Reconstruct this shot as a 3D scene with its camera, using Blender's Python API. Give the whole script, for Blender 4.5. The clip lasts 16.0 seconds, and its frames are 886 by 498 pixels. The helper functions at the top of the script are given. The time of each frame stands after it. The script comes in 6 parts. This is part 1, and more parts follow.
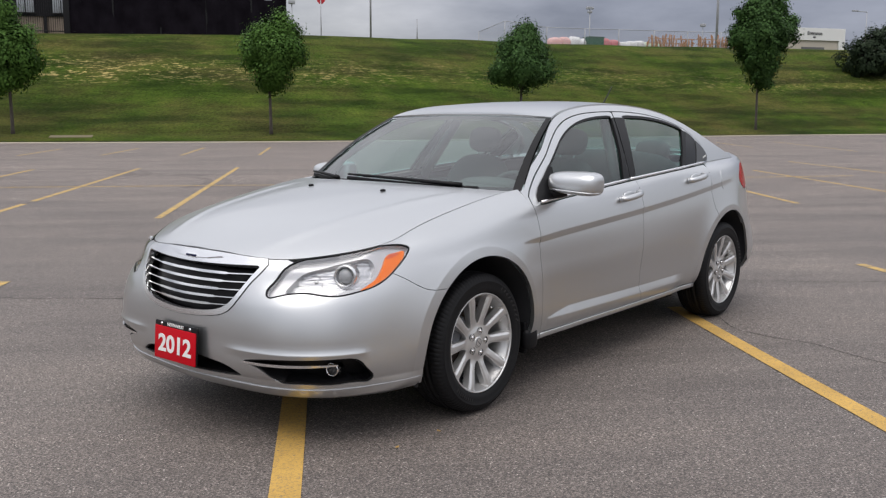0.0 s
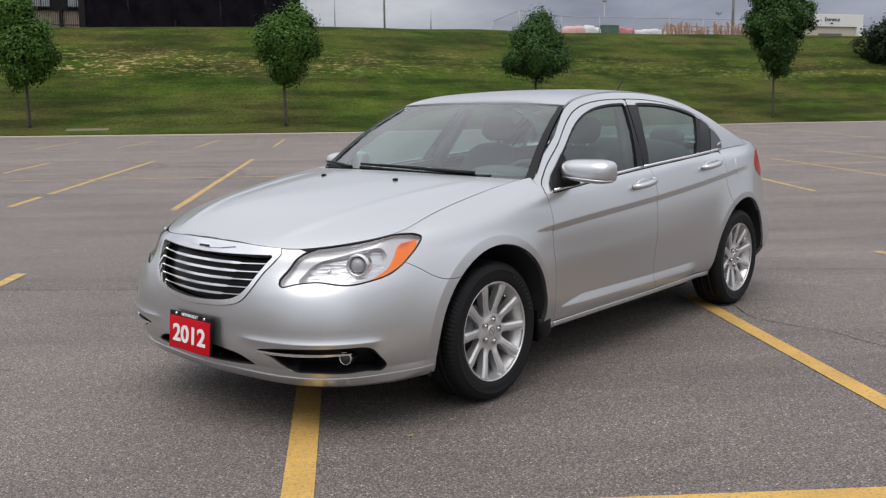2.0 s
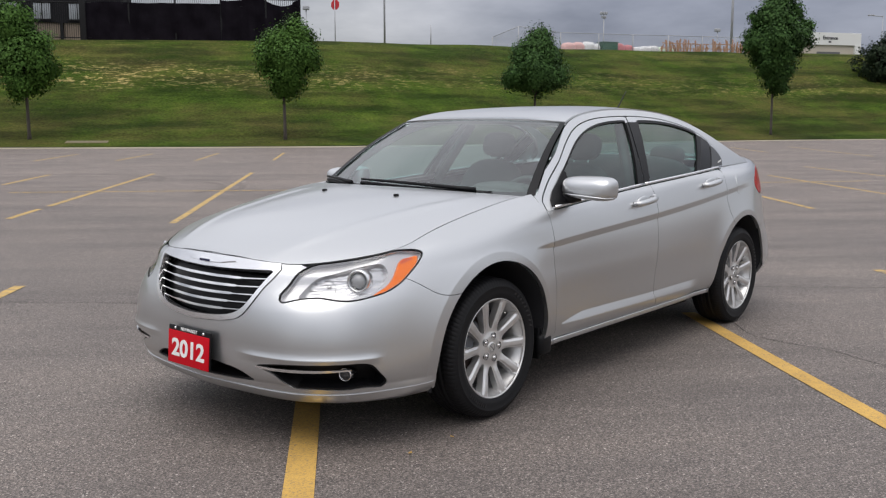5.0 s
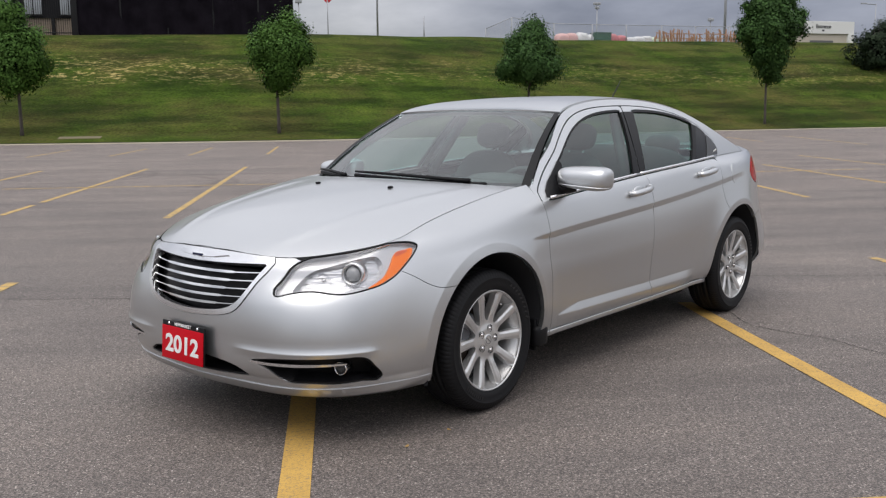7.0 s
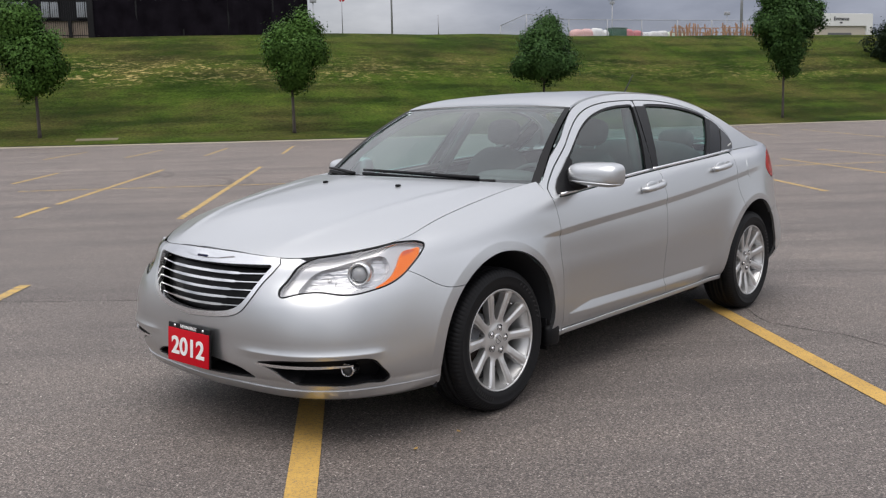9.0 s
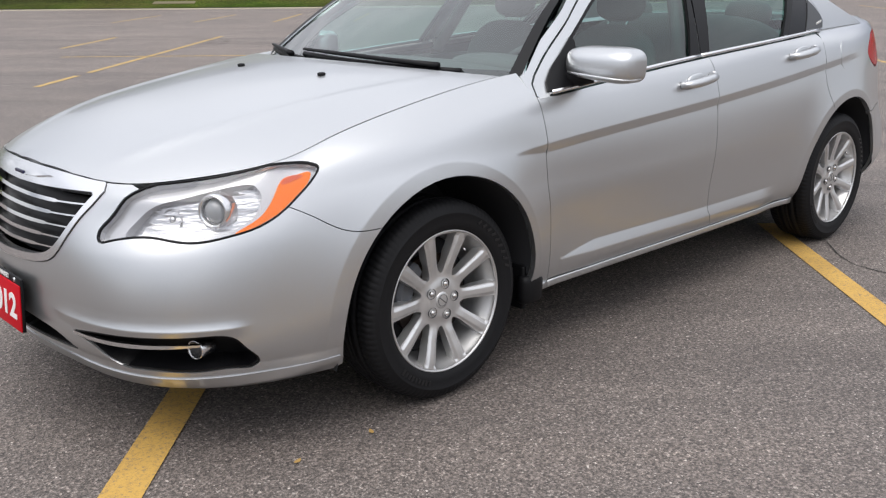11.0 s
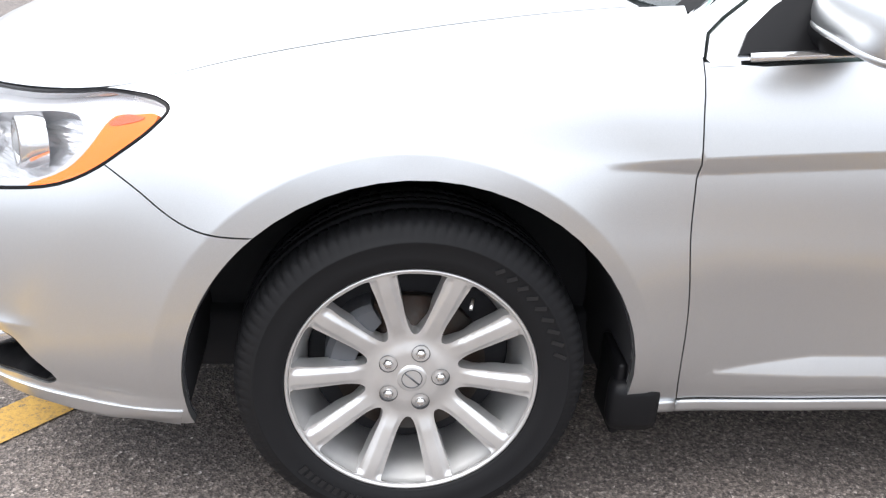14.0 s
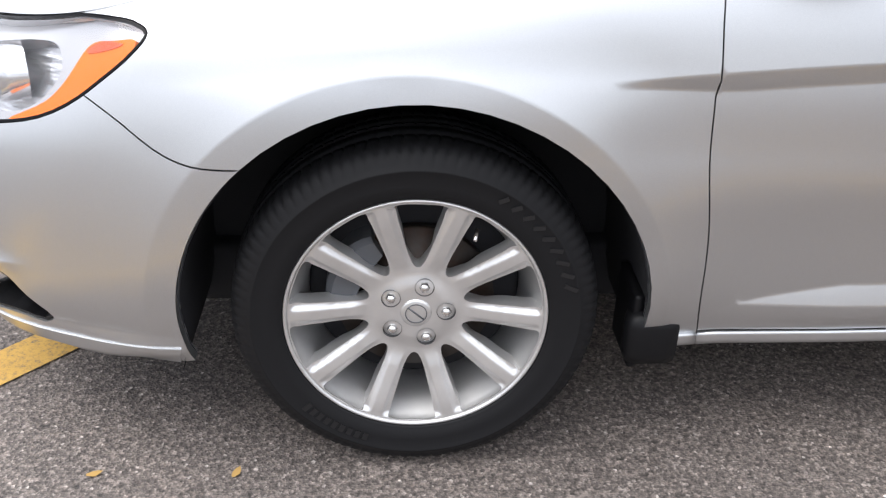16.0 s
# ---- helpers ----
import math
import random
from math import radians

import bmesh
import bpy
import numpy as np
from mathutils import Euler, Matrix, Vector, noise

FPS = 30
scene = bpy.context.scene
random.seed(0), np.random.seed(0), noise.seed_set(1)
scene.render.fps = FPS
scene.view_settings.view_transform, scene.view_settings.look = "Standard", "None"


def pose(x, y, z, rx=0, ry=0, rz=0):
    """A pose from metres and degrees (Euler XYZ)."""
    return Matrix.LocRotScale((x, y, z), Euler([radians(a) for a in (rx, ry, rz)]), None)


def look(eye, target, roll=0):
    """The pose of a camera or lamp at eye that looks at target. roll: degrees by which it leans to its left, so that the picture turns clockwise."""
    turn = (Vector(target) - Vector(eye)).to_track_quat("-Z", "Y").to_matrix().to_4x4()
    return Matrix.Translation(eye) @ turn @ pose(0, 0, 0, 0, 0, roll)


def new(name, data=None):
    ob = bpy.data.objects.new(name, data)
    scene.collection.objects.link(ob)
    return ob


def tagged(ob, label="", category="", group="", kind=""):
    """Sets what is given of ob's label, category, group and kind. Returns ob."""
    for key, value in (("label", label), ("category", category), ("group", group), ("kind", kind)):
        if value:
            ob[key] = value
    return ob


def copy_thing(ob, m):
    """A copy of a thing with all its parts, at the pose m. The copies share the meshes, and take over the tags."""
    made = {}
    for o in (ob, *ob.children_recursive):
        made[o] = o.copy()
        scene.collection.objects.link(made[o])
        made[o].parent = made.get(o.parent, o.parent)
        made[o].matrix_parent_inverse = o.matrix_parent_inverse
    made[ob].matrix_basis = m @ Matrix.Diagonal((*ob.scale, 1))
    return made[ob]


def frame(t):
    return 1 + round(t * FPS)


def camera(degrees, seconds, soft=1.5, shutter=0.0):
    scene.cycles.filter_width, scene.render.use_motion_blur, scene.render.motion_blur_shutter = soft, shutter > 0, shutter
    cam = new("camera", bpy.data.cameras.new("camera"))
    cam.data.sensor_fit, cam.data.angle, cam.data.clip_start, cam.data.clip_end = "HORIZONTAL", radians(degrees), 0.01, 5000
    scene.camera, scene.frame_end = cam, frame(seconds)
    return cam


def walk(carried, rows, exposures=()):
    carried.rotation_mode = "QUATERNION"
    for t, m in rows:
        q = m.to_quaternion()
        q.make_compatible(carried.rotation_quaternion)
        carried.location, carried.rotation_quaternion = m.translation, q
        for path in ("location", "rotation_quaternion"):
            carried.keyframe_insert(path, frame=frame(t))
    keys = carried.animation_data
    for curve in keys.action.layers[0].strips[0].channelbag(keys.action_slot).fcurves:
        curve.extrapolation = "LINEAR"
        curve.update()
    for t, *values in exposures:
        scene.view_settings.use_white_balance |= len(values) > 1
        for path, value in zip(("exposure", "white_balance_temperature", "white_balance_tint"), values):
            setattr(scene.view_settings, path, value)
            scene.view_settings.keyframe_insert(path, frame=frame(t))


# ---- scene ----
cam = camera(51.0, 16.0, 1.25)
PATH = [
    (0, (-4.784, -3.468, 1.404), (-3.26, -2.206, 1.117), 0.1),
    (0.5, (-4.782, -3.462, 1.4), (-3.262, -2.192, 1.115), 0.2),
    (1, (-4.774, -3.478, 1.4), (-3.263, -2.2, 1.109), 0.0),
    (1.5, (-4.774, -3.476, 1.398), (-3.268, -2.194, 1.103), -0.3),
    (2, (-4.775, -3.477, 1.395), (-3.274, -2.191, 1.088), -0.4),
    (2.5, (-4.789, -3.48, 1.405), (-3.285, -2.196, 1.104), -0.3),
    (3, (-4.791, -3.469, 1.404), (-3.285, -2.184, 1.125), -0.1),
    (3.5, (-4.785, -3.464, 1.401), (-3.275, -2.181, 1.13), -0.0),
    (4, (-4.775, -3.462, 1.401), (-3.268, -2.177, 1.125), 0.1),
    (6.5, (-4.773, -3.455, 1.399), (-3.264, -2.173, 1.121), -0.2),
    (7, (-4.751, -3.443, 1.394), (-3.239, -2.166, 1.102), -0.5),
    (7.5, (-4.748, -3.443, 1.397), (-3.248, -2.157, 1.089), -0.5),
    (8, (-4.734, -3.45, 1.392), (-3.234, -2.168, 1.066), -0.5),
    (8.5, (-4.729, -3.472, 1.398), (-3.225, -2.189, 1.091), -0.7),
    (9, (-4.674, -3.43, 1.388), (-3.187, -2.126, 1.092), -1.2),
    (9.5, (-4.527, -3.276, 1.375), (-3.041, -1.977, 1.048), -0.2),
    (10, (-4.253, -3.132, 1.375), (-2.755, -1.875, 0.958), -1.0),
    (10.2, (-4.081, -3.106, 1.348), (-2.59, -1.847, 0.91), -1.5),
    (12.3, (-2.255, -2.586, 1.345), (-1.373, -0.956, 0.593), 4.1),
    (12.5, (-2.134, -2.539, 1.348), (-1.287, -0.892, 0.592), 4.4),
    (13, (-1.799, -2.528, 1.33), (-1.247, -0.756, 0.584), 3.1),
    (13.5, (-1.598, -2.47, 1.319), (-1.289, -0.651, 0.549), 3.3),
    (14, (-1.508, -2.347, 1.296), (-1.295, -0.544, 0.458), 3.6),
    (14.5, (-1.465, -2.327, 1.3), (-1.338, -0.534, 0.422), 3.2),
    (15, (-1.456, -2.303, 1.303), (-1.323, -0.525, 0.397), 2.4),
    (15.5, (-1.444, -2.286, 1.29), (-1.312, -0.528, 0.345), 1.8),
    (16, (-1.415, -2.265, 1.271), (-1.31, -0.531, 0.279), 1.2),
]
walk(cam, [(t, look(eye, target, roll)) for t, eye, target, roll in PATH], exposures=[(0.0, -0.04, 6590, 11.5), (10.2, -0.02, 6590, 11.5), (12.3, 0.98, 6430, 10), (13.5, 1.25, 6430, 10), (14.5, 1.04, 6430, 10), (16.0, 0.86, 6450, 11)])

# world: thin overcast, brighter near the horizon, and one wide soft sun
world = bpy.data.worlds.new("overcast_sky")
scene.world = world
world.use_nodes = True
wn, wl = world.node_tree.nodes, world.node_tree.links
wn.clear()
sky = wn.new("ShaderNodeTexSky")
sky.sky_type, sky.sun_disc = "NISHITA", False
SUN_ELEVATION, SUN_AZIMUTH = radians(68), radians(198)
sky.sun_elevation, sky.sun_rotation = SUN_ELEVATION, radians(90) - SUN_AZIMUTH
coords = wn.new("ShaderNodeTexCoord")
stretch = wn.new("ShaderNodeMapping")
stretch.inputs["Scale"].default_value = (1.6, 1.6, 5.0)
wl.new(coords.outputs["Generated"], stretch.inputs["Vector"])
clouds = wn.new("ShaderNodeTexNoise")
clouds.inputs["Scale"].default_value, clouds.inputs["Detail"].default_value = 1.7, 6.0
clouds.inputs["Roughness"].default_value = 0.55
wl.new(stretch.outputs["Vector"], clouds.inputs["Vector"])
ramp = wn.new("ShaderNodeValToRGB")
ramp.color_ramp.elements[0].position, ramp.color_ramp.elements[0].color = 0.36, (3.6, 3.8, 4.25, 1)
ramp.color_ramp.elements[1].position, ramp.color_ramp.elements[1].color = 0.62, (8.1, 8.25, 8.6, 1)
wl.new(clouds.outputs["Fac"], ramp.inputs["Fac"])
# the cloud sheet evens out overhead
split = wn.new("ShaderNodeSeparateXYZ")
wl.new(coords.outputs["Generated"], split.inputs["Vector"])
even = wn.new("ShaderNodeMapRange")
even.inputs["From Min"].default_value, even.inputs["From Max"].default_value, even.inputs["To Max"].default_value = 0.22, 0.55, 0.78
wl.new(split.outputs["Z"], even.inputs["Value"])
veil = wn.new("ShaderNodeMixRGB")
wl.new(even.outputs["Result"], veil.inputs["Fac"])
wl.new(ramp.outputs["Color"], veil.inputs["Color1"])
veil.inputs["Color2"].default_value = (6.1, 6.25, 6.6, 1)
mix = wn.new("ShaderNodeMixRGB")
mix.inputs["Fac"].default_value = 0.88
wl.new(sky.outputs["Color"], mix.inputs["Color1"])
wl.new(veil.outputs["Color"], mix.inputs["Color2"])
back = wn.new("ShaderNodeBackground")
back.inputs["Strength"].default_value = 0.125
# an overcast sky is brightest overhead
lift = wn.new("ShaderNodeMapRange")
lift.inputs["From Max"].default_value, lift.inputs["To Min"].default_value, lift.inputs["To Max"].default_value = 0.5, 0.57, 1.45
wl.new(split.outputs["Z"], lift.inputs["Value"])
whole_sky = wn.new("ShaderNodeVectorMath")
whole_sky.operation = "SCALE"
wl.new(mix.outputs["Color"], whole_sky.inputs[0])
wl.new(lift.outputs["Result"], whole_sky.inputs["Scale"])
# a darker bank of cloud stands over the shop
bank = wn.new("ShaderNodeVectorMath")
bank.operation = "DOT_PRODUCT"
wl.new(coords.outputs["Generated"], bank.inputs[0])
bank.inputs[1].default_value = (0.95, 0.31, 0.02)
gloom = wn.new("ShaderNodeMapRange")
gloom.interpolation_type = "SMOOTHSTEP"
gloom.inputs["From Min"].default_value, gloom.inputs["From Max"].default_value = 0.86, 0.985
wl.new(bank.outputs["Value"], gloom.inputs["Value"])
heavy = wn.new("ShaderNodeMixRGB")
heavy.blend_type = "MULTIPLY"
heavy.inputs["Color2"].default_value = (0.56, 0.59, 0.68, 1)
wl.new(gloom.outputs["Result"], heavy.inputs["Fac"])
wl.new(whole_sky.outputs["Vector"], heavy.inputs["Color1"])
wl.new(heavy.outputs["Color"], back.inputs["Color"])
wl.new(back.outputs["Background"], wn.new("ShaderNodeOutputWorld").inputs["Surface"])

sun = new("sun", bpy.data.lights.new("sun", "SUN"))
sun.data.energy, sun.data.angle, sun.data.color = 1.75, radians(60), (1.0, 0.97, 0.92)
sun.matrix_world = look((0, 0, 0), (-math.cos(SUN_ELEVATION) * math.cos(SUN_AZIMUTH), -math.cos(SUN_ELEVATION) * math.sin(SUN_AZIMUTH), -math.sin(SUN_ELEVATION)))


# ---- materials ----
def material(name, colour, rough=0.5, metal=0.0, **extra):
    m = bpy.data.materials.new(name)
    m.use_nodes = True
    b = m.node_tree.nodes["Principled BSDF"]
    b.inputs["Base Color"].default_value = (*colour, 1)
    b.inputs["Roughness"].default_value, b.inputs["Metallic"].default_value = rough, metal
    for key, value in extra.items():
        b.inputs[key.replace("_", " ")].default_value = value
    return m


def noise_node(m, scale, detail=4.0, rough=0.6, stretch=(1, 1, 1), turn=0.0):
    n, l = m.node_tree.nodes, m.node_tree.links
    c, mp, t = n.new("ShaderNodeTexCoord"), n.new("ShaderNodeMapping"), n.new("ShaderNodeTexNoise")
    if turn:
        mp.vector_type = "TEXTURE"
        mp.inputs["Rotation"].default_value = (0, 0, radians(turn))
        stretch = tuple(1 / v for v in stretch)
    mp.inputs["Scale"].default_value = stretch
    t.inputs["Scale"].default_value, t.inputs["Detail"].default_value, t.inputs["Roughness"].default_value = scale, detail, rough
    l.new(c.outputs["Object"], mp.inputs["Vector"])
    l.new(mp.outputs["Vector"], t.inputs["Vector"])
    return t


def ramp_node(m, source, stops):
    r = m.node_tree.nodes.new("ShaderNodeValToRGB")
    while len(r.color_ramp.elements) < len(stops):
        r.color_ramp.elements.new(0.5)
    for e, (p, c) in zip(r.color_ramp.elements, stops):
        e.position, e.color = p, (*c, 1)
    m.node_tree.links.new(source, r.inputs["Fac"])
    return r


def blend(m, kind, fac, a, b):
    x = m.node_tree.nodes.new("ShaderNodeMixRGB")
    x.blend_type = kind
    for key, v in (("Fac", fac), ("Color1", a), ("Color2", b)):
        if isinstance(v, (int, float)):
            x.inputs[key].default_value = v
        elif isinstance(v, tuple):
            x.inputs[key].default_value = (*v, 1)
        else:
            m.node_tree.links.new(v, x.inputs[key])
    return x.outputs["Color"]


def bump(m, height, strength, distance):
    b = m.node_tree.nodes.new("ShaderNodeBump")
    b.inputs["Strength"].default_value, b.inputs["Distance"].default_value = strength, distance
    m.node_tree.links.new(height, b.inputs["Height"])
    p = m.node_tree.nodes["Principled BSDF"]
    m.node_tree.links.new(b.outputs["Normal"], p.inputs["Normal"])


def paint(m, socket, source):
    m.node_tree.links.new(source, m.node_tree.nodes["Principled BSDF"].inputs[socket])


def make_asphalt():
    m = material("asphalt", (0.13, 0.125, 0.12), 0.72, Specular_IOR_Level=0.75)
    grain, stones = noise_node(m, 230.0, 3.0, 0.8), m.node_tree.nodes.new("ShaderNodeTexVoronoi")
    stones.inputs["Scale"].default_value = 165.0
    c = m.node_tree.nodes.new("ShaderNodeTexCoord")
    m.node_tree.links.new(c.outputs["Object"], stones.inputs["Vector"])
    tones = ramp_node(m, stones.outputs["Color"], [(0.0, (0.046, 0.038, 0.034)), (0.38, (0.150, 0.127, 0.116)), (0.8, (0.255, 0.221, 0.204)), (0.90, (0.40, 0.36, 0.335)), (1.0, (0.72, 0.67, 0.64))])
    wide = ramp_node(m, noise_node(m, 0.35, 5.0, 0.62).outputs["Fac"], [(0.3, (0.64, 0.64, 0.65)), (0.7, (0.93, 0.92, 0.90))])
    streak = ramp_node(m, noise_node(m, 0.8, 7.0, 0.7, (1.5, 0.22, 1.0), 47.0).outputs["Fac"], [(0.34, (0.68, 0.67, 0.67)), (0.50, (0.98, 0.98, 0.98)), (0.66, (1.16, 1.15, 1.13))])
    fine = ramp_node(m, grain.outputs["Fac"], [(0.33, (0.42, 0.41, 0.40)), (0.6, (1.05, 1.05, 1.05)), (0.72, (1.75, 1.74, 1.72))])
    patchy = ramp_node(m, noise_node(m, 26.0, 5.0, 0.75).outputs["Fac"], [(0.32, (0.74, 0.73, 0.72)), (0.68, (1.34, 1.33, 1.32))])
    lumps = ramp_node(m, noise_node(m, 85.0, 3.0, 0.7).outputs["Fac"], [(0.36, (0.42, 0.41, 0.40)), (0.5, (1.0, 1.0, 1.0)), (0.66, (1.75, 1.72, 1.68))])
    worn = ramp_node(m, noise_node(m, 1.1, 5.0, 0.7, (1.0, 0.55, 1.0)).outputs["Fac"], [(0.60, (1.0, 1.0, 1.0)), (0.70, (1.22, 1.21, 1.19))])
    col = blend(m, "MULTIPLY", 1.0, tones.outputs["Color"], wide.outputs["Color"])
    col = blend(m, "MULTIPLY", 1.0, col, patchy.outputs["Color"])
    col = blend(m, "MULTIPLY", 1.0, col, streak.outputs["Color"])
    col = blend(m, "MULTIPLY", 1.0, col, lumps.outputs["Color"])
    col = blend(m, "MULTIPLY", 1.0, col, worn.outputs["Color"])
    # brightening at grazing angles, put into the colour: paler, warmer paving towards the grass
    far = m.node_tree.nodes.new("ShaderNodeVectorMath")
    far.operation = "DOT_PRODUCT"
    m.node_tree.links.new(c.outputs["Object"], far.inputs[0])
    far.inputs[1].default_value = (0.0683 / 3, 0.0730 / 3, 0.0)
    grazing_lift = ramp_node(m, far.outputs["Value"], [(0.10, (1.0, 1.0, 1.0)), (0.5, (1.20, 1.16, 1.14))])
    col = blend(m, "MULTIPLY", 1.0, col, grazing_lift.outputs["Color"])
    paint(m, "Base Color", blend(m, "MULTIPLY", 0.9, col, fine.outputs["Color"]))
    bump(m, stones.outputs["Distance"], 0.5, 0.004)
    return m


def make_grass():
    m = material("mown_grass", (0.06, 0.1, 0.025), 1.0, Specular_IOR_Level=0.08)
    a = ramp_node(m, noise_node(m, 0.45, 6.0, 0.68).outputs["Fac"], [(0.3, (0.022, 0.043, 0.005)), (0.55, (0.043, 0.076, 0.009)), (0.75, (0.076, 0.108, 0.017))])
    dry = ramp_node(m, noise_node(m, 3.4, 6.0, 0.7, (0.5, 0.5, 2.4)).outputs["Fac"], [(0.53, (0, 0, 0)), (0.60, (0.95, 0.95, 0.95))])
    # straw lies in a belt half-way up, and in stray patches elsewhere
    c = m.node_tree.nodes.new("ShaderNodeTexCoord")
    xyz = m.node_tree.nodes.new("ShaderNodeSeparateXYZ")
    m.node_tree.links.new(c.outputs["Object"], xyz.inputs["Vector"])
    wob = m.node_tree.nodes.new("ShaderNodeMath")
    wob.operation = "MULTIPLY_ADD"
    m.node_tree.links.new(noise_node(m, 0.12, 3.0).outputs["Fac"], wob.inputs[0])
    wob.inputs[1].default_value = 1.6
    m.node_tree.links.new(xyz.outputs["Z"], wob.inputs[2])
    scaled = m.node_tree.nodes.new("ShaderNodeMath")
    scaled.operation = "MULTIPLY"
    m.node_tree.links.new(wob.outputs["Value"], scaled.inputs[0])
    scaled.inputs[1].default_value = 0.1
    belt = ramp_node(m, scaled.outputs["Value"], [(0.38, (0.02, 0.02, 0.02)), (0.45, (0.9, 0.9, 0.9)), (0.54, (0.75, 0.75, 0.75)), (0.61, (0.05, 0.05, 0.05)), (0.8, (0.22, 0.22, 0.22))])
    few = blend(m, "MULTIPLY", 1.0, dry.outputs["Color"], belt.outputs["Color"])
    side = m.node_tree.nodes.new("ShaderNodeMapRange")
    m.node_tree.links.new(xyz.outputs["X"], side.inputs["Value"])
    for key, v in (("From Min", 26.0), ("From Max", 44.0), ("To Min", 1.0), ("To Max", 0.3)):
        side.inputs[key].default_value = v
    few = blend(m, "MULTIPLY", 1.0, few, side.outputs["Result"])
    brown = ramp_node(m, noise_node(m, 0.3, 5.0, 0.7, (0.5, 0.5, 1.6)).outputs["Fac"], [(0.40, (0, 0, 0)), (0.66, (0.72, 0.72, 0.72))])
    soil = blend(m, "MIX", brown.outputs["Color"], a.outputs["Color"], (0.085, 0.072, 0.026))
    col = blend(m, "MIX", few, soil, (0.42, 0.34, 0.16))
    mow = ramp_node(m, noise_node(m, 0.5, 5.0, 0.6, (0.25, 0.25, 3.0)).outputs["Fac"], [(0.40, (0.50, 0.53, 0.50)), (0.58, (1.12, 1.09, 1.02))])
    col = blend(m, "MULTIPLY", 1.0, col, mow.outputs["Color"])
    f = ramp_node(m, noise_node(m, 7.0, 6.0, 0.85).outputs["Fac"], [(0.34, (0.30, 0.34, 0.32)), (0.66, (1.72, 1.66, 1.58))])
    paint(m, "Base Color", blend(m, "MULTIPLY", 1.0, col, f.outputs["Color"]))
    bump(m, noise_node(m, 20.0, 3.0).outputs["Fac"], 0.8, 0.06)
    return m


def make_road_paint():
    m = material("yellow_line_paint", (0.62, 0.36, 0.03), 0.8)
    worn = ramp_node(m, noise_node(m, 85.0, 6.0, 0.8).outputs["Fac"], [(0.47, (0.57, 0.355, 0.09)), (0.56, (0.47, 0.295, 0.085)), (0.64, (0.2, 0.16, 0.12))])
    wide = ramp_node(m, noise_node(m, 3.0, 4.0).outputs["Fac"], [(0.3, (0.82, 0.8, 0.78)), (0.7, (1.08, 1.06, 1.0))])
    paint(m, "Base Color", blend(m, "MULTIPLY", 1.0, worn.outputs["Color"], wide.outputs["Color"]))
    bump(m, noise_node(m, 120.0, 2.0).outputs["Fac"], 0.4, 0.003)
    return m


def make_car_paint():
    m = material("silver_metallic_paint", (0.6, 0.6, 0.6), 0.34, 0.94, Coat_Weight=0.5, Coat_Roughness=0.08)
    flake = ramp_node(m, noise_node(m, 900.0, 2.0, 0.7).outputs["Fac"], [(0.3, (0.545, 0.555, 0.565)), (0.7, (0.62, 0.63, 0.64))])
    paint(m, "Base Color", flake.outputs["Color"])
    return m


def thin_glass(name, tint, face_on):
    """A single clear pane: it lets light through and mirrors at a slant."""
    m = bpy.data.materials.new(name)
    m.use_nodes = True
    n, l = m.node_tree.nodes, m.node_tree.links
    n.remove(n["Principled BSDF"])
    clear, gloss, mixed, edge = n.new("ShaderNodeBsdfTransparent"), n.new("ShaderNodeBsdfGlossy"), n.new("ShaderNodeMixShader"), n.new("ShaderNodeLayerWeight")
    power, share = n.new("ShaderNodeMath"), n.new("ShaderNodeMath")
    power.operation, share.operation = "POWER", "MULTIPLY_ADD"
    power.inputs[1].default_value = 4.0
    clear.inputs["Color"].default_value = (*tint, 1)
    gloss.inputs["Roughness"].default_value = 0.015
    edge.inputs["Blend"].default_value = 0.5
    l.new(edge.outputs["Facing"], power.inputs[0])
    l.new(power.outputs["Value"], share.inputs[0])
    share.inputs[1].default_value, share.inputs[2].default_value = 1.0 - face_on, face_on
    l.new(share.outputs["Value"], mixed.inputs["Fac"])
    l.new(clear.outputs["BSDF"], mixed.inputs[1])
    l.new(gloss.outputs["BSDF"], mixed.inputs[2])
    l.new(mixed.outputs["Shader"], n["Material Output"].inputs["Surface"])
    return m


def make_faded_paint():
    m = material("faded_yellow_line_paint", (0.5, 0.34, 0.08), 0.85)
    worn = ramp_node(m, noise_node(m, 9.0, 7.0, 0.8).outputs["Fac"], [(0.42, (0.56, 0.36, 0.10)), (0.52, (0.42, 0.29, 0.11)), (0.6, (0.19, 0.165, 0.14))])
    paint(m, "Base Color", worn.outputs["Color"])
    return m


FADED_PAINT = make_faded_paint()
SATIN = material("satin_chrome", (0.8, 0.8, 0.81), 0.22, 1.0)
ASPHALT, GRASS, LINE_PAINT, SILVER = make_asphalt(), make_grass(), make_road_paint(), make_car_paint()
GLASS = thin_glass("tinted_car_glass", (0.44, 0.665, 0.62), 0.085)
SCREEN_GLASS = thin_glass("windscreen_glass", (0.70, 0.86, 0.82), 0.17)
CLEAR = thin_glass("clear_lamp_lens", (0.98, 0.98, 0.98), 0.05)
CHROME = material("chrome", (0.78, 0.78, 0.79), 0.08, 1.0)
BLACK = material("black_plastic", (0.006, 0.006, 0.007), 0.45, Specular_IOR_Level=0.2)
TRIM = material("black_gloss_trim", (0.006, 0.006, 0.007), 0.22, Specular_IOR_Level=0.14)
WELL = material("dark_wheel_well", (0.034, 0.034, 0.037), 0.9, Specular_IOR_Level=0.1)
KERB = material("grey_concrete", (0.5, 0.45, 0.35), 0.9)


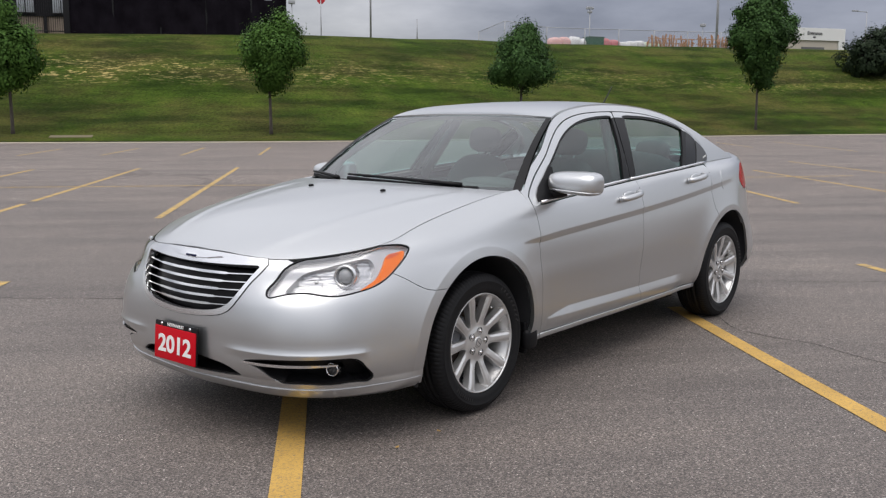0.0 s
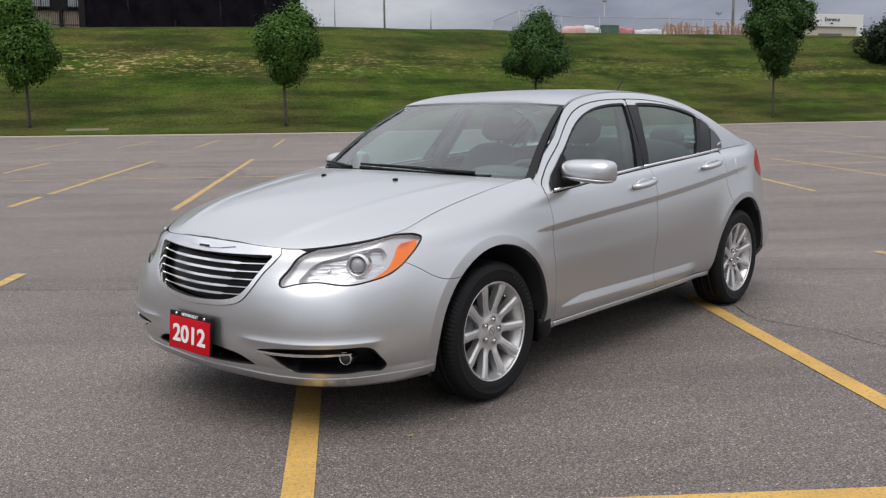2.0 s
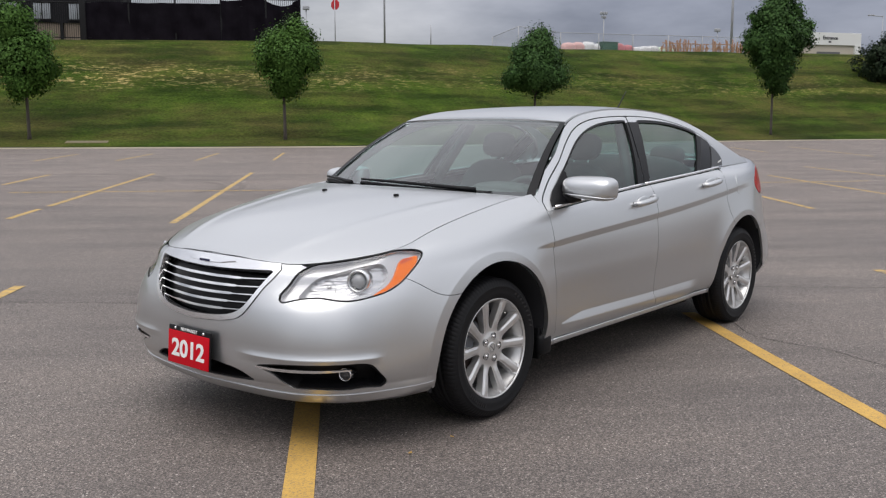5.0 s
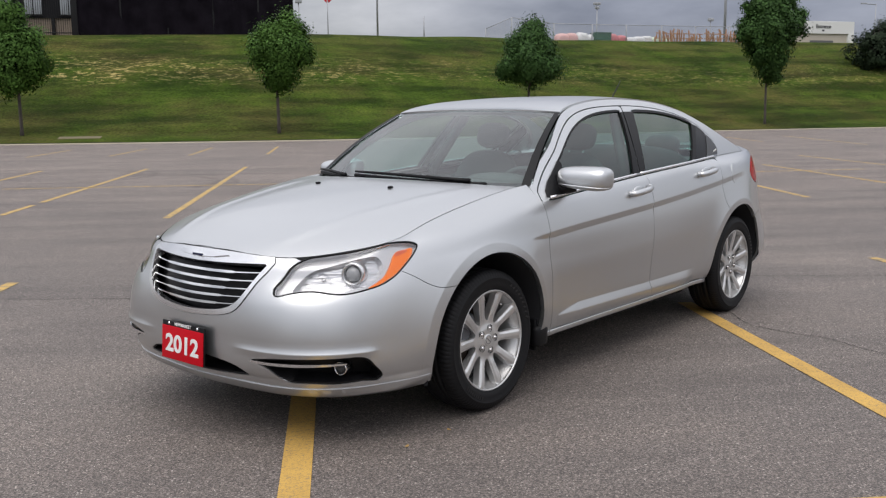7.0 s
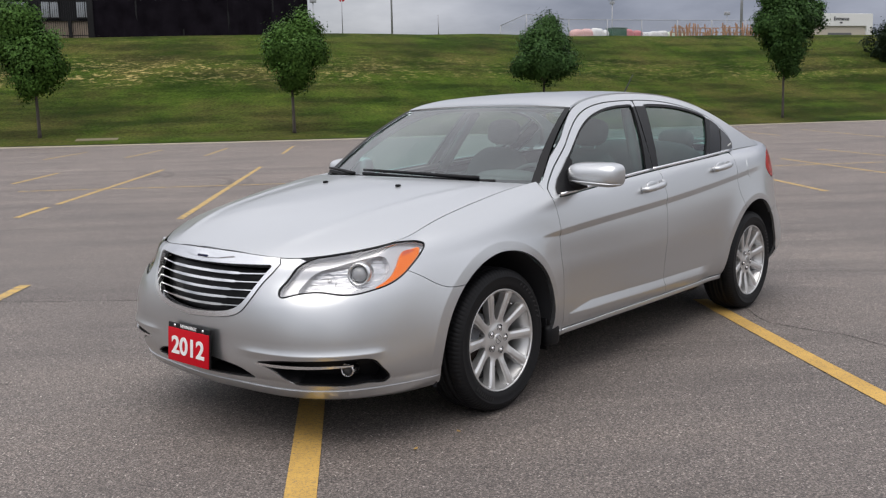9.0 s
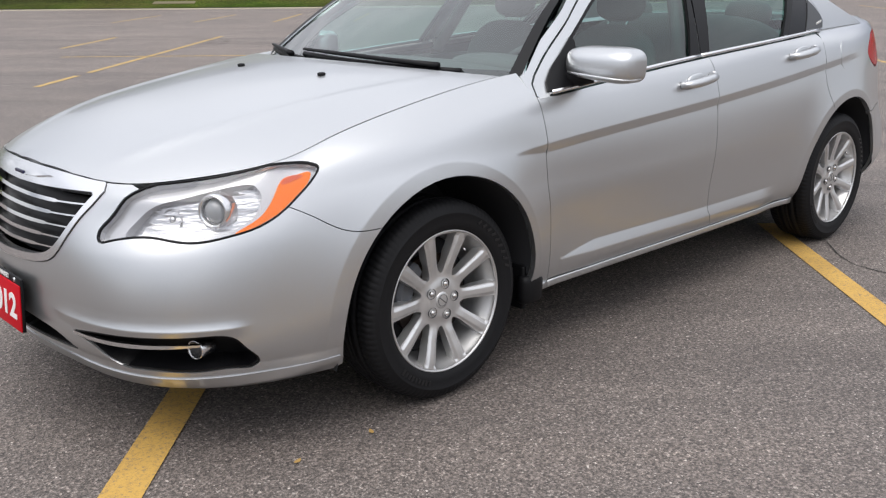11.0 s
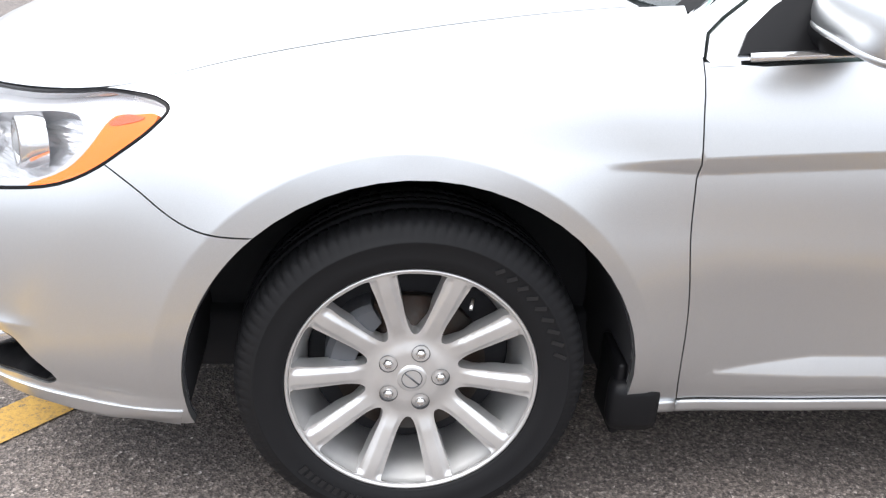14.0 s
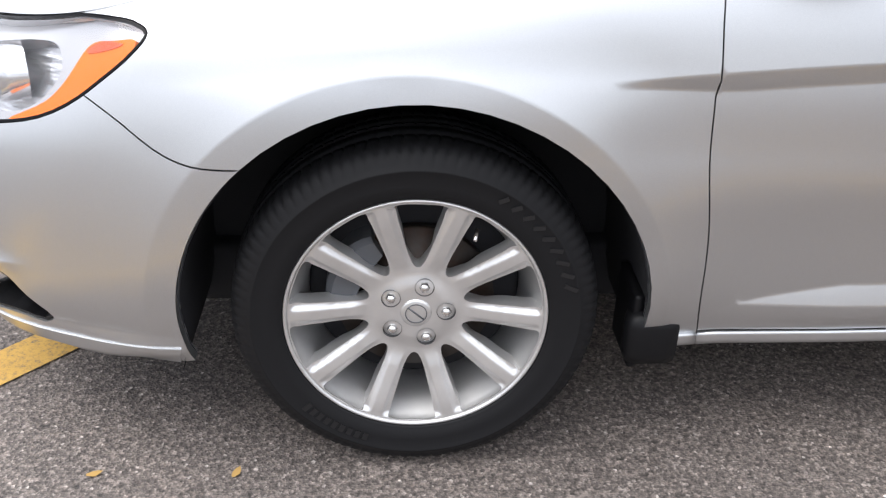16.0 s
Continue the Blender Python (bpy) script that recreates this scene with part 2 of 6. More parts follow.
# ---- building helpers ----
def part(name, bm, mat, parent=None, label="", smooth=True, m=None):
    """Links a bmesh as one mesh object, under a thing or under a part."""
    mesh = bpy.data.meshes.new(name)
    bm.to_mesh(mesh)
    bm.free()
    mesh.materials.append(mat)
    if smooth:
        mesh.polygons.foreach_set("use_smooth", [True] * len(mesh.polygons))
    ob = new(name, mesh)
    if parent:
        ob.parent = parent
    if m is not None:
        ob.matrix_basis = m
    if label:
        ob["label"] = label
    return ob


def thing(name, label, category, m=None, group="", kind=""):
    ob = tagged(new(name), label, category, group, kind)
    if m is not None:
        ob.matrix_basis = m
    return ob


def box(bm, x0, y0, z0, x1, y1, z1, bev=0.0):
    r = bmesh.ops.create_cube(bm, size=1.0, matrix=Matrix.Translation(((x0 + x1) / 2, (y0 + y1) / 2, (z0 + z1) / 2)) @ Matrix.Diagonal((x1 - x0, y1 - y0, z1 - z0, 1)))
    if bev:
        es = list({e for v in r["verts"] for e in v.link_edges})
        bmesh.ops.bevel(bm, geom=es, offset=bev, segments=2, profile=0.6, affect="EDGES")
    return bm


def tube(bm, points, radii, n=10, caps=True):
    """A round bar along points."""
    rings, pts = [], [Vector(p) for p in points]
    for i, p in enumerate(pts):
        d = (pts[min(i + 1, len(pts) - 1)] - pts[max(i - 1, 0)]).normalized()
        a = d.orthogonal().normalized() if i == 0 else (a - d * a.dot(d)).normalized()
        b = d.cross(a)
        r = radii[i] if isinstance(radii, (list, tuple)) else radii
        rings.append([bm.verts.new(p + r * (math.cos(2 * math.pi * k / n) * a + math.sin(2 * math.pi * k / n) * b)) for k in range(n)])
    for u, v in zip(rings, rings[1:]):
        for k in range(n):
            bm.faces.new((u[k], u[(k + 1) % n], v[(k + 1) % n], v[k]))
    if caps:
        bm.faces.new(rings[0][::-1])
        bm.faces.new(rings[-1])
    return bm


def spline(knots, ts=None):
    """A natural cubic spline through rows of numbers, over the parameters ts; returns a function of an array."""
    y = np.array(knots, float)
    y = y[:, None] if y.ndim == 1 else y
    x = np.arange(len(y), dtype=float) if ts is None else np.array(ts, float)
    n, h = len(x), np.diff(x)
    a, r = np.eye(n), np.zeros((n, y.shape[1]))
    for i in range(1, n - 1):
        a[i, i - 1 : i + 2] = h[i - 1], 2 * (h[i - 1] + h[i]), h[i]
        r[i] = 6 * ((y[i + 1] - y[i]) / h[i] - (y[i] - y[i - 1]) / h[i - 1])
    m = np.linalg.solve(a, r)

    def at(t):
        t = np.clip(np.asarray(t, float), x[0], x[-1])
        i = np.clip(np.searchsorted(x, t, side="right") - 1, 0, n - 2)
        g, u, v = h[i][..., None], (x[i + 1] - t)[..., None], (t - x[i])[..., None]
        out = (m[i] * u**3 + m[i + 1] * v**3) / (6 * g) + (y[i] / g - m[i] * g / 6) * u + (y[i + 1] / g - m[i + 1] * g / 6) * v
        return out[..., 0] if out.shape[-1] == 1 else out

    return at


# ---- the site: car park, kerb and grass bank ----
EDGE = spline([(-22, 74), (0, 55), (15.5, 41.4), (27.2, 32.0), (40.5, 26.0), (54.6, 21.4), (66.5, 15.7), (86, 4), (110, -12)])
bm = bmesh.new()
for x, y in ((-300, -300), (400, -300), (400, 400), (-300, 400)):
    bm.verts.new((x, y, 0))
bm.faces.new(bm.verts)
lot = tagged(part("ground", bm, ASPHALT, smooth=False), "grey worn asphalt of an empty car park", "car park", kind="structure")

along = np.array([0.683, 0.730])
across = np.array([0.730, -0.683])


def paint_line(a, b, width=0.11, name="parking_line", paint_=LINE_PAINT):
    a, b = np.array(a, float), np.array(b, float)
    d = (b - a) / np.linalg.norm(b - a)
    s = np.array([-d[1], d[0]]) * width / 2
    bm = bmesh.new()
    n = max(2, int(np.linalg.norm(b - a) / 0.5))
    rows = [[bm.verts.new((*(a + (b - a) * i / n + k * s * (1 + 0.05 * math.sin(7.1 * i + 2 * k))), 0.004)) for k in (1, -1)] for i in range(n + 1)]
    for p, q in zip(rows, rows[1:]):
        bm.faces.new((p[0], p[1], q[1], q[0]))
    return tagged(part(name, bm, paint_, smooth=False), "worn yellow painted parking line on asphalt", "road marking", "yellow parking lines", "structure")


paint_line((-3.53, -1.88), (1.02, 2.97), 0.122)
paint_line((-2.453, -4.665), (1.467, -0.495), 0.112)
paint_line((-2.76, -1.20), (-0.98, -2.98), 0.112)
for a, b in (((2.40, 7.50), (10.75, 16.45)), ((1.2, 9.75), (2.2, 10.84)), ((2.5, 11.16), (8.75, 17.95)), ((4.3, 16.75), (6.75, 19.55)), ((10.2, 27.5), (14.3, 32.2)), ((12.2, 25.7), (16.6, 30.4)),
             ((14.0, 23.7), (18.8, 29.0)), ((16.0, 22.0), (21.0, 27.4)), ((10.26, 1.62), (17.2, 7.6)), ((-1.75, 3.75), (-1.2, 4.3)), ((3.4, 14.5), (8.6, 9.8)), ((15.8, 4.70), (18.0, 2.99)), ((18.6, 5.6), (13.4, 0.9)), ((23.7, 6.49), (19.2, 2.3)), ((40.8, 16.2), (35.2, 12.1)), ((44.5, 14.65), (33.5, 7.3)), ((4.45, -0.96), (2.5, -3.1))):
    paint_line(a, b, 0.1, paint_=FADED_PAINT)

# kerb and bank follow the edge curve; q is the distance behind it
S = np.linspace(0, 8, 97)
base = EDGE(S)
tang = np.gradient(base, axis=0)
tang /= np.linalg.norm(tang, axis=1)[:, None]
out = np.stack([-tang[:, 1], tang[:, 0]], 1)
out *= np.sign((out @ along))[:, None]


def bank_height(q, s):
    t = np.clip((q - 2.5) / 20.0, 0, 1)
    rise = (3 * t**2 - 2 * t**3) * 0.45 + t * 0.55
    return 0.05 + 0.15 * np.clip(q, 0, 3.5) + (6.4 + 0.1 * (s - 2) + 0.09 * np.clip(s - 3, 0, 9)) * rise + 0.006 * np.clip(q - 22.5, 0, 300)


bm = bmesh.new()
Q = np.concatenate([np.linspace(0.18, 26, 60), [32, 45, 70, 120, 220, 330]])
grid = []
for i, s in enumerate(S):
    row = []
    for q in Q:
        x, y = base[i] + out[i] * q
        z = bank_height(q, s) + 0.12 * noise.noise((x * 0.15, y * 0.15, 0)) * min(1, q / 4)
        row.append(bm.verts.new((x, y, z)))
    grid.append(row)
for r0, r1 in zip(grid, grid[1:]):
    for k in range(len(Q) - 1):
        bm.faces.new((r0[k], r1[k], r1[k + 1], r0[k + 1]))
bmesh.ops.recalc_face_normals(bm, faces=bm.faces)
tagged(part("grass_bank", bm, GRASS), "mown green grass bank with dry straw-coloured patches", "grass bank", kind="structure")

bm = bmesh.new()
prof = [(0.0, -0.02), (0.0, 0.035), (0.02, 0.05), (0.16, 0.05), (0.18, 0.04), (0.18, 0.0)]
rings = [[bm.verts.new((*(base[i] + out[i] * q), z)) for q, z in prof] for i in range(len(S))]
for r0, r1 in zip(rings, rings[1:]):
    for k in range(len(prof) - 1):
        bm.faces.new((r0[k], r1[k], r1[k + 1], r0[k + 1]))
tagged(part("kerb", bm, KERB, smooth=False), "low grey concrete kerb along the grass", "kerb", kind="structure")


# ---- the car: its surface ----
# Seven lines run round the left half of the body, from the nose's middle to the tail's middle: x, half width, height.
LINES = [
    [(-2.30, 0, 0.224), (-2.28, 0.26, 0.224), (-2.23, 0.49, 0.224), (-2.11, 0.67, 0.224), (-1.945, 0.78, 0.224), (-1.80, 0.85, 0.228), (-1.38, 0.86, 0.24), (-0.86, 0.85, 0.255),
     (0.15, 0.85, 0.265), (0.95, 0.85, 0.275), (1.38, 0.86, 0.28), (1.85, 0.84, 0.29), (2.15, 0.74, 0.30), (2.33, 0.47, 0.30), (2.38, 0, 0.30)],
    [(-2.40, 0, 0.30), (-2.38, 0.27, 0.30), (-2.335, 0.535, 0.30), (-2.205, 0.725, 0.30), (-2.01, 0.825, 0.305), (-1.78, 0.878, 0.31), (-1.38, 0.90, 0.33), (-0.87, 0.872, 0.33),
     (0.15, 0.878, 0.335), (0.95, 0.882, 0.345), (1.38, 0.90, 0.36), (1.85, 0.87, 0.37), (2.18, 0.77, 0.37), (2.38, 0.49, 0.37), (2.44, 0, 0.37)],
    [(-2.425, 0, 0.46), (-2.405, 0.28, 0.46), (-2.36, 0.545, 0.46), (-2.225, 0.735, 0.46), (-2.02, 0.835, 0.46), (-1.77, 0.89, 0.48), (-1.38, 0.915, 0.50), (-0.88, 0.888, 0.50),
     (0.15, 0.898, 0.50), (0.95, 0.903, 0.51), (1.38, 0.92, 0.52), (1.85, 0.87, 0.52), (2.2, 0.76, 0.52), (2.41, 0.5, 0.52), (2.47, 0, 0.52)],
    [(-2.415, 0, 0.60), (-2.39, 0.28, 0.60), (-2.335, 0.535, 0.61), (-2.19, 0.722, 0.62), (-1.995, 0.818, 0.64), (-1.76, 0.88, 0.65), (-1.38, 0.912, 0.66), (-0.9, 0.90, 0.65),
     (0.15, 0.912, 0.66), (0.95, 0.915, 0.68), (1.38, 0.92, 0.69), (1.85, 0.855, 0.69), (2.2, 0.715, 0.69), (2.4, 0.5, 0.69), (2.46, 0, 0.69)],
    [(-2.38, 0, 0.70), (-2.361, 0.27, 0.70), (-2.288, 0.498, 0.705), (-2.152, 0.682, 0.72), (-1.97, 0.785, 0.74), (-1.75, 0.855, 0.765), (-1.38, 0.89, 0.785), (-0.905, 0.895, 0.79),
     (0.15, 0.907, 0.828), (0.95, 0.908, 0.87), (1.38, 0.905, 0.90), (1.85, 0.822, 0.94), (2.18, 0.685, 0.94), (2.37, 0.48, 0.93), (2.43, 0, 0.93)],
    [(-2.345, 0, 0.775), (-2.325, 0.255, 0.77), (-2.266, 0.467, 0.765), (-2.148, 0.648, 0.778), (-1.96, 0.755, 0.80), (-1.75, 0.815, 0.845), (-1.38, 0.85, 0.90), (-0.91, 0.845, 0.95),
     (0.15, 0.862, 0.985), (0.95, 0.86, 1.03), (1.38, 0.85, 1.05), (1.85, 0.770, 1.082), (2.12, 0.645, 1.085), (2.3, 0.45, 1.05), (2.35, 0, 1.05)],
    [(-2.32, 0, 0.808), (-2.30, 0.245, 0.803), (-2.244, 0.445, 0.793), (-2.126, 0.602, 0.808), (-1.925, 0.742, 0.846), (-1.73, 0.757, 0.897), (-1.38, 0.752, 0.970), (-0.93, 0.762, 1.030),
     (0.15, 0.825, 1.035), (0.95, 0.81, 1.08), (1.38, 0.76, 1.10), (1.8, 0.70, 1.122), (2.05, 0.605, 1.122), (2.22, 0.42, 1.10), (2.27, 0, 1.10)],
]
mid = np.array(LINES[2])
US = np.array([0.0000, 0.2807, 0.5307, 0.7619, 0.9866, 1.2270, 1.6178, 2.1183, 3.1483, 3.9484, 4.3785, 4.8511, 5.2180, 5.5522, 6.0558])  # run round the body at the knots
VS = np.array([0.0, 0.1, 0.26, 0.41, 0.53, 0.63, 0.70])


def round_line(row):
    """A line of the body, carried on past the middle plane so that nose and tail are smooth there."""
    row = np.array(row, float)
    flip = np.array([1, -1, 1])
    knots = np.concatenate([row[1:2] * flip, row, row[-2:-1] * flip])
    return spline(knots.reshape(len(knots), -1), [-US[1], *US, 2 * US[-1] - US[-2]])


RUNS = [round_line(row) for row in LINES]
ALL_RUNS = round_line(np.array(LINES).transpose(1, 0, 2))
ARCH, FLARE = 0.418, 0.462
AXLES = (-1.3765, 1.398)
HUB = 0.335
CHAR_Z = spline([(0.777,), (0.793,), (0.819,), (0.859,), (0.918,), (0.952,), (0.975,)], [-1.1, -0.905, -0.5, 0.19, 0.95, 1.3, 1.6])


def step(a, b, t):
    t = np.clip((t - a) / (b - a), 0, 1)
    return t * t * (3 - 2 * t)


def body_raw(u, v):
    u, v = np.broadcast_arrays(np.asarray(u, float), np.asarray(v, float))
    rows = ALL_RUNS(u.ravel()).reshape(-1, 7, 3).transpose(1, 0, 2)
    i = np.clip(np.searchsorted(VS, v.ravel(), side="right") - 1, 0, len(VS) - 2)
    k = np.arange(len(i))
    # cubic through the lines, by their slopes
    d = np.gradient(rows, VS, axis=0)
    h = VS[i + 1] - VS[i]
    t = (v.ravel() - VS[i]) / h
    t, h = t[:, None], h[:, None]
    p = (2 * t**3 - 3 * t**2 + 1) * rows[i, k] + (t**3 - 2 * t**2 + t) * h * d[i, k] + (3 * t**2 - 2 * t**3) * rows[i + 1, k] + (t**3 - t**2) * h * d[i + 1, k]
    return p.reshape(*u.shape, 3)


def crease_width(x):
    """Height of the sloping face under the crease, narrow at its front tip."""
    return 0.010 + 0.021 * step(-1.08, -0.84, x)


def facet_height(x):
    """Height of the sloping facet low on the doors; it runs out to a point in front."""
    return 0.041 * np.clip((x + 0.80) / 0.20, 0, 1) ** 0.7


def swell(p):
    """How far creases and wheel arches push the side out of its smooth shape."""
    x, h, z = p[..., 0], p[..., 1], p[..., 2]
    d = z - CHAR_Z(x)
    run = step(-1.09, -0.90, x) * (1 - step(1.35, 1.62, x))
    w = crease_width(x)
    edge = np.clip((0.0025 - d) / w, 0, 1)
    out = -0.014 * (1 - 0.45 * step(-0.3, 1.2, x)) * run * np.where(d > 0.0025 - w, edge, 1 - step(0.0025 - w, -0.24, d))
    tall = facet_height(x)
    out = out + 0.0165 * (1 - step(0.62, 0.80, x)) * np.clip((0.353 + tall - z) / 0.041, 0, tall / 0.041) * step(0.24, 0.34, z)
    for ax in AXLES:
        r = np.hypot(x - ax + 0.010, z - HUB + 0.004)
        out = out + 0.017 * np.clip((0.62 - np.maximum(r, FLARE)) / (0.62 - FLARE), 0, 1) ** 2 * step(0.2, 0.45, z) * (h > 0.6)
    nose = 1 - step(-1.95, -1.72, x)
    ledge = np.clip((0.301 - z) / 0.034, 0, 1) * step(0.215, 0.262, z)
    brow = np.clip(1 - np.abs(z - 0.420) / 0.025, 0, 1) * step(0.25, 0.40, h) * (1 - step(-2.13, -2.05, x))
    out = out + 0.022 * nose * ledge + 0.009 * nose * brow
    return out


def body(u, v):
    """A point of the left side's outer skin, with half width as y."""
    e = 2e-3
    p = body_raw(u, v)
    q = normal_of(body_raw, u, v, e)
    return p - swell(p)[..., None] * q


def normal_of(f, a, b, e=1.5e-3):
    n = np.cross(f(a + e, b) - f(a - e, b), f(a, b + e) - f(a, b - e))
    n = n / np.maximum(np.linalg.norm(n, axis=-1, keepdims=True), 1e-9)
    return n


def body_at(x, z, f=None):
    """The place (u, v) on the side's skin that shows at x, z from the side."""
    x, z = np.atleast_1d(np.asarray(x, float)), np.atleast_1d(np.asarray(z, float))
    u, v = np.interp(x, mid[4:12, 0], US[4:12]), np.interp(z, [0.25, 0.33, 0.5, 0.66, 0.82, 0.98, 1.05], VS)
    e, f = 1e-3, f or body
    for _ in range(8):
        p = f(u, v)
        du, dv = (f(u + e, v) - p) / e, (f(u, v + e) - p) / e
        rx, rz = x - p[:, 0], z - p[:, 2]
        det = du[:, 0] * dv[:, 2] - dv[:, 0] * du[:, 2]
        u = np.clip(u + 0.9 * (rx * dv[:, 2] - rz * dv[:, 0]) / det, 0.3, US[-1] - 0.3)
        v = np.clip(v + 0.9 * (du[:, 0] * rz - du[:, 2] * rx) / det, 0, VS[-1])
    return [(float(a), float(b)) for a, b in zip(u, v)]


def body_up(u, z):
    """The place (u, v) at u round the body and at height z."""
    vs = np.linspace(0, VS[-1], 141)
    return [(float(a), float(np.interp(b, body(np.full(141, a), vs)[:, 2], vs))) for a, b in zip(u, z)]


def pairs(text):
    return [tuple(float(n) for n in w.split(",")) for w in text.split()]


def side_xz(text):
    p = pairs(text)
    return body_at([a for a, _ in p], [b for _, b in p])


def side_uz(text):
    p = pairs(text)
    return body_up([a for a, _ in p], [b for _, b in p])


BELT = spline([(0.940,), (0.953,), (0.990,), (1.024,), (1.056,), (1.078,), (1.092,), (1.10,)], [-1.0, -0.82, -0.35, 0.17, 0.75, 1.2, 1.6, 1.9])
bx = np.linspace(-0.95, 1.85, 29)
BELT_H = spline([(body(*map(np.array, q))[1],) for q in body_at(bx, BELT(bx))], bx)
RAIL = spline([(1.02,), (1.165,), (1.285,), (1.378,), (1.428,), (1.455,), (1.462,), (1.44,), (1.385,), (1.29,), (1.19,), (1.10,)],
              [-0.93, -0.72, -0.55, -0.39, -0.2, 0.05, 0.35, 0.7, 1.0, 1.3, 1.55, 1.80])


def house(x, z):
    """The skin of the pillars and side windows: a point at x, z."""
    t = z - BELT(x)
    k = 0.43 + 0.42 * (1 - step(-0.95, -0.6, x))
    return np.stack([x, BELT_H(x) - k * t - 0.38 * t * np.abs(t), z], -1)


HOOD_MID = spline([(0.812,), (0.842,), (0.905,), (0.972,), (1.014,), (1.037,), (1.046,), (1.05,)], [-2.325, -2.26, -2.1, -1.8, -1.5, -1.25, -1.02, -0.9])
hu = np.linspace(0, 2.15, 200)
hood_edge = RUNS[-1](hu)
hood_edge[:, 0] = np.maximum.accumulate(hood_edge[:, 0] + 1e-5 * np.arange(200))


def hood(x, y):
    x, y = np.broadcast_arrays(np.asarray(x, float), np.asarray(y, float))
    h = np.interp(x, hood_edge[:, 0], hood_edge[:, 1])
    z = np.interp(x, hood_edge[:, 0], hood_edge[:, 2])
    r = np.abs(y) / np.maximum(h, 0.05)
    zz = z + (HOOD_MID(x) - z) * (1 - np.clip(r, 0, 1.2) ** 2.3)
    crease = np.interp(x, [-2.25, -1.9, -1.0], [0.34, 0.47, 0.62])
    zz = zz + 0.007 * step(-2.3, -2.05, x) * (1 - step(-1.5, -1.05, x)) * np.exp(-(((np.abs(y) - crease) / 0.035) ** 2))
    return np.stack([x, y, zz], -1)


ROOF_MID = spline([(1.403,), (1.446,), (1.474,), (1.485,), (1.472,), (1.42,), (1.36,)], [-0.37, -0.15, 0.1, 0.4, 0.7, 1.05, 1.25])


def roof(x, y):
    x, y = np.broadcast_arrays(np.asarray(x, float), np.asarray(y, float))
    zr = RAIL(x)
    h = house(x, zr)[..., 1]
    r = np.abs(y) / h
    return np.stack([x, y, zr + 0.004 + (ROOF_MID(x) - zr) * (1 - r**2.6)], -1)


def screen(a, t):
    """The windscreen: a from -1 to 1 across, t from 0 at the cowl to 1 at the roof."""
    a, t = np.broadcast_arrays(np.asarray(a, float), np.asarray(t, float))
    low = np.stack([-1.10 + 0.185 * a**2, 0.785 * a, 1.015 + 0 * a], -1)
    top = np.stack([-0.355 - 0.035 * a**2, 0.612 * a, 1.408 - 0.032 * a**2], -1)
    bulge = np.sin(math.pi * t)[..., None] * np.array([-0.012, 0, 0.022])
    return low + (top - low) * t[..., None] + bulge


def back_screen(a, t):
    a, t = np.broadcast_arrays(np.asarray(a, float), np.asarray(t, float))
    low = np.stack([1.84 - 0.06 * a**2, 0.66 * a, 1.10 + 0 * a], -1)
    top = np.stack([1.07 - 0.03 * a**2, 0.56 * a, 1.418 - 0.04 * a**2], -1)
    return low + (top - low) * t[..., None] + np.sin(math.pi * t)[..., None] * np.array([0.01, 0, 0.02])


def deck(x, y):
    x, y = np.broadcast_arrays(np.asarray(x, float), np.asarray(y, float))
    return np.stack([x, y, 1.12 + 0.02 * (1 - (y / 0.66) ** 2) - 0.05 * np.clip((x - 2.1) / 0.2, 0, 1) ** 2], -1)


# ---- panels cut from those surfaces ----
def inside(poly, p):
    q, x, y = np.array(poly), p[:, :1], p[:, 1:]
    x0, y0 = q.T
    x1, y1 = np.roll(q, -1, 0).T
    out = []
    with np.errstate(divide="ignore", invalid="ignore"):
        for a, b in zip(np.array_split(x, len(x) // 3000 + 1), np.array_split(y, len(x) // 3000 + 1)):
            out.append((((y0 > b) != (y1 > b)) & (a < (x1 - x0) * (b - y0) / (y1 - y0) + x0)).sum(1) % 2 == 1)
    return np.concatenate(out)


def dense(poly, d):
    out = []
    for a, b in zip(poly, poly[1:] + poly[:1]):
        a, b = np.array(a), np.array(b)
        n = max(1, int(np.ceil(np.linalg.norm(b - a) / d)))
        out += [tuple(a + (b - a) * i / n) for i in range(n)]
    return out


def curve(points, n=6, closed=False):
    """Rounds off a run of points."""
    p = np.array(points, float)
    if closed:
        q = np.concatenate([p[-3:], p, p[:3]])
        t = np.concatenate([[0], np.cumsum(np.maximum(np.linalg.norm(np.diff(q, axis=0), axis=1), 1e-6))])
        at = np.concatenate([np.linspace(t[i], t[i + 1], n, endpoint=False) for i in range(3, 3 + len(p))])
        return [tuple(v) for v in spline(q, t)(at)]
    t = np.concatenate([[0], np.cumsum(np.maximum(np.linalg.norm(np.diff(p, axis=0), axis=1), 1e-6))])
    return [tuple(v) for v in spline(p, t)(np.linspace(0, t[-1], n * (len(p) - 1) + 1))]


def shrink(poly, d, fixed=None):
    p = np.array(poly)
    area = 0.5 * np.sum(p[:, 0] * np.roll(p[:, 1], -1) - np.roll(p[:, 0], -1) * p[:, 1])
    e = np.roll(p, -1, 0) - np.roll(p, 1, 0)
    n = np.stack([-e[:, 1], e[:, 0]], 1) / np.maximum(np.linalg.norm(e, axis=1), 1e-9)[:, None] * (1 if area > 0 else -1)
    q = p + n * d
    if fixed is not None:
        keep = np.array([fixed(*v) for v in p])
        q[keep] = p[keep]
    return [tuple(v) for v in q]


from mathutils.geometry import delaunay_2d_cdt  # noqa: E402


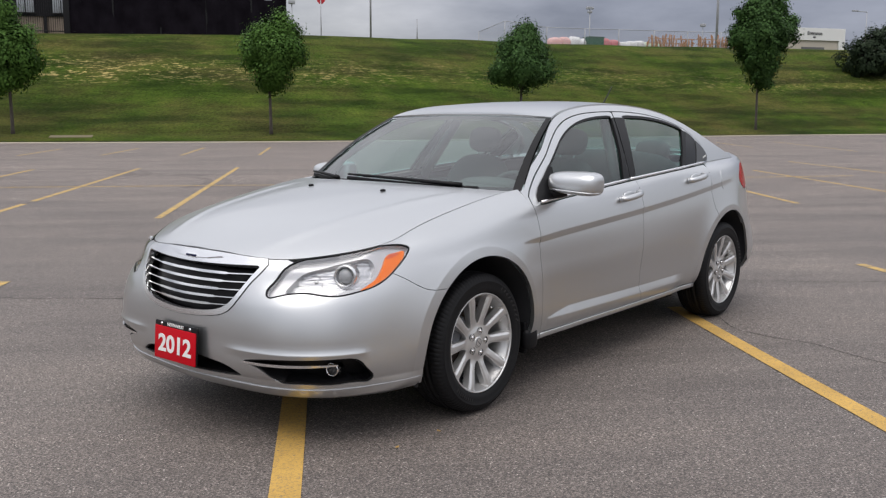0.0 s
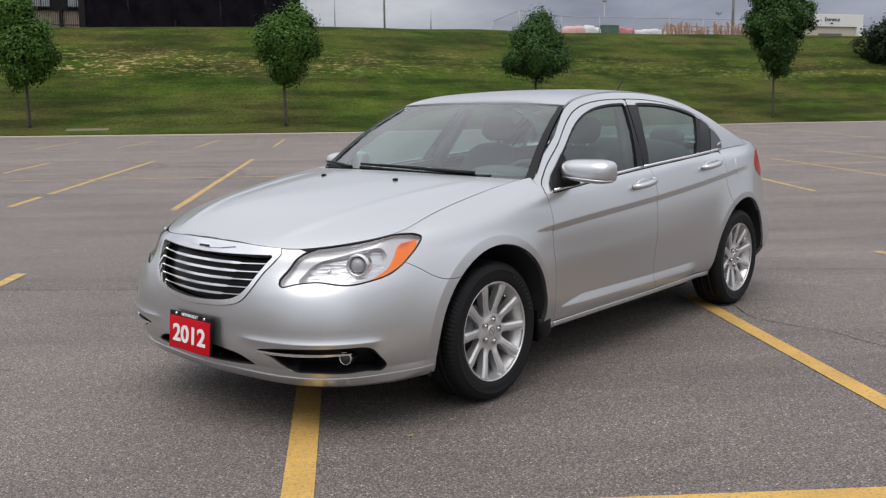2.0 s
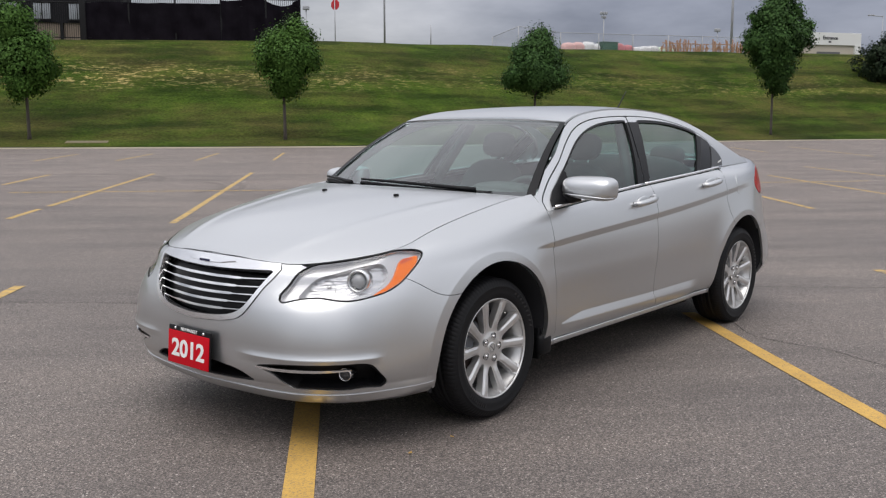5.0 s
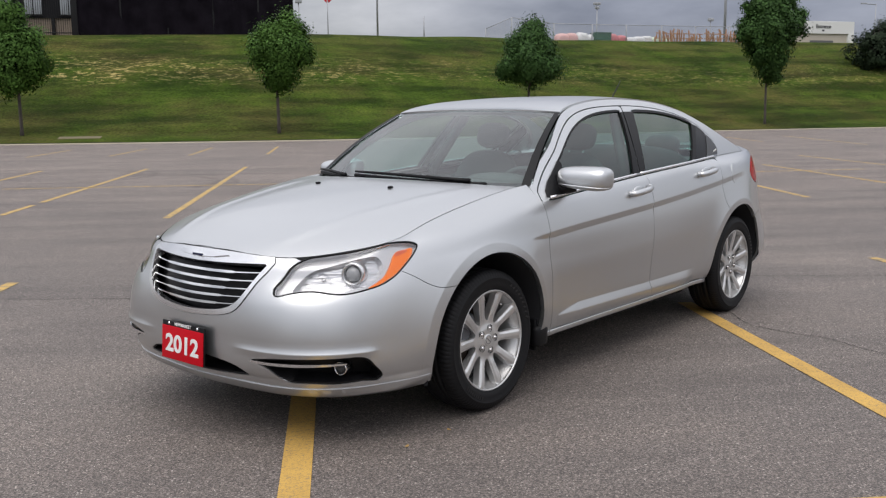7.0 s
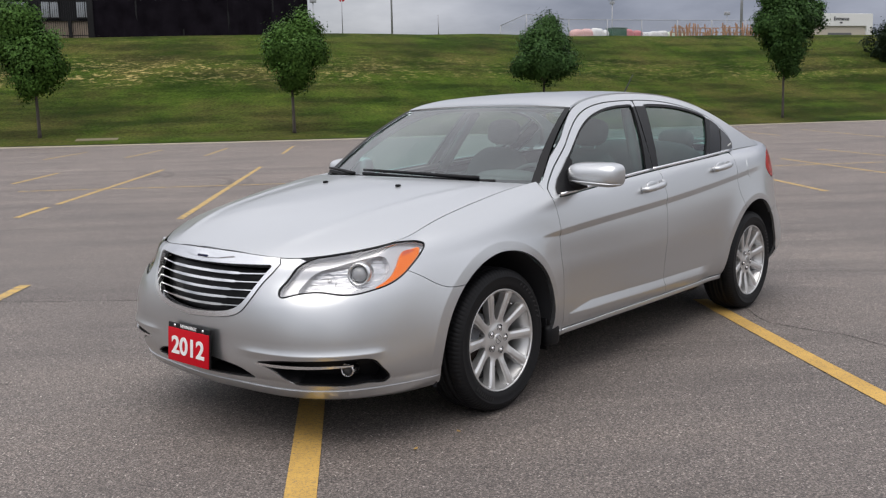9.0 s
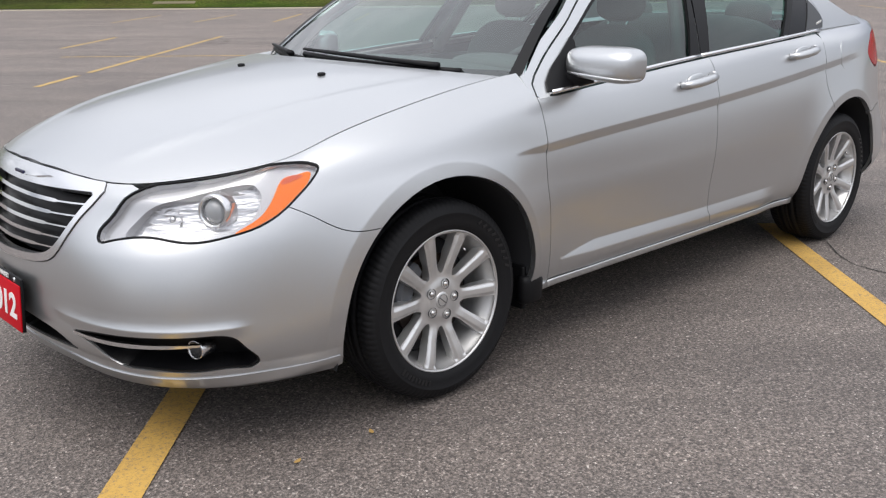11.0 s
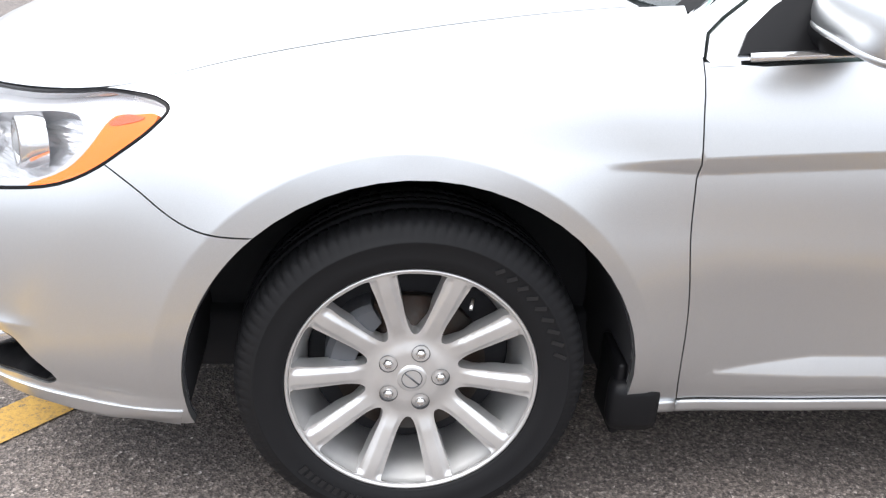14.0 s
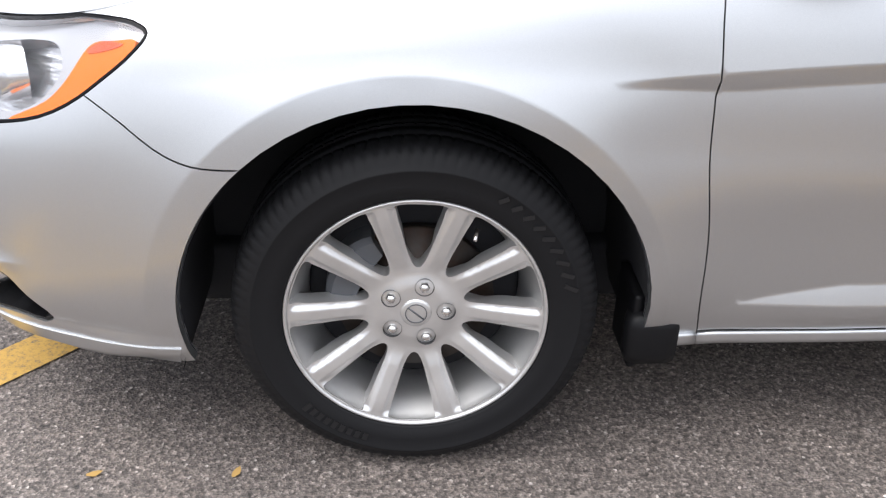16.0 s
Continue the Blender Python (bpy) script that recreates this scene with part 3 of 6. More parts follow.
def sheet(f, outline, holes=(), d=0.03, gap=0.0014, lip=0.014, lift=0.0, fixed=None, outward=(0, 1, 0), creases=()):
    """Cuts the outline, less its holes, out of the surface f(a, b): vertices, normals, triangles, with a turned-in lip round the rim."""
    loops = [shrink(dense(outline, d), gap, fixed)] + [shrink(dense(h, d), -gap) for h in holes]
    pts, edges = [], []
    for lo in loops:
        k = len(pts)
        pts += lo
        edges += [(k + i, k + (i + 1) % len(lo)) for i in range(len(lo))]
    for line in creases:
        line = [q for q, ok in zip(line, inside(loops[0], np.array(line))) if ok]
        for a, b in zip(line, line[1:]):
            if math.dist(a, b) < 3 * d:
                edges.append((len(pts), len(pts) + 1))
                pts += [a, b]
    rim = np.array(pts)
    lo, hi = np.array(loops[0]).min(0), np.array(loops[0]).max(0)
    gx, gy = np.meshgrid(np.arange(lo[0] + d / 3, hi[0], d), np.arange(lo[1] + d / 3, hi[1], d))
    g = np.stack([gx.ravel(), gy.ravel()], 1)
    keep = inside(loops[0], g)
    for h in loops[1:]:
        keep &= ~inside(h, g)
    g = g[keep]
    if len(g):
        far = np.concatenate([np.sqrt(((c[:, None] - rim[None]) ** 2).sum(-1)).min(1) for c in np.array_split(g, max(1, len(g) // 400))])
        g = g[far > 0.55 * d]
    pts = [Vector(p) for p in pts] + [Vector(p) for p in g]
    vs, _, fs, *_ = delaunay_2d_cdt(pts, edges, [], 0, 1e-6)
    ab = np.array([tuple(v) for v in vs])
    tri = np.array([t for fc in fs for t in ([fc] if len(fc) == 3 else [(fc[0], fc[i], fc[i + 1]) for i in range(1, len(fc) - 1)])])
    c = ab[tri].mean(1)
    ok = inside(loops[0], c)
    for h in loops[1:]:
        ok &= ~inside(h, c)
    tri = tri[ok]
    used, tri = np.unique(tri, return_inverse=True)
    ab, tri = ab[used], tri.reshape(-1, 3)
    p = f(ab[:, 0], ab[:, 1])
    n = normal_of(f, ab[:, 0], ab[:, 1])
    if np.mean(n @ np.array(outward, float)) < 0:
        n = -n
    p = p + n * lift
    # triangles wound to face out
    w = np.cross(p[tri[:, 1]] - p[tri[:, 0]], p[tri[:, 2]] - p[tri[:, 0]])
    flip = (w * n[tri].mean(1)).sum(1) < 0
    tri[flip] = tri[flip][:, ::-1]
    if lip:
        count = {}
        for t in tri:
            for a, b in ((t[0], t[1]), (t[1], t[2]), (t[2], t[0])):
                count[(min(a, b), max(a, b))] = count.get((min(a, b), max(a, b)), 0) + (1 if a < b else 10)
        rims = [(a, b) if k == 1 else (b, a) for (a, b), k in count.items() if k in (1, 10)]
        V, N, T = [p], [n], [tri]
        base_i = len(p)
        for a, b in rims:
            edge = p[b] - p[a]
            side = np.cross(edge, n[a])
            side /= max(np.linalg.norm(side), 1e-9)
            V.append(np.array([p[a], p[b], p[b] - n[b] * lip, p[a] - n[a] * lip]))
            N.append(np.repeat(side[None], 4, 0))
            T.append(np.array([[base_i + 1, base_i, base_i + 3], [base_i + 1, base_i + 3, base_i + 2]]))
            base_i += 4
        p, n, tri = np.concatenate(V), np.concatenate(N), np.concatenate(T)
    return p, n, tri


def mirrored(s):
    m = np.array([1, -1, 1])
    return s[0] * m, s[1] * m, s[2][:, ::-1]


def plate(name, sheets, mat, parent, label=""):
    """One mesh object out of one or more sheets, shaded by the surface's own normals."""
    k, V, N, T = 0, [], [], []
    for p, n, t in sheets:
        V.append(p), N.append(n), T.append(t + k)
        k += len(p)
    V, N, T = np.concatenate(V), np.concatenate(N), np.concatenate(T)
    mesh = bpy.data.meshes.new(name)
    mesh.from_pydata(V.tolist(), [], T.tolist())
    mesh.materials.append(mat)
    mesh.polygons.foreach_set("use_smooth", [True] * len(mesh.polygons))
    mesh.normals_split_custom_set_from_vertices(N.tolist())
    ob = new(name, mesh)
    ob.parent = parent
    if label:
        ob["label"] = label
    return ob


LEFT, RIGHT = mirrored, lambda s: s  # the skin is made with y = +half width; the left side lies at -y


def arch_run(ax, a0, a1, n=22, r=ARCH):
    """Points (x, z) on a wheel arch from angle a0 to a1, degrees."""
    return [(ax + r * math.cos(radians(a0 + (a1 - a0) * i / n)), HUB + r * math.sin(radians(a0 + (a1 - a0) * i / n))) for i in range(n + 1)]


def to_side(pts):
    return body_at([a for a, _ in pts], [b for _, b in pts])


LAMP = curve(side_uz("0.486,0.660 0.516,0.706 0.575,0.763 0.69,0.804 0.80,0.825 0.89,0.840 0.985,0.849 1.08,0.848 1.155,0.841 1.171,0.832 1.157,0.811 1.085,0.757 1.045,0.727 0.97,0.688 0.88,0.668 0.79,0.656 0.72,0.660 0.66,0.668 0.60,0.665 0.53,0.651 0.497,0.648"), 3, True)
LAMP = [(a, min(b, VS[-1] - 1e-4)) for a, b in LAMP]
GRILLE = [(0.0, VS[-1]), (0.25, VS[-1]), (0.49, VS[-1])] + curve(side_uz("0.495,0.772 0.455,0.737 0.416,0.705 0.377,0.660 0.338,0.612 0.299,0.574 0.243,0.553 0.134,0.539 0.0,0.533"), 3)
MOUTH = curve(side_uz("0.0,0.757 0.2,0.760 0.40,0.765 0.443,0.766"), 3) + curve(side_uz("0.450,0.760 0.398,0.715 0.358,0.670 0.318,0.625 0.28,0.596 0.235,0.579 0.15,0.566 0.0,0.559"), 3)
INTAKE = curve(side_uz("0.0,0.365 0.1,0.363 0.23,0.351 0.32,0.330 0.362,0.306"), 3) + curve(side_uz("0.355,0.300 0.28,0.294 0.08,0.288 0.0,0.287"), 3)
FOG = curve(side_uz("0.392,0.378 0.43,0.387 0.542,0.399 0.698,0.403 0.811,0.404 0.868,0.401 0.905,0.386 0.93,0.355 0.955,0.307 0.946,0.298 0.88,0.293 0.80,0.290 0.698,0.291 0.607,0.293 0.547,0.298 0.503,0.326 0.455,0.358"), 3, True)
d_ = 0.012


def arc_line(ax, r):
    p = [(a - 0.010, b - 0.004) for a, b in arch_run(ax, -5, 185, 110, r) if b > 0.27]
    return body_at([a for a, _ in p], [b for _, b in p], body_raw)


def run_line(x0, x1, z_of):
    xs = np.arange(x0, x1, d_)
    return body_at(xs, [z_of(x) for x in xs], body_raw)


CREASES = [arc_line(ax, FLARE + k) for ax in AXLES for k in (-0.004, 0.004)]
CREASES += [run_line(-1.06, 1.6, lambda x, k=k: float(CHAR_Z(x)) + k) for k in (0.006, -0.001)]
CREASES += [run_line(-1.06, 1.6, lambda x, k=k: float(CHAR_Z(x) + 0.0025 - crease_width(x)) + k) for k in (0.0035, -0.0035)]
CREASES += [run_line(-0.80, 0.76, lambda x, k=k: k) for k in (0.357, 0.349)] + [run_line(-0.78, 0.76, lambda x, k=k: 0.353 + float(facet_height(x)) + k) for k in (0.004, -0.004)]


def round_run(u0, u1, z):
    us, vs = np.arange(u0, u1, 0.015), np.linspace(0, VS[-1], 141)
    return [(float(a), float(np.interp(z, body_raw(np.full(141, a), vs)[:, 2], vs))) for a in us]


CREASES += [round_run(0.0, 1.2, z) for z in (0.305, 0.296, 0.270, 0.262)] + [round_run(0.3, 1.0, z) for z in (0.396, 0.416, 0.424, 0.446)]
SEAM = curve(side_xz("-1.67,0.643 -1.72,0.643 -1.765,0.650 -1.85,0.697"), 4)


# ---- the car: its parts ----
car = thing("sedan_car", "silver four-door sedan parked across yellow lines on asphalt", "car")
FRONT, REAR = AXLES
top = VS[-1]
middle = lambda u, v: u < 1e-4 or u > US[-1] - 1e-4  # noqa: E731
low_run = lambda u0, u1: [(u0 + (u1 - u0) * i / 8, 0.0) for i in range(9)]  # noqa: E731
u_of = lambda x, z: body_at([x], [z])[0][0]  # noqa: E731

front_arch_u, seam_angle, tail = u_of(-1.80, 0.225), 132.5, US[-1]
bumper_line = low_run(0, front_arch_u) + to_side(arch_run(FRONT, 194, seam_angle)) + SEAM + side_uz('1.02,0.745 0.9,0.75 0.75,0.74') + [(0.60, top), (0.0, top)]
bumper_skin = sheet(body, bumper_line, (GRILLE, INTAKE, FOG, LAMP), 0.02, lip=0.022, fixed=middle, creases=CREASES)
bumper = plate("front_bumper", [bumper_skin, mirrored(bumper_skin)], SILVER, car, "silver painted front bumper skin")

chin_us = np.linspace(front_arch_u - 0.015, 0, 26)
chin_line = low_run(0, front_arch_u - 0.015) + body_up(chin_us, 0.262 + 0.010 * (chin_us / front_arch_u) ** 2)


def chin(u, v):
    """The bumper's skin, swelling into a lip along its lower edge."""
    p, n = body(u, v), normal_of(body, u, v)
    n = n * np.where(n[..., :1] * (-1.0) + n[..., 1:2] > 0, 1.0, -1.0)
    k = 0.013 * (1 - step(front_arch_u - 0.30, front_arch_u - 0.03, u)) * (1 - step(0.236, 0.262, p[..., 2])) + 0.0028
    return p + n * k[..., None]


chin_skin = sheet(chin, chin_line, (), 0.015, 0.0, 0.01, fixed=middle)
plate("chin_lip", [chin_skin, mirrored(chin_skin)], SILVER, bumper, "silver lower lip of the bumper")

gap_front = side_xz("-0.852,0.288 -0.866,0.387 -0.885,0.57 -0.902,0.757 -0.899,0.785 -0.905,0.87 -0.909,0.952")
fender_line = SEAM[::-1] + to_side(arch_run(FRONT, seam_angle, -9)) + [(u_of(-0.95, 0.27), 0.0), (u_of(-0.85, 0.27), 0.0)] + gap_front + [(gap_front[-1][0], top), (1.6, top), (1.25, top), (0.985, top)] + side_uz('0.95,0.78 1.02,0.745')
fender_skin = sheet(body, fender_line, (LAMP,), 0.02, lip=0.022, creases=CREASES)
gap_middle = side_xz("0.172,1.020 0.18,0.93 0.175,0.80 0.163,0.64 0.158,0.47 0.165,0.37 0.188,0.325 0.205,0.300")
belt_front = side_xz(" ".join(f"{x:.3f},{float(BELT(x)) - 0.004:.3f}" for x in np.linspace(-0.90, 0.165, 12)))
door_line = gap_front + belt_front[1:] + gap_middle + side_xz("-0.1,0.296 -0.5,0.292")
front_door_skin = sheet(body, door_line, (), 0.022, creases=CREASES)
belt_rear = side_xz(" ".join(f"{x:.3f},{float(BELT(x)) - 0.004:.3f}" for x in np.linspace(0.18, 1.155, 11)))
gap_rear = side_xz("1.158,1.055 1.142,0.99 1.132,0.90 1.135,0.84 1.15,0.79") + to_side(arch_run(REAR, 118, 187))
rear_line = gap_middle[::-1] + belt_rear + gap_rear + side_xz("0.94,0.302 0.6,0.302")
rear_door_skin = sheet(body, rear_line, (), 0.022, creases=CREASES)
TAIL_LAMP = curve(side_uz("4.95,1.062 4.82,1.045 4.75,1.01 4.69,0.955 4.75,0.905 4.93,0.875 5.25,0.86 5.55,0.88 5.55,1.04 5.3,1.075 5.05,1.088"), 3, True)
rear_seam_u = u_of(1.66, 0.66)
quarter_line = gap_rear[:5] + to_side(arch_run(REAR, 118, 46)) + body_up(np.linspace(rear_seam_u, tail, 14), np.linspace(0.655, 0.70, 14)) + [(tail, top)] + [(u, top) for u in np.linspace(tail, u_of(1.2, 1.05), 20)][1:]
quarter_skin = sheet(body, quarter_line, (TAIL_LAMP,), 0.03, lip=0.022, fixed=middle, creases=CREASES)
rear_bumper_line = body_up(np.linspace(rear_seam_u, tail, 14), np.linspace(0.655, 0.70, 14)) + low_run(tail, u_of(1.80, 0.30)) + to_side(arch_run(REAR, -10, 46))
rear_bumper_skin = sheet(body, rear_bumper_line, (), 0.035, fixed=middle)


def sill_bar(x0, x1, sgn):
    """A rounded rail along the foot of the doors, its upper edge turned to the light."""
    bm = bmesh.new()
    xs = np.linspace(x0, x1, max(6, int((x1 - x0) / 0.04)))
    zs = np.interp(xs, [-0.96, -0.852, -0.5, -0.1, 0.2, 0.6, 0.955], [0.2815, 0.2845, 0.2895, 0.2935, 0.2965, 0.2995, 0.2995])
    ab = np.array(body_at(xs, zs))
    base = body(ab[:, 0], ab[:, 1])
    profile = ((-0.016, 0.0005), (-0.001, 0.0), (0.0028, -0.0008), (0.0048, -0.0022), (0.0058, -0.0045), (0.0058, -0.0075), (0.0048, -0.018), (0.0030, -0.0265), (-0.006, -0.030), (-0.03, -0.030))
    rows = [[bm.verts.new((p[0], sgn * (p[1] + a), z + b)) for a, b in profile] for p, z in zip(base, zs)]
    for p, q in zip(rows, rows[1:]):
        for k in range(len(profile) - 1):
            bm.faces.new((p[k], q[k], q[k + 1], p[k + 1]))
    for row in (rows[0], rows[-1]):
        bm.faces.new(row)
    bmesh.ops.recalc_face_normals(bm, faces=bm.faces)
    return bm


for turn in (LEFT, RIGHT):
    plate("front_fender", [turn(fender_skin)], SILVER, car)
    door = plate("front_door", [turn(front_door_skin)], SILVER, car, "silver front door panel with a sharp crease")
    door_back = plate("rear_door", [turn(rear_door_skin)], SILVER, car, "silver rear door panel with a sharp crease")
    plate("rear_quarter", [turn(quarter_skin)], SILVER, car)
    side = -1 if turn is LEFT else 1
    part("sill", sill_bar(-0.8505, 0.955, side), SILVER, car, "rounded silver sill")
    part("fender_foot", sill_bar(-0.955, -0.8535, side), SILVER, car)
    if turn is LEFT:
        left_door, left_rear_door = door, door_back
    else:
        right_door, right_rear_door = door, door_back
plate("rear_bumper", [rear_bumper_skin, mirrored(rear_bumper_skin)], SILVER, car)
plate("tail_lamp", [LEFT(sheet(body, TAIL_LAMP, (), 0.04, 0.003))], material("red_lamp_lens", (0.42, 0.003, 0.012), 0.25, Specular_IOR_Level=0.2), car, "red tail lamp lens")
plate("tail_lamp", [sheet(body, TAIL_LAMP, (), 0.04, 0.003)], bpy.data.materials["red_lamp_lens"], car, "red tail lamp lens")

# dark structure behind the joints
inner_line = low_run(0, front_arch_u) + to_side(arch_run(FRONT, 194, -9)) + low_run(u_of(-0.95, 0.27), u_of(0.955, 0.29)) + to_side(arch_run(REAR, 189, -9)) + low_run(u_of(1.81, 0.3), tail) + [(tail, top - 0.02)]
inner_line += [(u, top - 0.02) for u in np.linspace(tail, 4.1, 12)][1:] + side_xz("1.0,1.05 0.5,1.02 0,0.99 -0.5,0.955 -0.85,0.935") + [(2.0, top - 0.02), (1.0, top - 0.02), (0.0, top - 0.02)]
inner_skin = sheet(body, inner_line, (MOUTH, INTAKE, FOG, LAMP), 0.06, 0.0, 0.0, lift=-0.016)
plate("inner_structure", [inner_skin, mirrored(inner_skin)], WELL, car, "dark inner body behind the joints")

# bonnet, roof, boot lid and the fixed side frames
hx = np.linspace(-2.318, -1.005, 60)
edge_y = np.interp(hx, hood_edge[:, 0], hood_edge[:, 1])
rear_hood = [(-1.005 - 0.125 * (1 - (y / 0.74) ** 2), y) for y in np.linspace(edge_y[-1], -edge_y[-1], 30)][1:-1]
hood_line = [(x, -y) for x, y in zip(hx, edge_y)] + [(x, -y) for x, y in rear_hood] + [(x, y) for x, y in zip(hx, edge_y)][::-1]
bonnet = plate("bonnet", [sheet(hood, hood_line, (), 0.03, 0.0035, 0.02, outward=(0, 0, 1))], SILVER, car, "smooth silver bonnet with two soft creases")
rx_ = np.linspace(-0.375, 1.09, 50)
roof_h = house(rx_, RAIL(rx_))[:, 1] - 0.012
roof_line = [(x, -h) for x, h in zip(rx_, roof_h)] + [(x, h) for x, h in zip(rx_, roof_h)][::-1]
plate("roof", [sheet(roof, roof_line, (), 0.05, 0.001, 0.012, outward=(0, 0, 1))], SILVER, car)
plate("boot_lid", [sheet(deck, pairs("1.74,-0.64 2.05,-0.63 2.22,-0.42 2.265,0 2.22,0.42 2.05,0.63 1.74,0.64"), (), 0.06, 0.002, 0.02, outward=(0, 0, 1))], SILVER, car)

door_top = curve(pairs("-0.907,0.955 -0.905,0.976 -0.890,0.999 -0.86,1.021 -0.80,1.064 -0.72,1.122 -0.55,1.240 -0.36,1.344 -0.15,1.398 0.1,1.418 0.4,1.42 0.7,1.398 0.95,1.352 1.15,1.285 1.26,1.21 1.30,1.14 1.25,1.085"), 4)
rail_run = [(x, float(RAIL(x))) for x in np.linspace(-0.93, 1.80, 60)]
frame_line = rail_run + [(1.84, 1.095), (1.6, 1.094)] + door_top[::-1] + [(-0.93, 0.955)]
side_frame = sheet(house, frame_line, (), 0.03, 0.003, 0.03)
WINDOW_F = curve(pairs("-0.76,0.978 -0.715,1.055 -0.56,1.175 -0.41,1.264 -0.235,1.333 -0.07,1.368 0.08,1.383"), 4) + pairs("0.222,1.388 0.19,1.32 0.13,1.20 0.085,1.10 0.048,1.029") + [(x, float(BELT(x)) + 0.014) for x in np.linspace(0, -0.72, 10)]
WINDOW_R = pairs("0.188,1.040 0.225,1.12 0.275,1.22 0.325,1.31 0.368,1.382") + curve(pairs("0.42,1.384 0.6,1.378 0.8,1.358 0.95,1.33 1.05,1.303"), 4) + pairs("0.98,1.23 0.90,1.15 0.81,1.076") + [(x, float(BELT(x)) + 0.014) for x in np.linspace(0.75, 0.25, 8)]
QUARTER = pairs("0.868,1.082 0.94,1.145 1.02,1.215 1.095,1.282") + curve(pairs("1.11,1.276 1.15,1.258 1.19,1.236"), 3) + pairs("1.13,1.165 1.05,1.088 0.95,1.080")
split = 0.27
front_frame = [p for p in door_top if p[0] < split] + pairs("0.262,1.415 0.255,1.38 0.21,1.28 0.16,1.17 0.13,1.09 0.115,1.035") + [(x, float(BELT(x)) + 0.001) for x in np.linspace(0.1, -0.90, 16)]
rear_frame = pairs("0.12,1.035 0.135,1.09 0.165,1.17 0.215,1.28 0.26,1.38 0.268,1.415") + [p for p in door_top if p[0] > split][:-1] + [(x, float(BELT(x)) + 0.001) for x in np.linspace(1.24, 0.13, 16)]
for turn, door, door_back in ((LEFT, left_door, left_rear_door), (RIGHT, right_door, right_rear_door)):
    plate("roof_pillar_frame", [turn(side_frame)], SILVER, car)
    f = plate("window_frame", [turn(sheet(house, front_frame, (shrink(dense(WINDOW_F, 0.03), -0.008),), 0.03, 0.003, 0.02, lift=0.001))], SILVER, door)
    f = plate("window_frame", [turn(sheet(house, rear_frame, (shrink(dense(WINDOW_R, 0.03), -0.012), shrink(dense(QUARTER, 0.03), -0.010)), 0.03, 0.003, 0.02, lift=0.001))], SILVER, door_back)
    plate("window_seal", [turn(sheet(house, shrink(dense(WINDOW_F, 0.03), -0.008), (WINDOW_F,), 0.03, 0.0, 0.012, lift=0.0))], BLACK, door)
    plate("window_seal", [turn(sheet(house, shrink(dense(WINDOW_R, 0.03), -0.012), (WINDOW_R,), 0.03, 0.0, 0.012, lift=0.0))], BLACK, door_back)
    plate("pillar_cover", [turn(sheet(house, pairs("0.042,1.027 0.10,1.13 0.16,1.25 0.224,1.38 0.25,1.385 0.19,1.25 0.15,1.14 0.117,1.034"), (), 0.03, 0.0, 0.006, lift=0.004))], TRIM, door, "black gloss pillar cover")
    plate("pillar_cover", [turn(sheet(house, pairs("0.123,1.034 0.157,1.14 0.20,1.25 0.258,1.385 0.366,1.384 0.275,1.22 0.225,1.12 0.188,1.040"), (), 0.03, 0.0, 0.006, lift=0.004))], TRIM, door_back, "black gloss pillar cover")
    plate("window_divider", [turn(sheet(house, pairs("0.815,1.077 0.90,1.152 0.98,1.232 1.05,1.304 1.098,1.284 1.02,1.213 0.94,1.143 0.870,1.081"), (), 0.03, 0.0, 0.006, lift=0.003))], BLACK, door_back)
    plate("quarter_cover", [turn(sheet(house, shrink(dense(QUARTER, 0.03), -0.010), (), 0.03, 0.0, 0.01, lift=0.001))], TRIM, door_back, "dark smoked quarter window")
    plate("corner_cover", [turn(sheet(house, pairs("1.065,1.092 1.14,1.16 1.20,1.228 1.25,1.195 1.285,1.155 1.293,1.13 1.262,1.096"), (), 0.03, 0.0, 0.006, lift=0.005))], material("smoke_grey_cover", (0.04, 0.042, 0.045), 0.4) if turn is LEFT else bpy.data.materials["smoke_grey_cover"], door_back, "smoke grey corner cover")
    plate("sail_cover", [turn(sheet(house, dense(pairs("-0.850,0.962 -0.832,0.995 -0.785,1.035 -0.72,1.078 -0.64,1.138 -0.63,1.12 -0.655,1.05 -0.665,0.977 -0.76,0.968"), 0.02), (), 0.03, 0.0, 0.008, lift=0.009))], BLACK, door, "black mirror corner cover")
    corner = [(x, float(BELT(x)) - 0.003) for x in (-0.899, -0.88, -0.86, -0.845)] + [(x, float(BELT(x)) + 0.016) for x in (-0.845, -0.86, -0.88, -0.897)]
    plate("door_corner", [turn(sheet(house, corner, (), 0.02, 0.0, 0.006, lift=0.0012))], SILVER, door)
    g = plate("window_pane", [turn(sheet(house, WINDOW_F, (), 0.05, -0.004, 0.0, lift=-0.008))], GLASS, door, "green-tinted window pane")
    h = plate("window_pane", [turn(sheet(house, WINDOW_R, (), 0.05, -0.004, 0.0, lift=-0.008))], GLASS, door_back, "green-tinted window pane")
    for lo, hi, p in ((-0.83, 0.115, door), (0.12, 1.235, door_back)):
        xs = np.linspace(lo, hi, 16)
        run = house(xs, BELT(xs) + 0.009) * np.array([1, -1 if turn is LEFT else 1, 1])
        run[:, 1] += -0.004 if turn is LEFT else 0.004
        part("belt_moulding", tube(bmesh.new(), run.tolist(), 0.0085, 12), SATIN, p, "bright chrome belt moulding")

# screens
def strip(a0, a1, t0, t1):
    return dense([(a0, t0), (a1, t0), (a1, t1), (a0, t1)], 0.12)


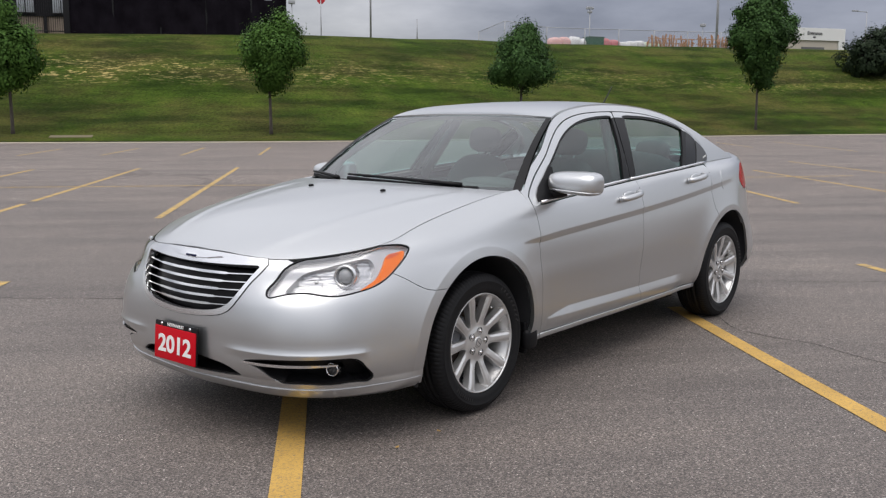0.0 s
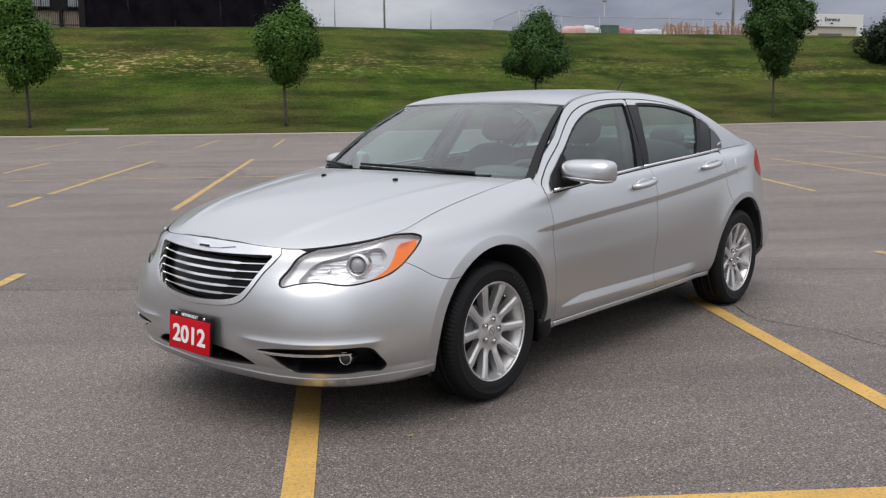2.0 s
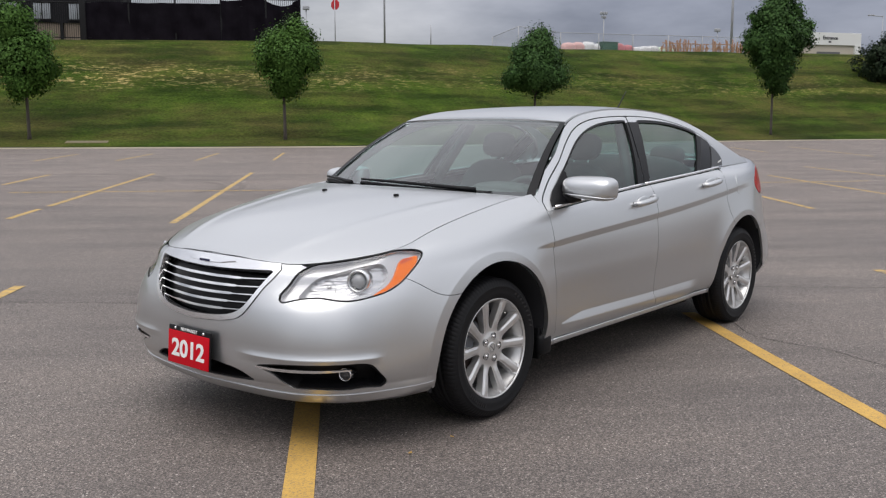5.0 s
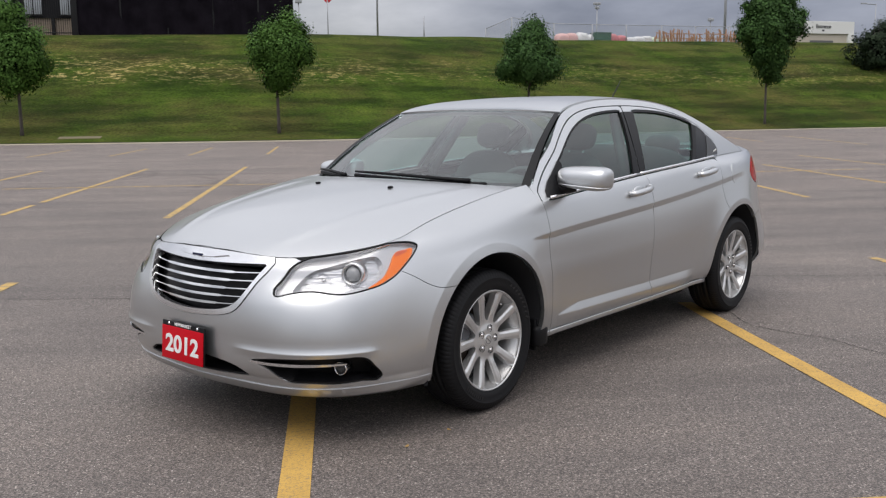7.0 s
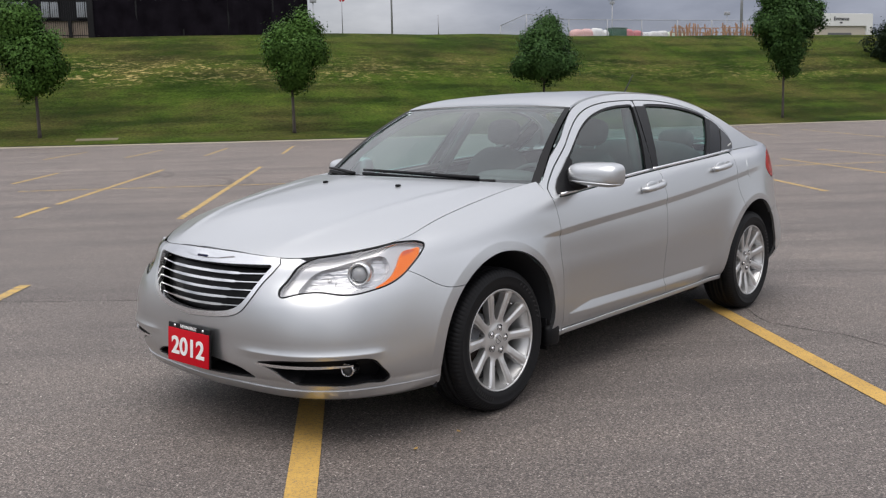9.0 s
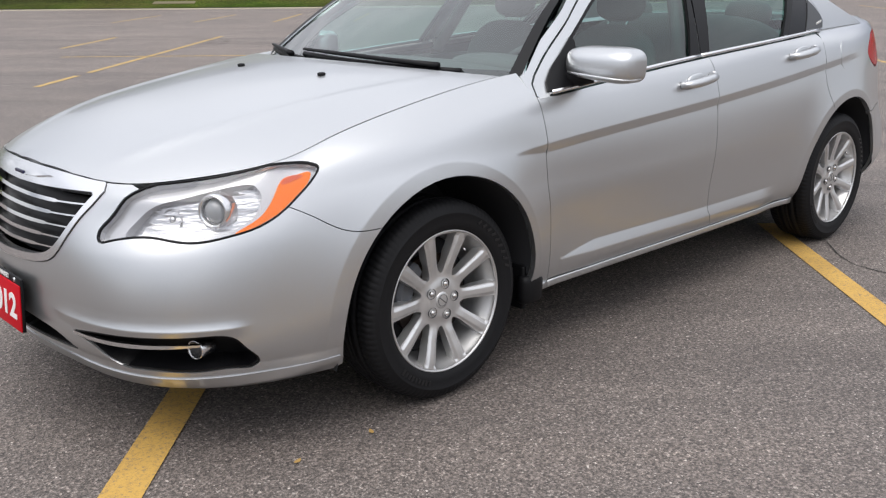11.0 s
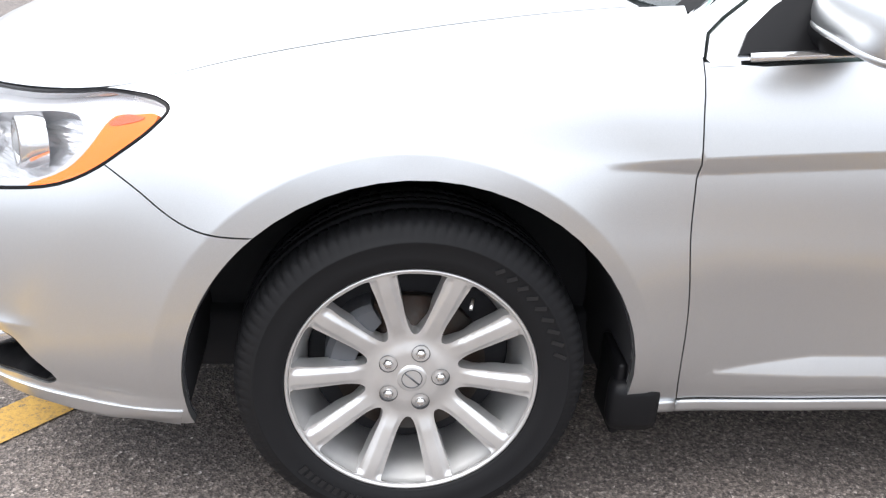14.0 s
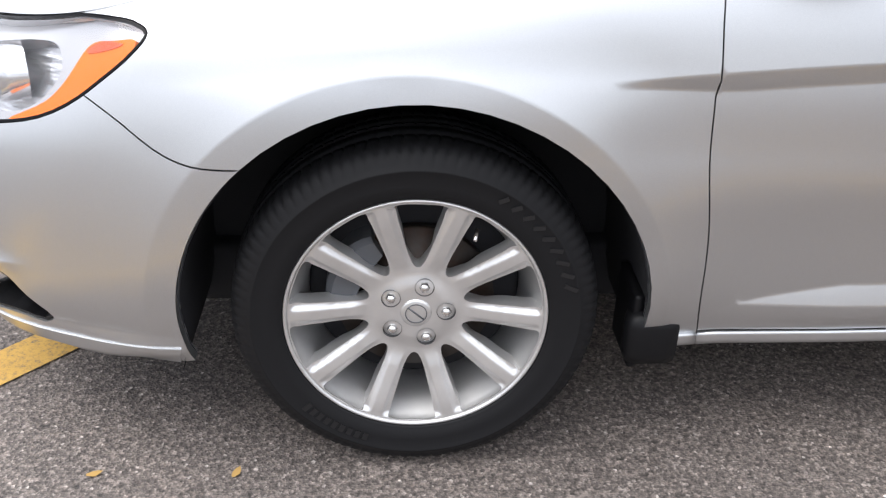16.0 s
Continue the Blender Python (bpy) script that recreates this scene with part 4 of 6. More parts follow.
whole = strip(-1, 1, 0, 1)
plate("windscreen", [sheet(screen, whole, (), 0.12, 0.0, 0.0, outward=(-1, 0, 1))], SCREEN_GLASS, car, "clear sloping windscreen")
clear_part = strip(-0.935, 0.935, 0.05, 0.965)
plate("windscreen_border", [sheet(screen, whole, (clear_part,), 0.1, 0.0, 0.0, lift=-0.004, outward=(-1, 0, 1))], TRIM, car, "black printed windscreen border")
for a0, a1 in ((-0.995, -0.94), (0.925, 0.985)):
    plate("windscreen_edge", [sheet(screen, strip(a0, a1, 0.0, 1.0), (), 0.1, 0.0, 0.0, lift=0.007, outward=(-1, 0, 1))], BLACK, car, "black rubber windscreen edge")
plate("rear_screen", [sheet(back_screen, whole, (), 0.15, 0.0, 0.0, outward=(1, 0, 1))], GLASS, car, "green-tinted rear window")

# underside and wheel wells
bm = bmesh.new()
box(bm, -2.10, -0.55, 0.165, 2.2, 0.55, 0.30, 0.02)
box(bm, -0.92, -0.74, 0.195, 0.93, 0.74, 0.30, 0.02)
box(bm, -2.16, -0.66, 0.195, -1.83, 0.66, 0.30, 0.02)
box(bm, 1.83, -0.66, 0.30, 2.25, 0.66, 0.4, 0.02)
part("underbody", bm, WELL, car, "dark underbody")
for ax in AXLES:
    for sgn in (-1, 1):
        bm = bmesh.new()
        prev = None
        foot = 0.214 if ax < 0 else 0.31
        arc_pts = [(ax + 0.43, foot)] + [(ax + 0.421 * math.cos(radians(a)), HUB + 0.421 * math.sin(radians(a))) for a in range(-4 if ax > 0 else -8, 185 if ax > 0 else 189, 7)] + [(ax - 0.43, foot)]
        for c, s in arc_pts:
            row = [bm.verts.new((c, sgn * y, s)) for y in (0.50, 0.7, 0.893 if s > 0.33 else 0.86)]
            if prev:
                bm.faces.new((prev[0], prev[1], row[1], row[0]))
                bm.faces.new((prev[1], prev[2], row[2], row[1]))
            prev = row
        arc = [bm.verts.new((c, sgn * 0.5, s)) for c, s in arc_pts]
        bm.faces.new(arc)
        part("wheel_well", bm, WELL, car, "black wheel arch liner")


# ---- the car: lamps, grille and front fittings ----
AMBER = material("amber_lamp_lens", (0.86, 0.185, 0.014), 0.4, Specular_IOR_Level=0.25)
AMBER_DARK = material("dark_amber_reflector", (0.60, 0.085, 0.02), 0.35)
PROJECTOR = material("projector_glass", (0.30, 0.31, 0.32), 0.05, Specular_IOR_Level=0.9)
FLUTED = material("fluted_lamp_reflector", (0.56, 0.56, 0.575), 0.22, 0.8)
bump(FLUTED, noise_node(FLUTED, 26.0, 2.0, 0.5, (0.5, 0.5, 3.0)).outputs["Fac"], 0.55, 0.012)
REFLECTOR = material("lamp_reflector", (0.72, 0.72, 0.73), 0.14, 0.9)
SHELL = material("lamp_housing", (0.52, 0.52, 0.535), 0.25, 0.6)
GREY_TRIM = material("charcoal_trim", (0.05, 0.05, 0.052), 0.35)
LAMP_IN = shrink(LAMP, 0.007)
AMBER_LINE = curve(side_uz("0.895,0.677 0.948,0.703 0.994,0.738 1.032,0.785 1.055,0.810 1.10,0.818 1.143,0.822 1.133,0.80 1.08,0.757 1.04,0.729 0.97,0.696 0.915,0.680"), 3, True)


def on_skin(u, z, depth=0.0):
    """Place and outward direction on the left side's skin."""
    (uu, v), = body_up([u], [z])
    p, n = body(np.array(uu), np.array(v)), normal_of(body, np.array(uu), np.array(v))
    if n[1] < 0 or (abs(n[1]) < 0.3 and n[0] > 0 and uu < 1.5):
        n = -n
    p = p - depth * n
    return Vector((p[0], -p[1], p[2])), Vector((n[0], -n[1], n[2]))


def facing(place, ahead, up=(0, 0, 1)):
    """A pose whose own -y looks along ahead."""
    y = -Vector(ahead).normalized()
    x = y.cross(Vector(up)).normalized()
    return Matrix.Translation(place) @ Matrix((x, y, x.cross(y))).transposed().to_4x4()


def lathe(profile, n=48):
    """Turns (radius, y) pairs round the y axis."""
    bm = bmesh.new()
    rings = []
    for r, y in profile:
        rings.append([bm.verts.new((r * math.cos(2 * math.pi * k / n), y, r * math.sin(2 * math.pi * k / n))) for k in range(n)] if r > 1e-6 else [bm.verts.new((0, y, 0))])
    for a, b in zip(rings, rings[1:]):
        for k in range(n):
            q = [a[k % len(a)], a[(k + 1) % n % len(a)], b[(k + 1) % n % len(b)], b[k % len(b)]]
            q = list(dict.fromkeys(q))
            if len(q) > 2:
                bm.faces.new(q)
    bmesh.ops.recalc_face_normals(bm, faces=bm.faces)
    return bm


def flip_y(m):
    return Matrix.Diagonal((1, -1, 1, 1)) @ m @ Matrix.Diagonal((1, -1, 1, 1))


for turn, sgn in ((LEFT, 1), (RIGHT, -1)):
    lamp = plate("headlamp", [turn(sheet(body, LAMP, (LAMP_IN,), 0.02, 0.001, 0.012))], TRIM, car, "swept-back clear headlamp with an amber corner")
    plate("lamp_wall", [turn(sheet(body, shrink(LAMP, 0.004), (LAMP_IN,), 0.02, 0.0, 0.036, lift=-0.006))], SHELL, lamp)
    plate("reflector", [turn(sheet(body, LAMP_IN, (), 0.03, -0.004, 0.0, lift=-0.050))], FLUTED, lamp, "fluted silver reflector")
    signal = plate("turn_signal", [turn(sheet(body, AMBER_LINE, (), 0.02, 0.0, 0.03, lift=-0.010))], AMBER, lamp, "amber turn signal")
    patch = curve(body_up([1.045, 1.10, 1.118, 1.108, 1.065], [0.797, 0.806, 0.815, 0.816, 0.811]), 3, True)
    plate("side_reflector", [turn(sheet(body, patch, (), 0.01, 0.0, 0.002, lift=-0.0085))], AMBER_DARK, signal, "darker amber reflector patch")
    opening = curve(side_uz("0.565,0.674 0.592,0.708 0.65,0.745 0.73,0.773 0.83,0.795 0.925,0.806 0.965,0.80 0.985,0.775 0.965,0.735 0.925,0.702 0.86,0.686 0.79,0.678 0.72,0.680 0.65,0.683 0.60,0.676"), 3, True)
    plate("inner_bezel", [turn(sheet(body, LAMP_IN, (opening,), 0.02, 0.0, 0.034, lift=-0.022))], SHELL, lamp, "bright inner bezel")
    for (u, z, r, depth) in ((0.838, 0.740, 0.049, 0.030), (0.695, 0.722, 0.040, 0.050)):
        place, ahead = on_skin(u, z, depth)
        ahead = Vector((-0.86, ahead.y * 0.55, 0.05)).normalized()
        m = facing(place, ahead)
        if sgn < 0:
            m = flip_y(m)
        big = r > 0.04
        ring = lathe([(r * 0.74, 0.02), (r * 0.76, -0.010), (r * 0.86, -0.018), (r * 0.98, -0.014), (r * 1.04, 0.0), (r * 1.08, 0.03)], 40)
        if big:
            part("bezel", ring, REFLECTOR, lamp, "chrome ring round the lamp", m=m)
        else:
            ring.free()
        bowl = lathe([(r * 0.78, -0.004), (r * 0.6, 0.012), (r * 0.3, 0.024), (0, 0.027)], 32)
        part("bowl", bowl, SHELL if big else FLUTED, lamp, m=m)
        if big:
            ball = lathe([(0, -0.022), (r * 0.25, -0.0205), (r * 0.45, -0.016), (r * 0.62, -0.007), (r * 0.70, 0.004), (r * 0.5, 0.012), (0, 0.014)], 32)
            part("projector_lens", ball, PROJECTOR, lamp, "smooth grey projector lens", m=m)
        else:
            part("bulb_cap", lathe([(0, -0.008), (0.008, -0.006), (0.010, 0.002), (0.010, 0.024)], 20), REFLECTOR, lamp, m=m)
    lens = plate("lens", [turn(sheet(body, LAMP_IN, (), 0.025, -0.003, 0.0, lift=-0.003))], CLEAR, lamp, "clear plastic lens")
    lens.visible_shadow = False

surround = sheet(body, GRILLE, (MOUTH,), 0.02, 0.0015, 0.03, lift=0.005, fixed=middle)
grille = plate("grille", [surround, mirrored(surround)], SATIN, car, "chrome-framed grille with five bright bars")
net = sheet(body, shrink(MOUTH, -0.006, middle), (), 0.03, 0.0, 0.0, lift=-0.055, fixed=middle)
plate("grille_back", [net, mirrored(net)], BLACK, grille, "black grille backing")
for k in range(5):
    z0 = 0.727 - 0.034 * k
    ends = [p for p in MOUTH if p[0] > 0.2]
    zs = [float(body(np.array(a), np.array(b))[2]) for a, b in ends]
    reach = max(a for (a, b), z in zip(ends, zs) if abs(z - z0) < 0.012) - 0.002
    knee = reach * 0.60
    runs = [(0.0, 0.0058), (0.10, 0.0060), (knee - 0.03, 0.0058), (knee, 0.0052), (knee + 0.015, 0.0026), (reach, 0.0023)]
    upper = body_up([a for a, _ in runs], [z0 + 0.010 * (a / reach) ** 2 + w for a, w in runs])
    lower = body_up([a for a, _ in runs], [z0 + 0.010 * (a / reach) ** 2 - w * 0.8 for a, w in runs])
    s = sheet(body, dense(upper + lower[::-1], 0.03), (), 0.03, 0.0, 0.028, lift=-0.010, fixed=middle)
    plate("grille_bar", [s, mirrored(s)], CHROME, grille, "thin chrome grille bar")
# winged emblem on the brow: plain shapes
for turn in (LEFT, RIGHT):
    wing = dense(body_up([0.0, 0.07, 0.215, 0.12, 0.0], [0.793, 0.794, 0.787, 0.777, 0.772]), 0.03)
    plate("emblem", [turn(sheet(body, wing, (), 0.02, 0.0, 0.006, lift=0.011))], CHROME, grille, "winged chrome emblem")
bm = bmesh.new()
box(bm, -2.356, -0.035, 0.778, -2.345, 0.035, 0.788, 0.002)
part("emblem_centre", bm, material("dark_blue_enamel", (0.01, 0.012, 0.05), 0.2), grille, "small dark blue enamel badge")

for line, name in ((FOG, "fog_lamp_recess"), (INTAKE, "lower_intake")):
    wall = sheet(body, line, (shrink(line, 0.005, middle),), 0.03, 0.0, 0.08, lift=-0.004, fixed=middle)
    rear_ = sheet(body, shrink(line, -0.004, middle), (), 0.04, 0.0, 0.0, lift=-0.08, fixed=middle)
    if name == "lower_intake":
        inn = plate(name, [wall, mirrored(wall), rear_, mirrored(rear_)], BLACK, bumper, "black lower air intake")
        continue
    for turn, sgn in ((LEFT, 1), (RIGHT, -1)):
        inn = plate(name, [turn(wall), turn(rear_)], BLACK, bumper, "black fog lamp recess")
        runs = [(0.388, 0.373, 0.004), (0.45, 0.3715, 0.006), (0.60, 0.374, 0.006), (0.72, 0.3765, 0.005), (0.806, 0.378, 0.003)]
        bar = dense(body_up([a for a, _, _ in runs] + [a for a, _, _ in runs][::-1], [b + w for _, b, w in runs] + [b - w for _, b, w in runs][::-1]), 0.03)
        plate("fog_trim", [turn(sheet(body, bar, (), 0.02, 0.0, 0.014, lift=0.001))], SATIN, bumper, "curved chrome fog lamp trim")
        place, ahead = on_skin(0.785, 0.338, 0.045)
        m = facing(place, (-0.95, -0.3, 0))
        m = m if sgn > 0 else flip_y(m)
        fog = part("fog_lamp", lathe([(0.028, 0.05), (0.029, -0.002), (0.0265, -0.008), (0.0245, -0.002)], 28), SATIN, bumper, "small round fog lamp", m=m)
        part("fog_reflector", lathe([(0.025, 0.0), (0.018, 0.018), (0, 0.024)], 24), GREY_TRIM, fog)
        part("fog_lens", lathe([(0, -0.003), (0.016, -0.002), (0.0245, 0.0)], 24), CLEAR, fog)

# ---- writing ----
def writing(text, height, mat, parent, m, thick=0.001, bold=0.0, name="lettering", label=""):
    """Letters as one mesh, in the built-in font, centred on m, which faces along its z."""
    c = bpy.data.curves.new(name, "FONT")
    c.body, c.size, c.align_x, c.align_y, c.extrude, c.offset = text, height / 0.7, "CENTER", "CENTER", thick, bold
    tmp = bpy.data.objects.new(name, c)
    scene.collection.objects.link(tmp)
    mesh = bpy.data.meshes.new_from_object(tmp.evaluated_get(bpy.context.evaluated_depsgraph_get()))
    bpy.data.objects.remove(tmp)
    bpy.data.curves.remove(c)
    mesh.materials.clear()
    mesh.materials.append(mat)
    ob = new(name, mesh)
    if parent:
        ob.parent = parent
    ob.matrix_basis = m
    if label:
        ob["label"] = label
    return ob


WHITE = material("white_print", (0.82, 0.82, 0.8), 0.5)
sign = thing("front_plate", "red dealer plate with white 2012 on the bumper", "number plate", pose(-2.452, 0, 0.398, 0, 4, 0))
bm = bmesh.new()
box(bm, 0.0, -0.156, -0.082, 0.010, 0.156, 0.088, 0.004)
part("plate_frame", bm, BLACK, sign, "black plastic plate frame")
bm = bmesh.new()
box(bm, -0.004, -0.152, -0.081, 0.0, 0.152, 0.066, 0.0015)
part("red_plate", bm, material("red_plate_enamel", (0.52, 0.003, 0.012), 0.5, Specular_IOR_Level=0.15), sign, "glossy red plate")
to_front = pose(-0.0052, 0, -0.012, 90, 0, -90)
writing("2012", 0.074, WHITE, sign, to_front @ Matrix.Diagonal((1.16, 1.0, 1.0, 1)), 0.0008, 0.0030, "plate_number", "bold white number 2012")
writing("NEWMARKET", 0.014, WHITE, sign, pose(-0.0012, 0, 0.0775, 90, 0, -90), 0.0005, 0.0004, "plate_lettering", "small white word on the frame")
for y in (-0.105, 0.105):
    bm = lathe([(0, -0.004), (0.006, -0.003), (0.008, 0.002)], 16)
    part("plate_screw", bm, CHROME, sign, "bright plate screw", m=Matrix.Translation((0.0, y, 0.077)) @ pose(0, 0, 0, 0, 0, -90))

# ---- wheels ----
TYRE = material("black_tyre_rubber", (0.0085, 0.0085, 0.0095), 0.6, Specular_IOR_Level=0.2)
bump(TYRE, noise_node(TYRE, 90.0, 3.0).outputs["Fac"], 0.15, 0.002)
TYRE_MARK = material("moulded_tyre_mark", (0.010, 0.010, 0.011), 0.45, Specular_IOR_Level=0.4)
ALLOY = material("silver_alloy", (0.64, 0.635, 0.63), 0.36, 0.8)
paint(ALLOY, "Base Color", ramp_node(ALLOY, noise_node(ALLOY, 18.0, 5.0).outputs["Fac"], [(0.3, (0.62, 0.615, 0.61)), (0.7, (0.69, 0.685, 0.68))]).outputs["Color"])
DISC = material("brake_iron", (0.16, 0.13, 0.115), 0.5, 0.8)
paint(DISC, "Base Color", ramp_node(DISC, noise_node(DISC, 25.0, 5.0).outputs["Fac"], [(0.35, (0.06, 0.054, 0.05)), (0.7, (0.055, 0.033, 0.024))]).outputs["Color"])
CALIPER = material("grey_cast_metal", (0.12, 0.125, 0.135), 0.55, 0.5)
LUG = material("bright_nut_steel", (0.7, 0.69, 0.68), 0.18, 1.0)
SPOKES, SPOKE_AT = 10, radians(-2)


def rim_face(a, b):
    """The alloy's face over its disc: a to the right, b up, y the depth."""
    r, th = np.hypot(a, b), np.arctan2(b, a)
    k = (th - SPOKE_AT) / (2 * math.pi / SPOKES)
    off = np.abs((k - np.round(k)) * (2 * math.pi / SPOKES)) * r
    y = -0.078 - 0.0212 * step(0.09, 0.238, r) + 0.006 * step(0.05, 0.085, r) * (1 - step(0.085, 0.13, r))
    y = y + 0.0075 * step(0.0080, 0.0205, off) * step(0.085, 0.13, r) * (1 - step(0.224, 0.236, r))
    return np.stack([a, y, b], -1)


def make_tyre():
    half = [(0.2345, -0.088), (0.2365, -0.0985), (0.2385, -0.1035), (0.2405, -0.1065), (0.2430, -0.1065), (0.2450, -0.1085), (0.266, -0.1125), (0.290, -0.1120), (0.2915, -0.1130), (0.2945, -0.1125), (0.296, -0.1105),
            (0.308, -0.1060), (0.318, -0.0990), (0.3245, -0.0925), (0.3285, -0.0850), (0.3310, -0.0740), (0.3325, -0.0600)]
    grooves = [(0.3330, -0.0480), (0.3265, -0.0470), (0.3265, -0.0400), (0.3335, -0.0390), (0.3340, -0.0140), (0.3270, -0.0130), (0.3270, -0.0060), (0.3345, -0.0050)]
    prof = half + grooves
    prof = prof + [(r, -y) for r, y in prof[::-1]]
    n, bm, rings = 600, bmesh.new(), []
    for i, (r, y) in enumerate(prof):
        ring = []
        for k in range(n):
            rr, th = r, 2 * math.pi * k / n
            if 0.306 < r and abs(y) > 0.055:
                # slanted shoulder cuts
                ph = (th * 100 / (2 * math.pi) + y * 14.0) % 1.0
                if ph < 0.26:
                    rr -= 0.0042 * (1 if r > 0.3235 else 0.45)
            elif 0.331 < r:
                ph = (th * 100 / (2 * math.pi) + abs(y) * 22.0) % 1.0
                if ph < 0.14:
                    rr -= 0.0025
            z = rr * math.sin(th)
            ring.append(bm.verts.new((rr * math.cos(th), y, max(z, -0.3345))))
        rings.append(ring)
    for p, q in zip(rings, rings[1:]):
        for k in range(n):
            bm.faces.new((p[k], p[(k + 1) % n], q[(k + 1) % n], q[k]))
    bmesh.ops.recalc_face_normals(bm, faces=bm.faces)
    return bm


def make_wheel(m):
    w = part("wheel", make_tyre(), TYRE, car, "black tyre on a ten-spoke silver alloy wheel", m=m)
    rim = part("rim", lathe([(0.2445, -0.092), (0.2455, -0.100), (0.2440, -0.1040), (0.2405, -0.1040), (0.2378, -0.1010), (0.2372, -0.094), (0.2325, -0.083), (0.222, -0.060), (0.208, -0.02), (0.204, 0.05), (0.210, 0.09), (0.240, 0.10), (0.243, 0.0935)], 120), ALLOY, w, "silver ten-spoke alloy rim", m=Matrix.Diagonal((0.968, 1, 0.968, 1)))
    holes = []
    for i in range(SPOKES):
        c = SPOKE_AT + (i + 0.5) * 2 * math.pi / SPOKES
        lobe = []
        for r, ease in ((0.094, 0.35), (0.098, 0.75), (0.110, 1.0), (0.14, 1.0), (0.18, 1.0), (0.210, 1.0), (0.226, 1.0), (0.2335, 0.99), (0.2345, 0.93), (0.2350, 0.5)):
            lobe.append((r, ease * (math.pi / SPOKES - math.asin(min(0.95, (0.0205 + 0.004 * max(0, (r - 0.15)) / 0.06) / r)))))
        ring = [(r, a) for r, a in lobe] + [(r, -a) for r, a in lobe[::-1]]
        holes.append(curve([(r * math.cos(c + a), r * math.sin(c + a)) for r, a in ring], 3, True))
    disc = [(0.2368 * math.cos(2 * math.pi * k / 120), 0.2368 * math.sin(2 * math.pi * k / 120)) for k in range(120)]
    ridges = []
    for i in range(SPOKES):
        c = SPOKE_AT + i * 2 * math.pi / SPOKES
        for o in (-0.0130, -0.0080, 0.0080, 0.0130):
            ridges.append([(r * math.cos(c) - o * math.sin(c), r * math.sin(c) + o * math.cos(c)) for r in np.arange(0.088, 0.232, 0.006)])
    face = sheet(rim_face, disc, holes, 0.005, 0.0, 0.034, outward=(0, -1, 0), creases=ridges)
    plate("spokes", [face], ALLOY, rim)
    for d in (74, 146, 218, 290, 2):
        c, s = 0.0565 * math.cos(radians(d)), 0.0565 * math.sin(radians(d))
        part("nut_recess", lathe([(0.0182, -0.0835), (0.0172, -0.0815), (0.0165, -0.070), (0, -0.069)], 24), GREY_TRIM, rim, m=Matrix.Translation((c, 0.0035, s)))
        part("wheel_nut", lathe([(0, -0.090), (0.0055, -0.0892), (0.0088, -0.0865), (0.0102, -0.082), (0.0110, -0.066)], 6), LUG, rim, "bright hexagonal wheel nut", m=Matrix.Translation((c, 0.003, s)))
    cap = part("centre_cap", lathe([(0, -0.0815), (0.016, -0.0820), (0.0245, -0.0815), (0.0285, -0.0795), (0.0300, -0.076), (0.0300, -0.06)], 40), ALLOY, rim, "silver centre cap with a plain mark")
    bm = lathe([(0.0205, -0.0820), (0.0205, -0.0832), (0.0190, -0.0832), (0.0190, -0.0820)], 40)
    box(bm, -0.0185, -0.0830, -0.0015, 0.0185, -0.0815, 0.0015)
    bmesh.ops.rotate(bm, verts=bm.verts, cent=(0, 0, 0), matrix=Matrix.Rotation(radians(42), 3, "Y"))
    part("cap_mark", bm, CALIPER, cap, m=None)
    valve = tube(bmesh.new(), [(0.198 * math.cos(radians(56)), -0.062, 0.198 * math.sin(radians(56))), (0.187 * math.cos(radians(56)), -0.086, 0.187 * math.sin(radians(56)))], [0.0042, 0.0034], 10)
    part("valve_stem", valve, LUG, rim, "small metal valve stem")
    bm = bmesh.new()
    box(bm, -0.232, -0.0945, 0.004, -0.222, -0.0865, 0.022, 0.001)
    part("balance_weight", bm, CHROME, rim, "small clip-on balance weight")
    brake = part("brake_disc", lathe([(0.05, -0.045), (0.085, -0.047), (0.087, -0.028), (0.146, -0.028), (0.146, -0.004), (0.05, -0.004)], 64), DISC, w, "rust-tinged brake disc")
    bm = bmesh.new()
    prev = None
    for a in range(120, 186, 6):
        w_ = 0.030 - 0.010 * (abs(a - 153) / 33) ** 3
        ring = [bm.verts.new((r * math.cos(radians(a)), y, r * math.sin(radians(a)))) for r, y in ((0.138 - w_, -0.050), (0.138 + w_ * 0.6, -0.052), (0.138 + w_, -0.04), (0.138 + w_, 0.012), (0.138 - w_, 0.012))]
        if prev:
            for k in range(5):
                bm.faces.new((prev[k], prev[(k + 1) % 5], ring[(k + 1) % 5], ring[k]))
        else:
            bm.faces.new(ring)
        prev = ring
    bm.faces.new(prev[::-1])
    part("brake_caliper", bm, CALIPER, brake, "grey cast brake caliper", smooth=False)
    part("hub_back", lathe([(0, 0.012), (0.19, 0.012), (0.2, 0.03)], 40), WELL, w)
    # raised maker's lettering as plain bars along the sidewall
    for k in range(9):
        a = radians(222 + 3.4 * k)
        bm = bmesh.new()
        bmesh.ops.create_cube(bm, size=1.0, matrix=pose(0, 0, 0, 0, -math.degrees(a), 0) @ Matrix.Translation((0.272, -0.1128, 0)) @ Matrix.Diagonal((0.016 if k else 0.02, 0.003, 0.010, 1)))
        part("sidewall_bar", bm, TYRE_MARK, w, smooth=False)
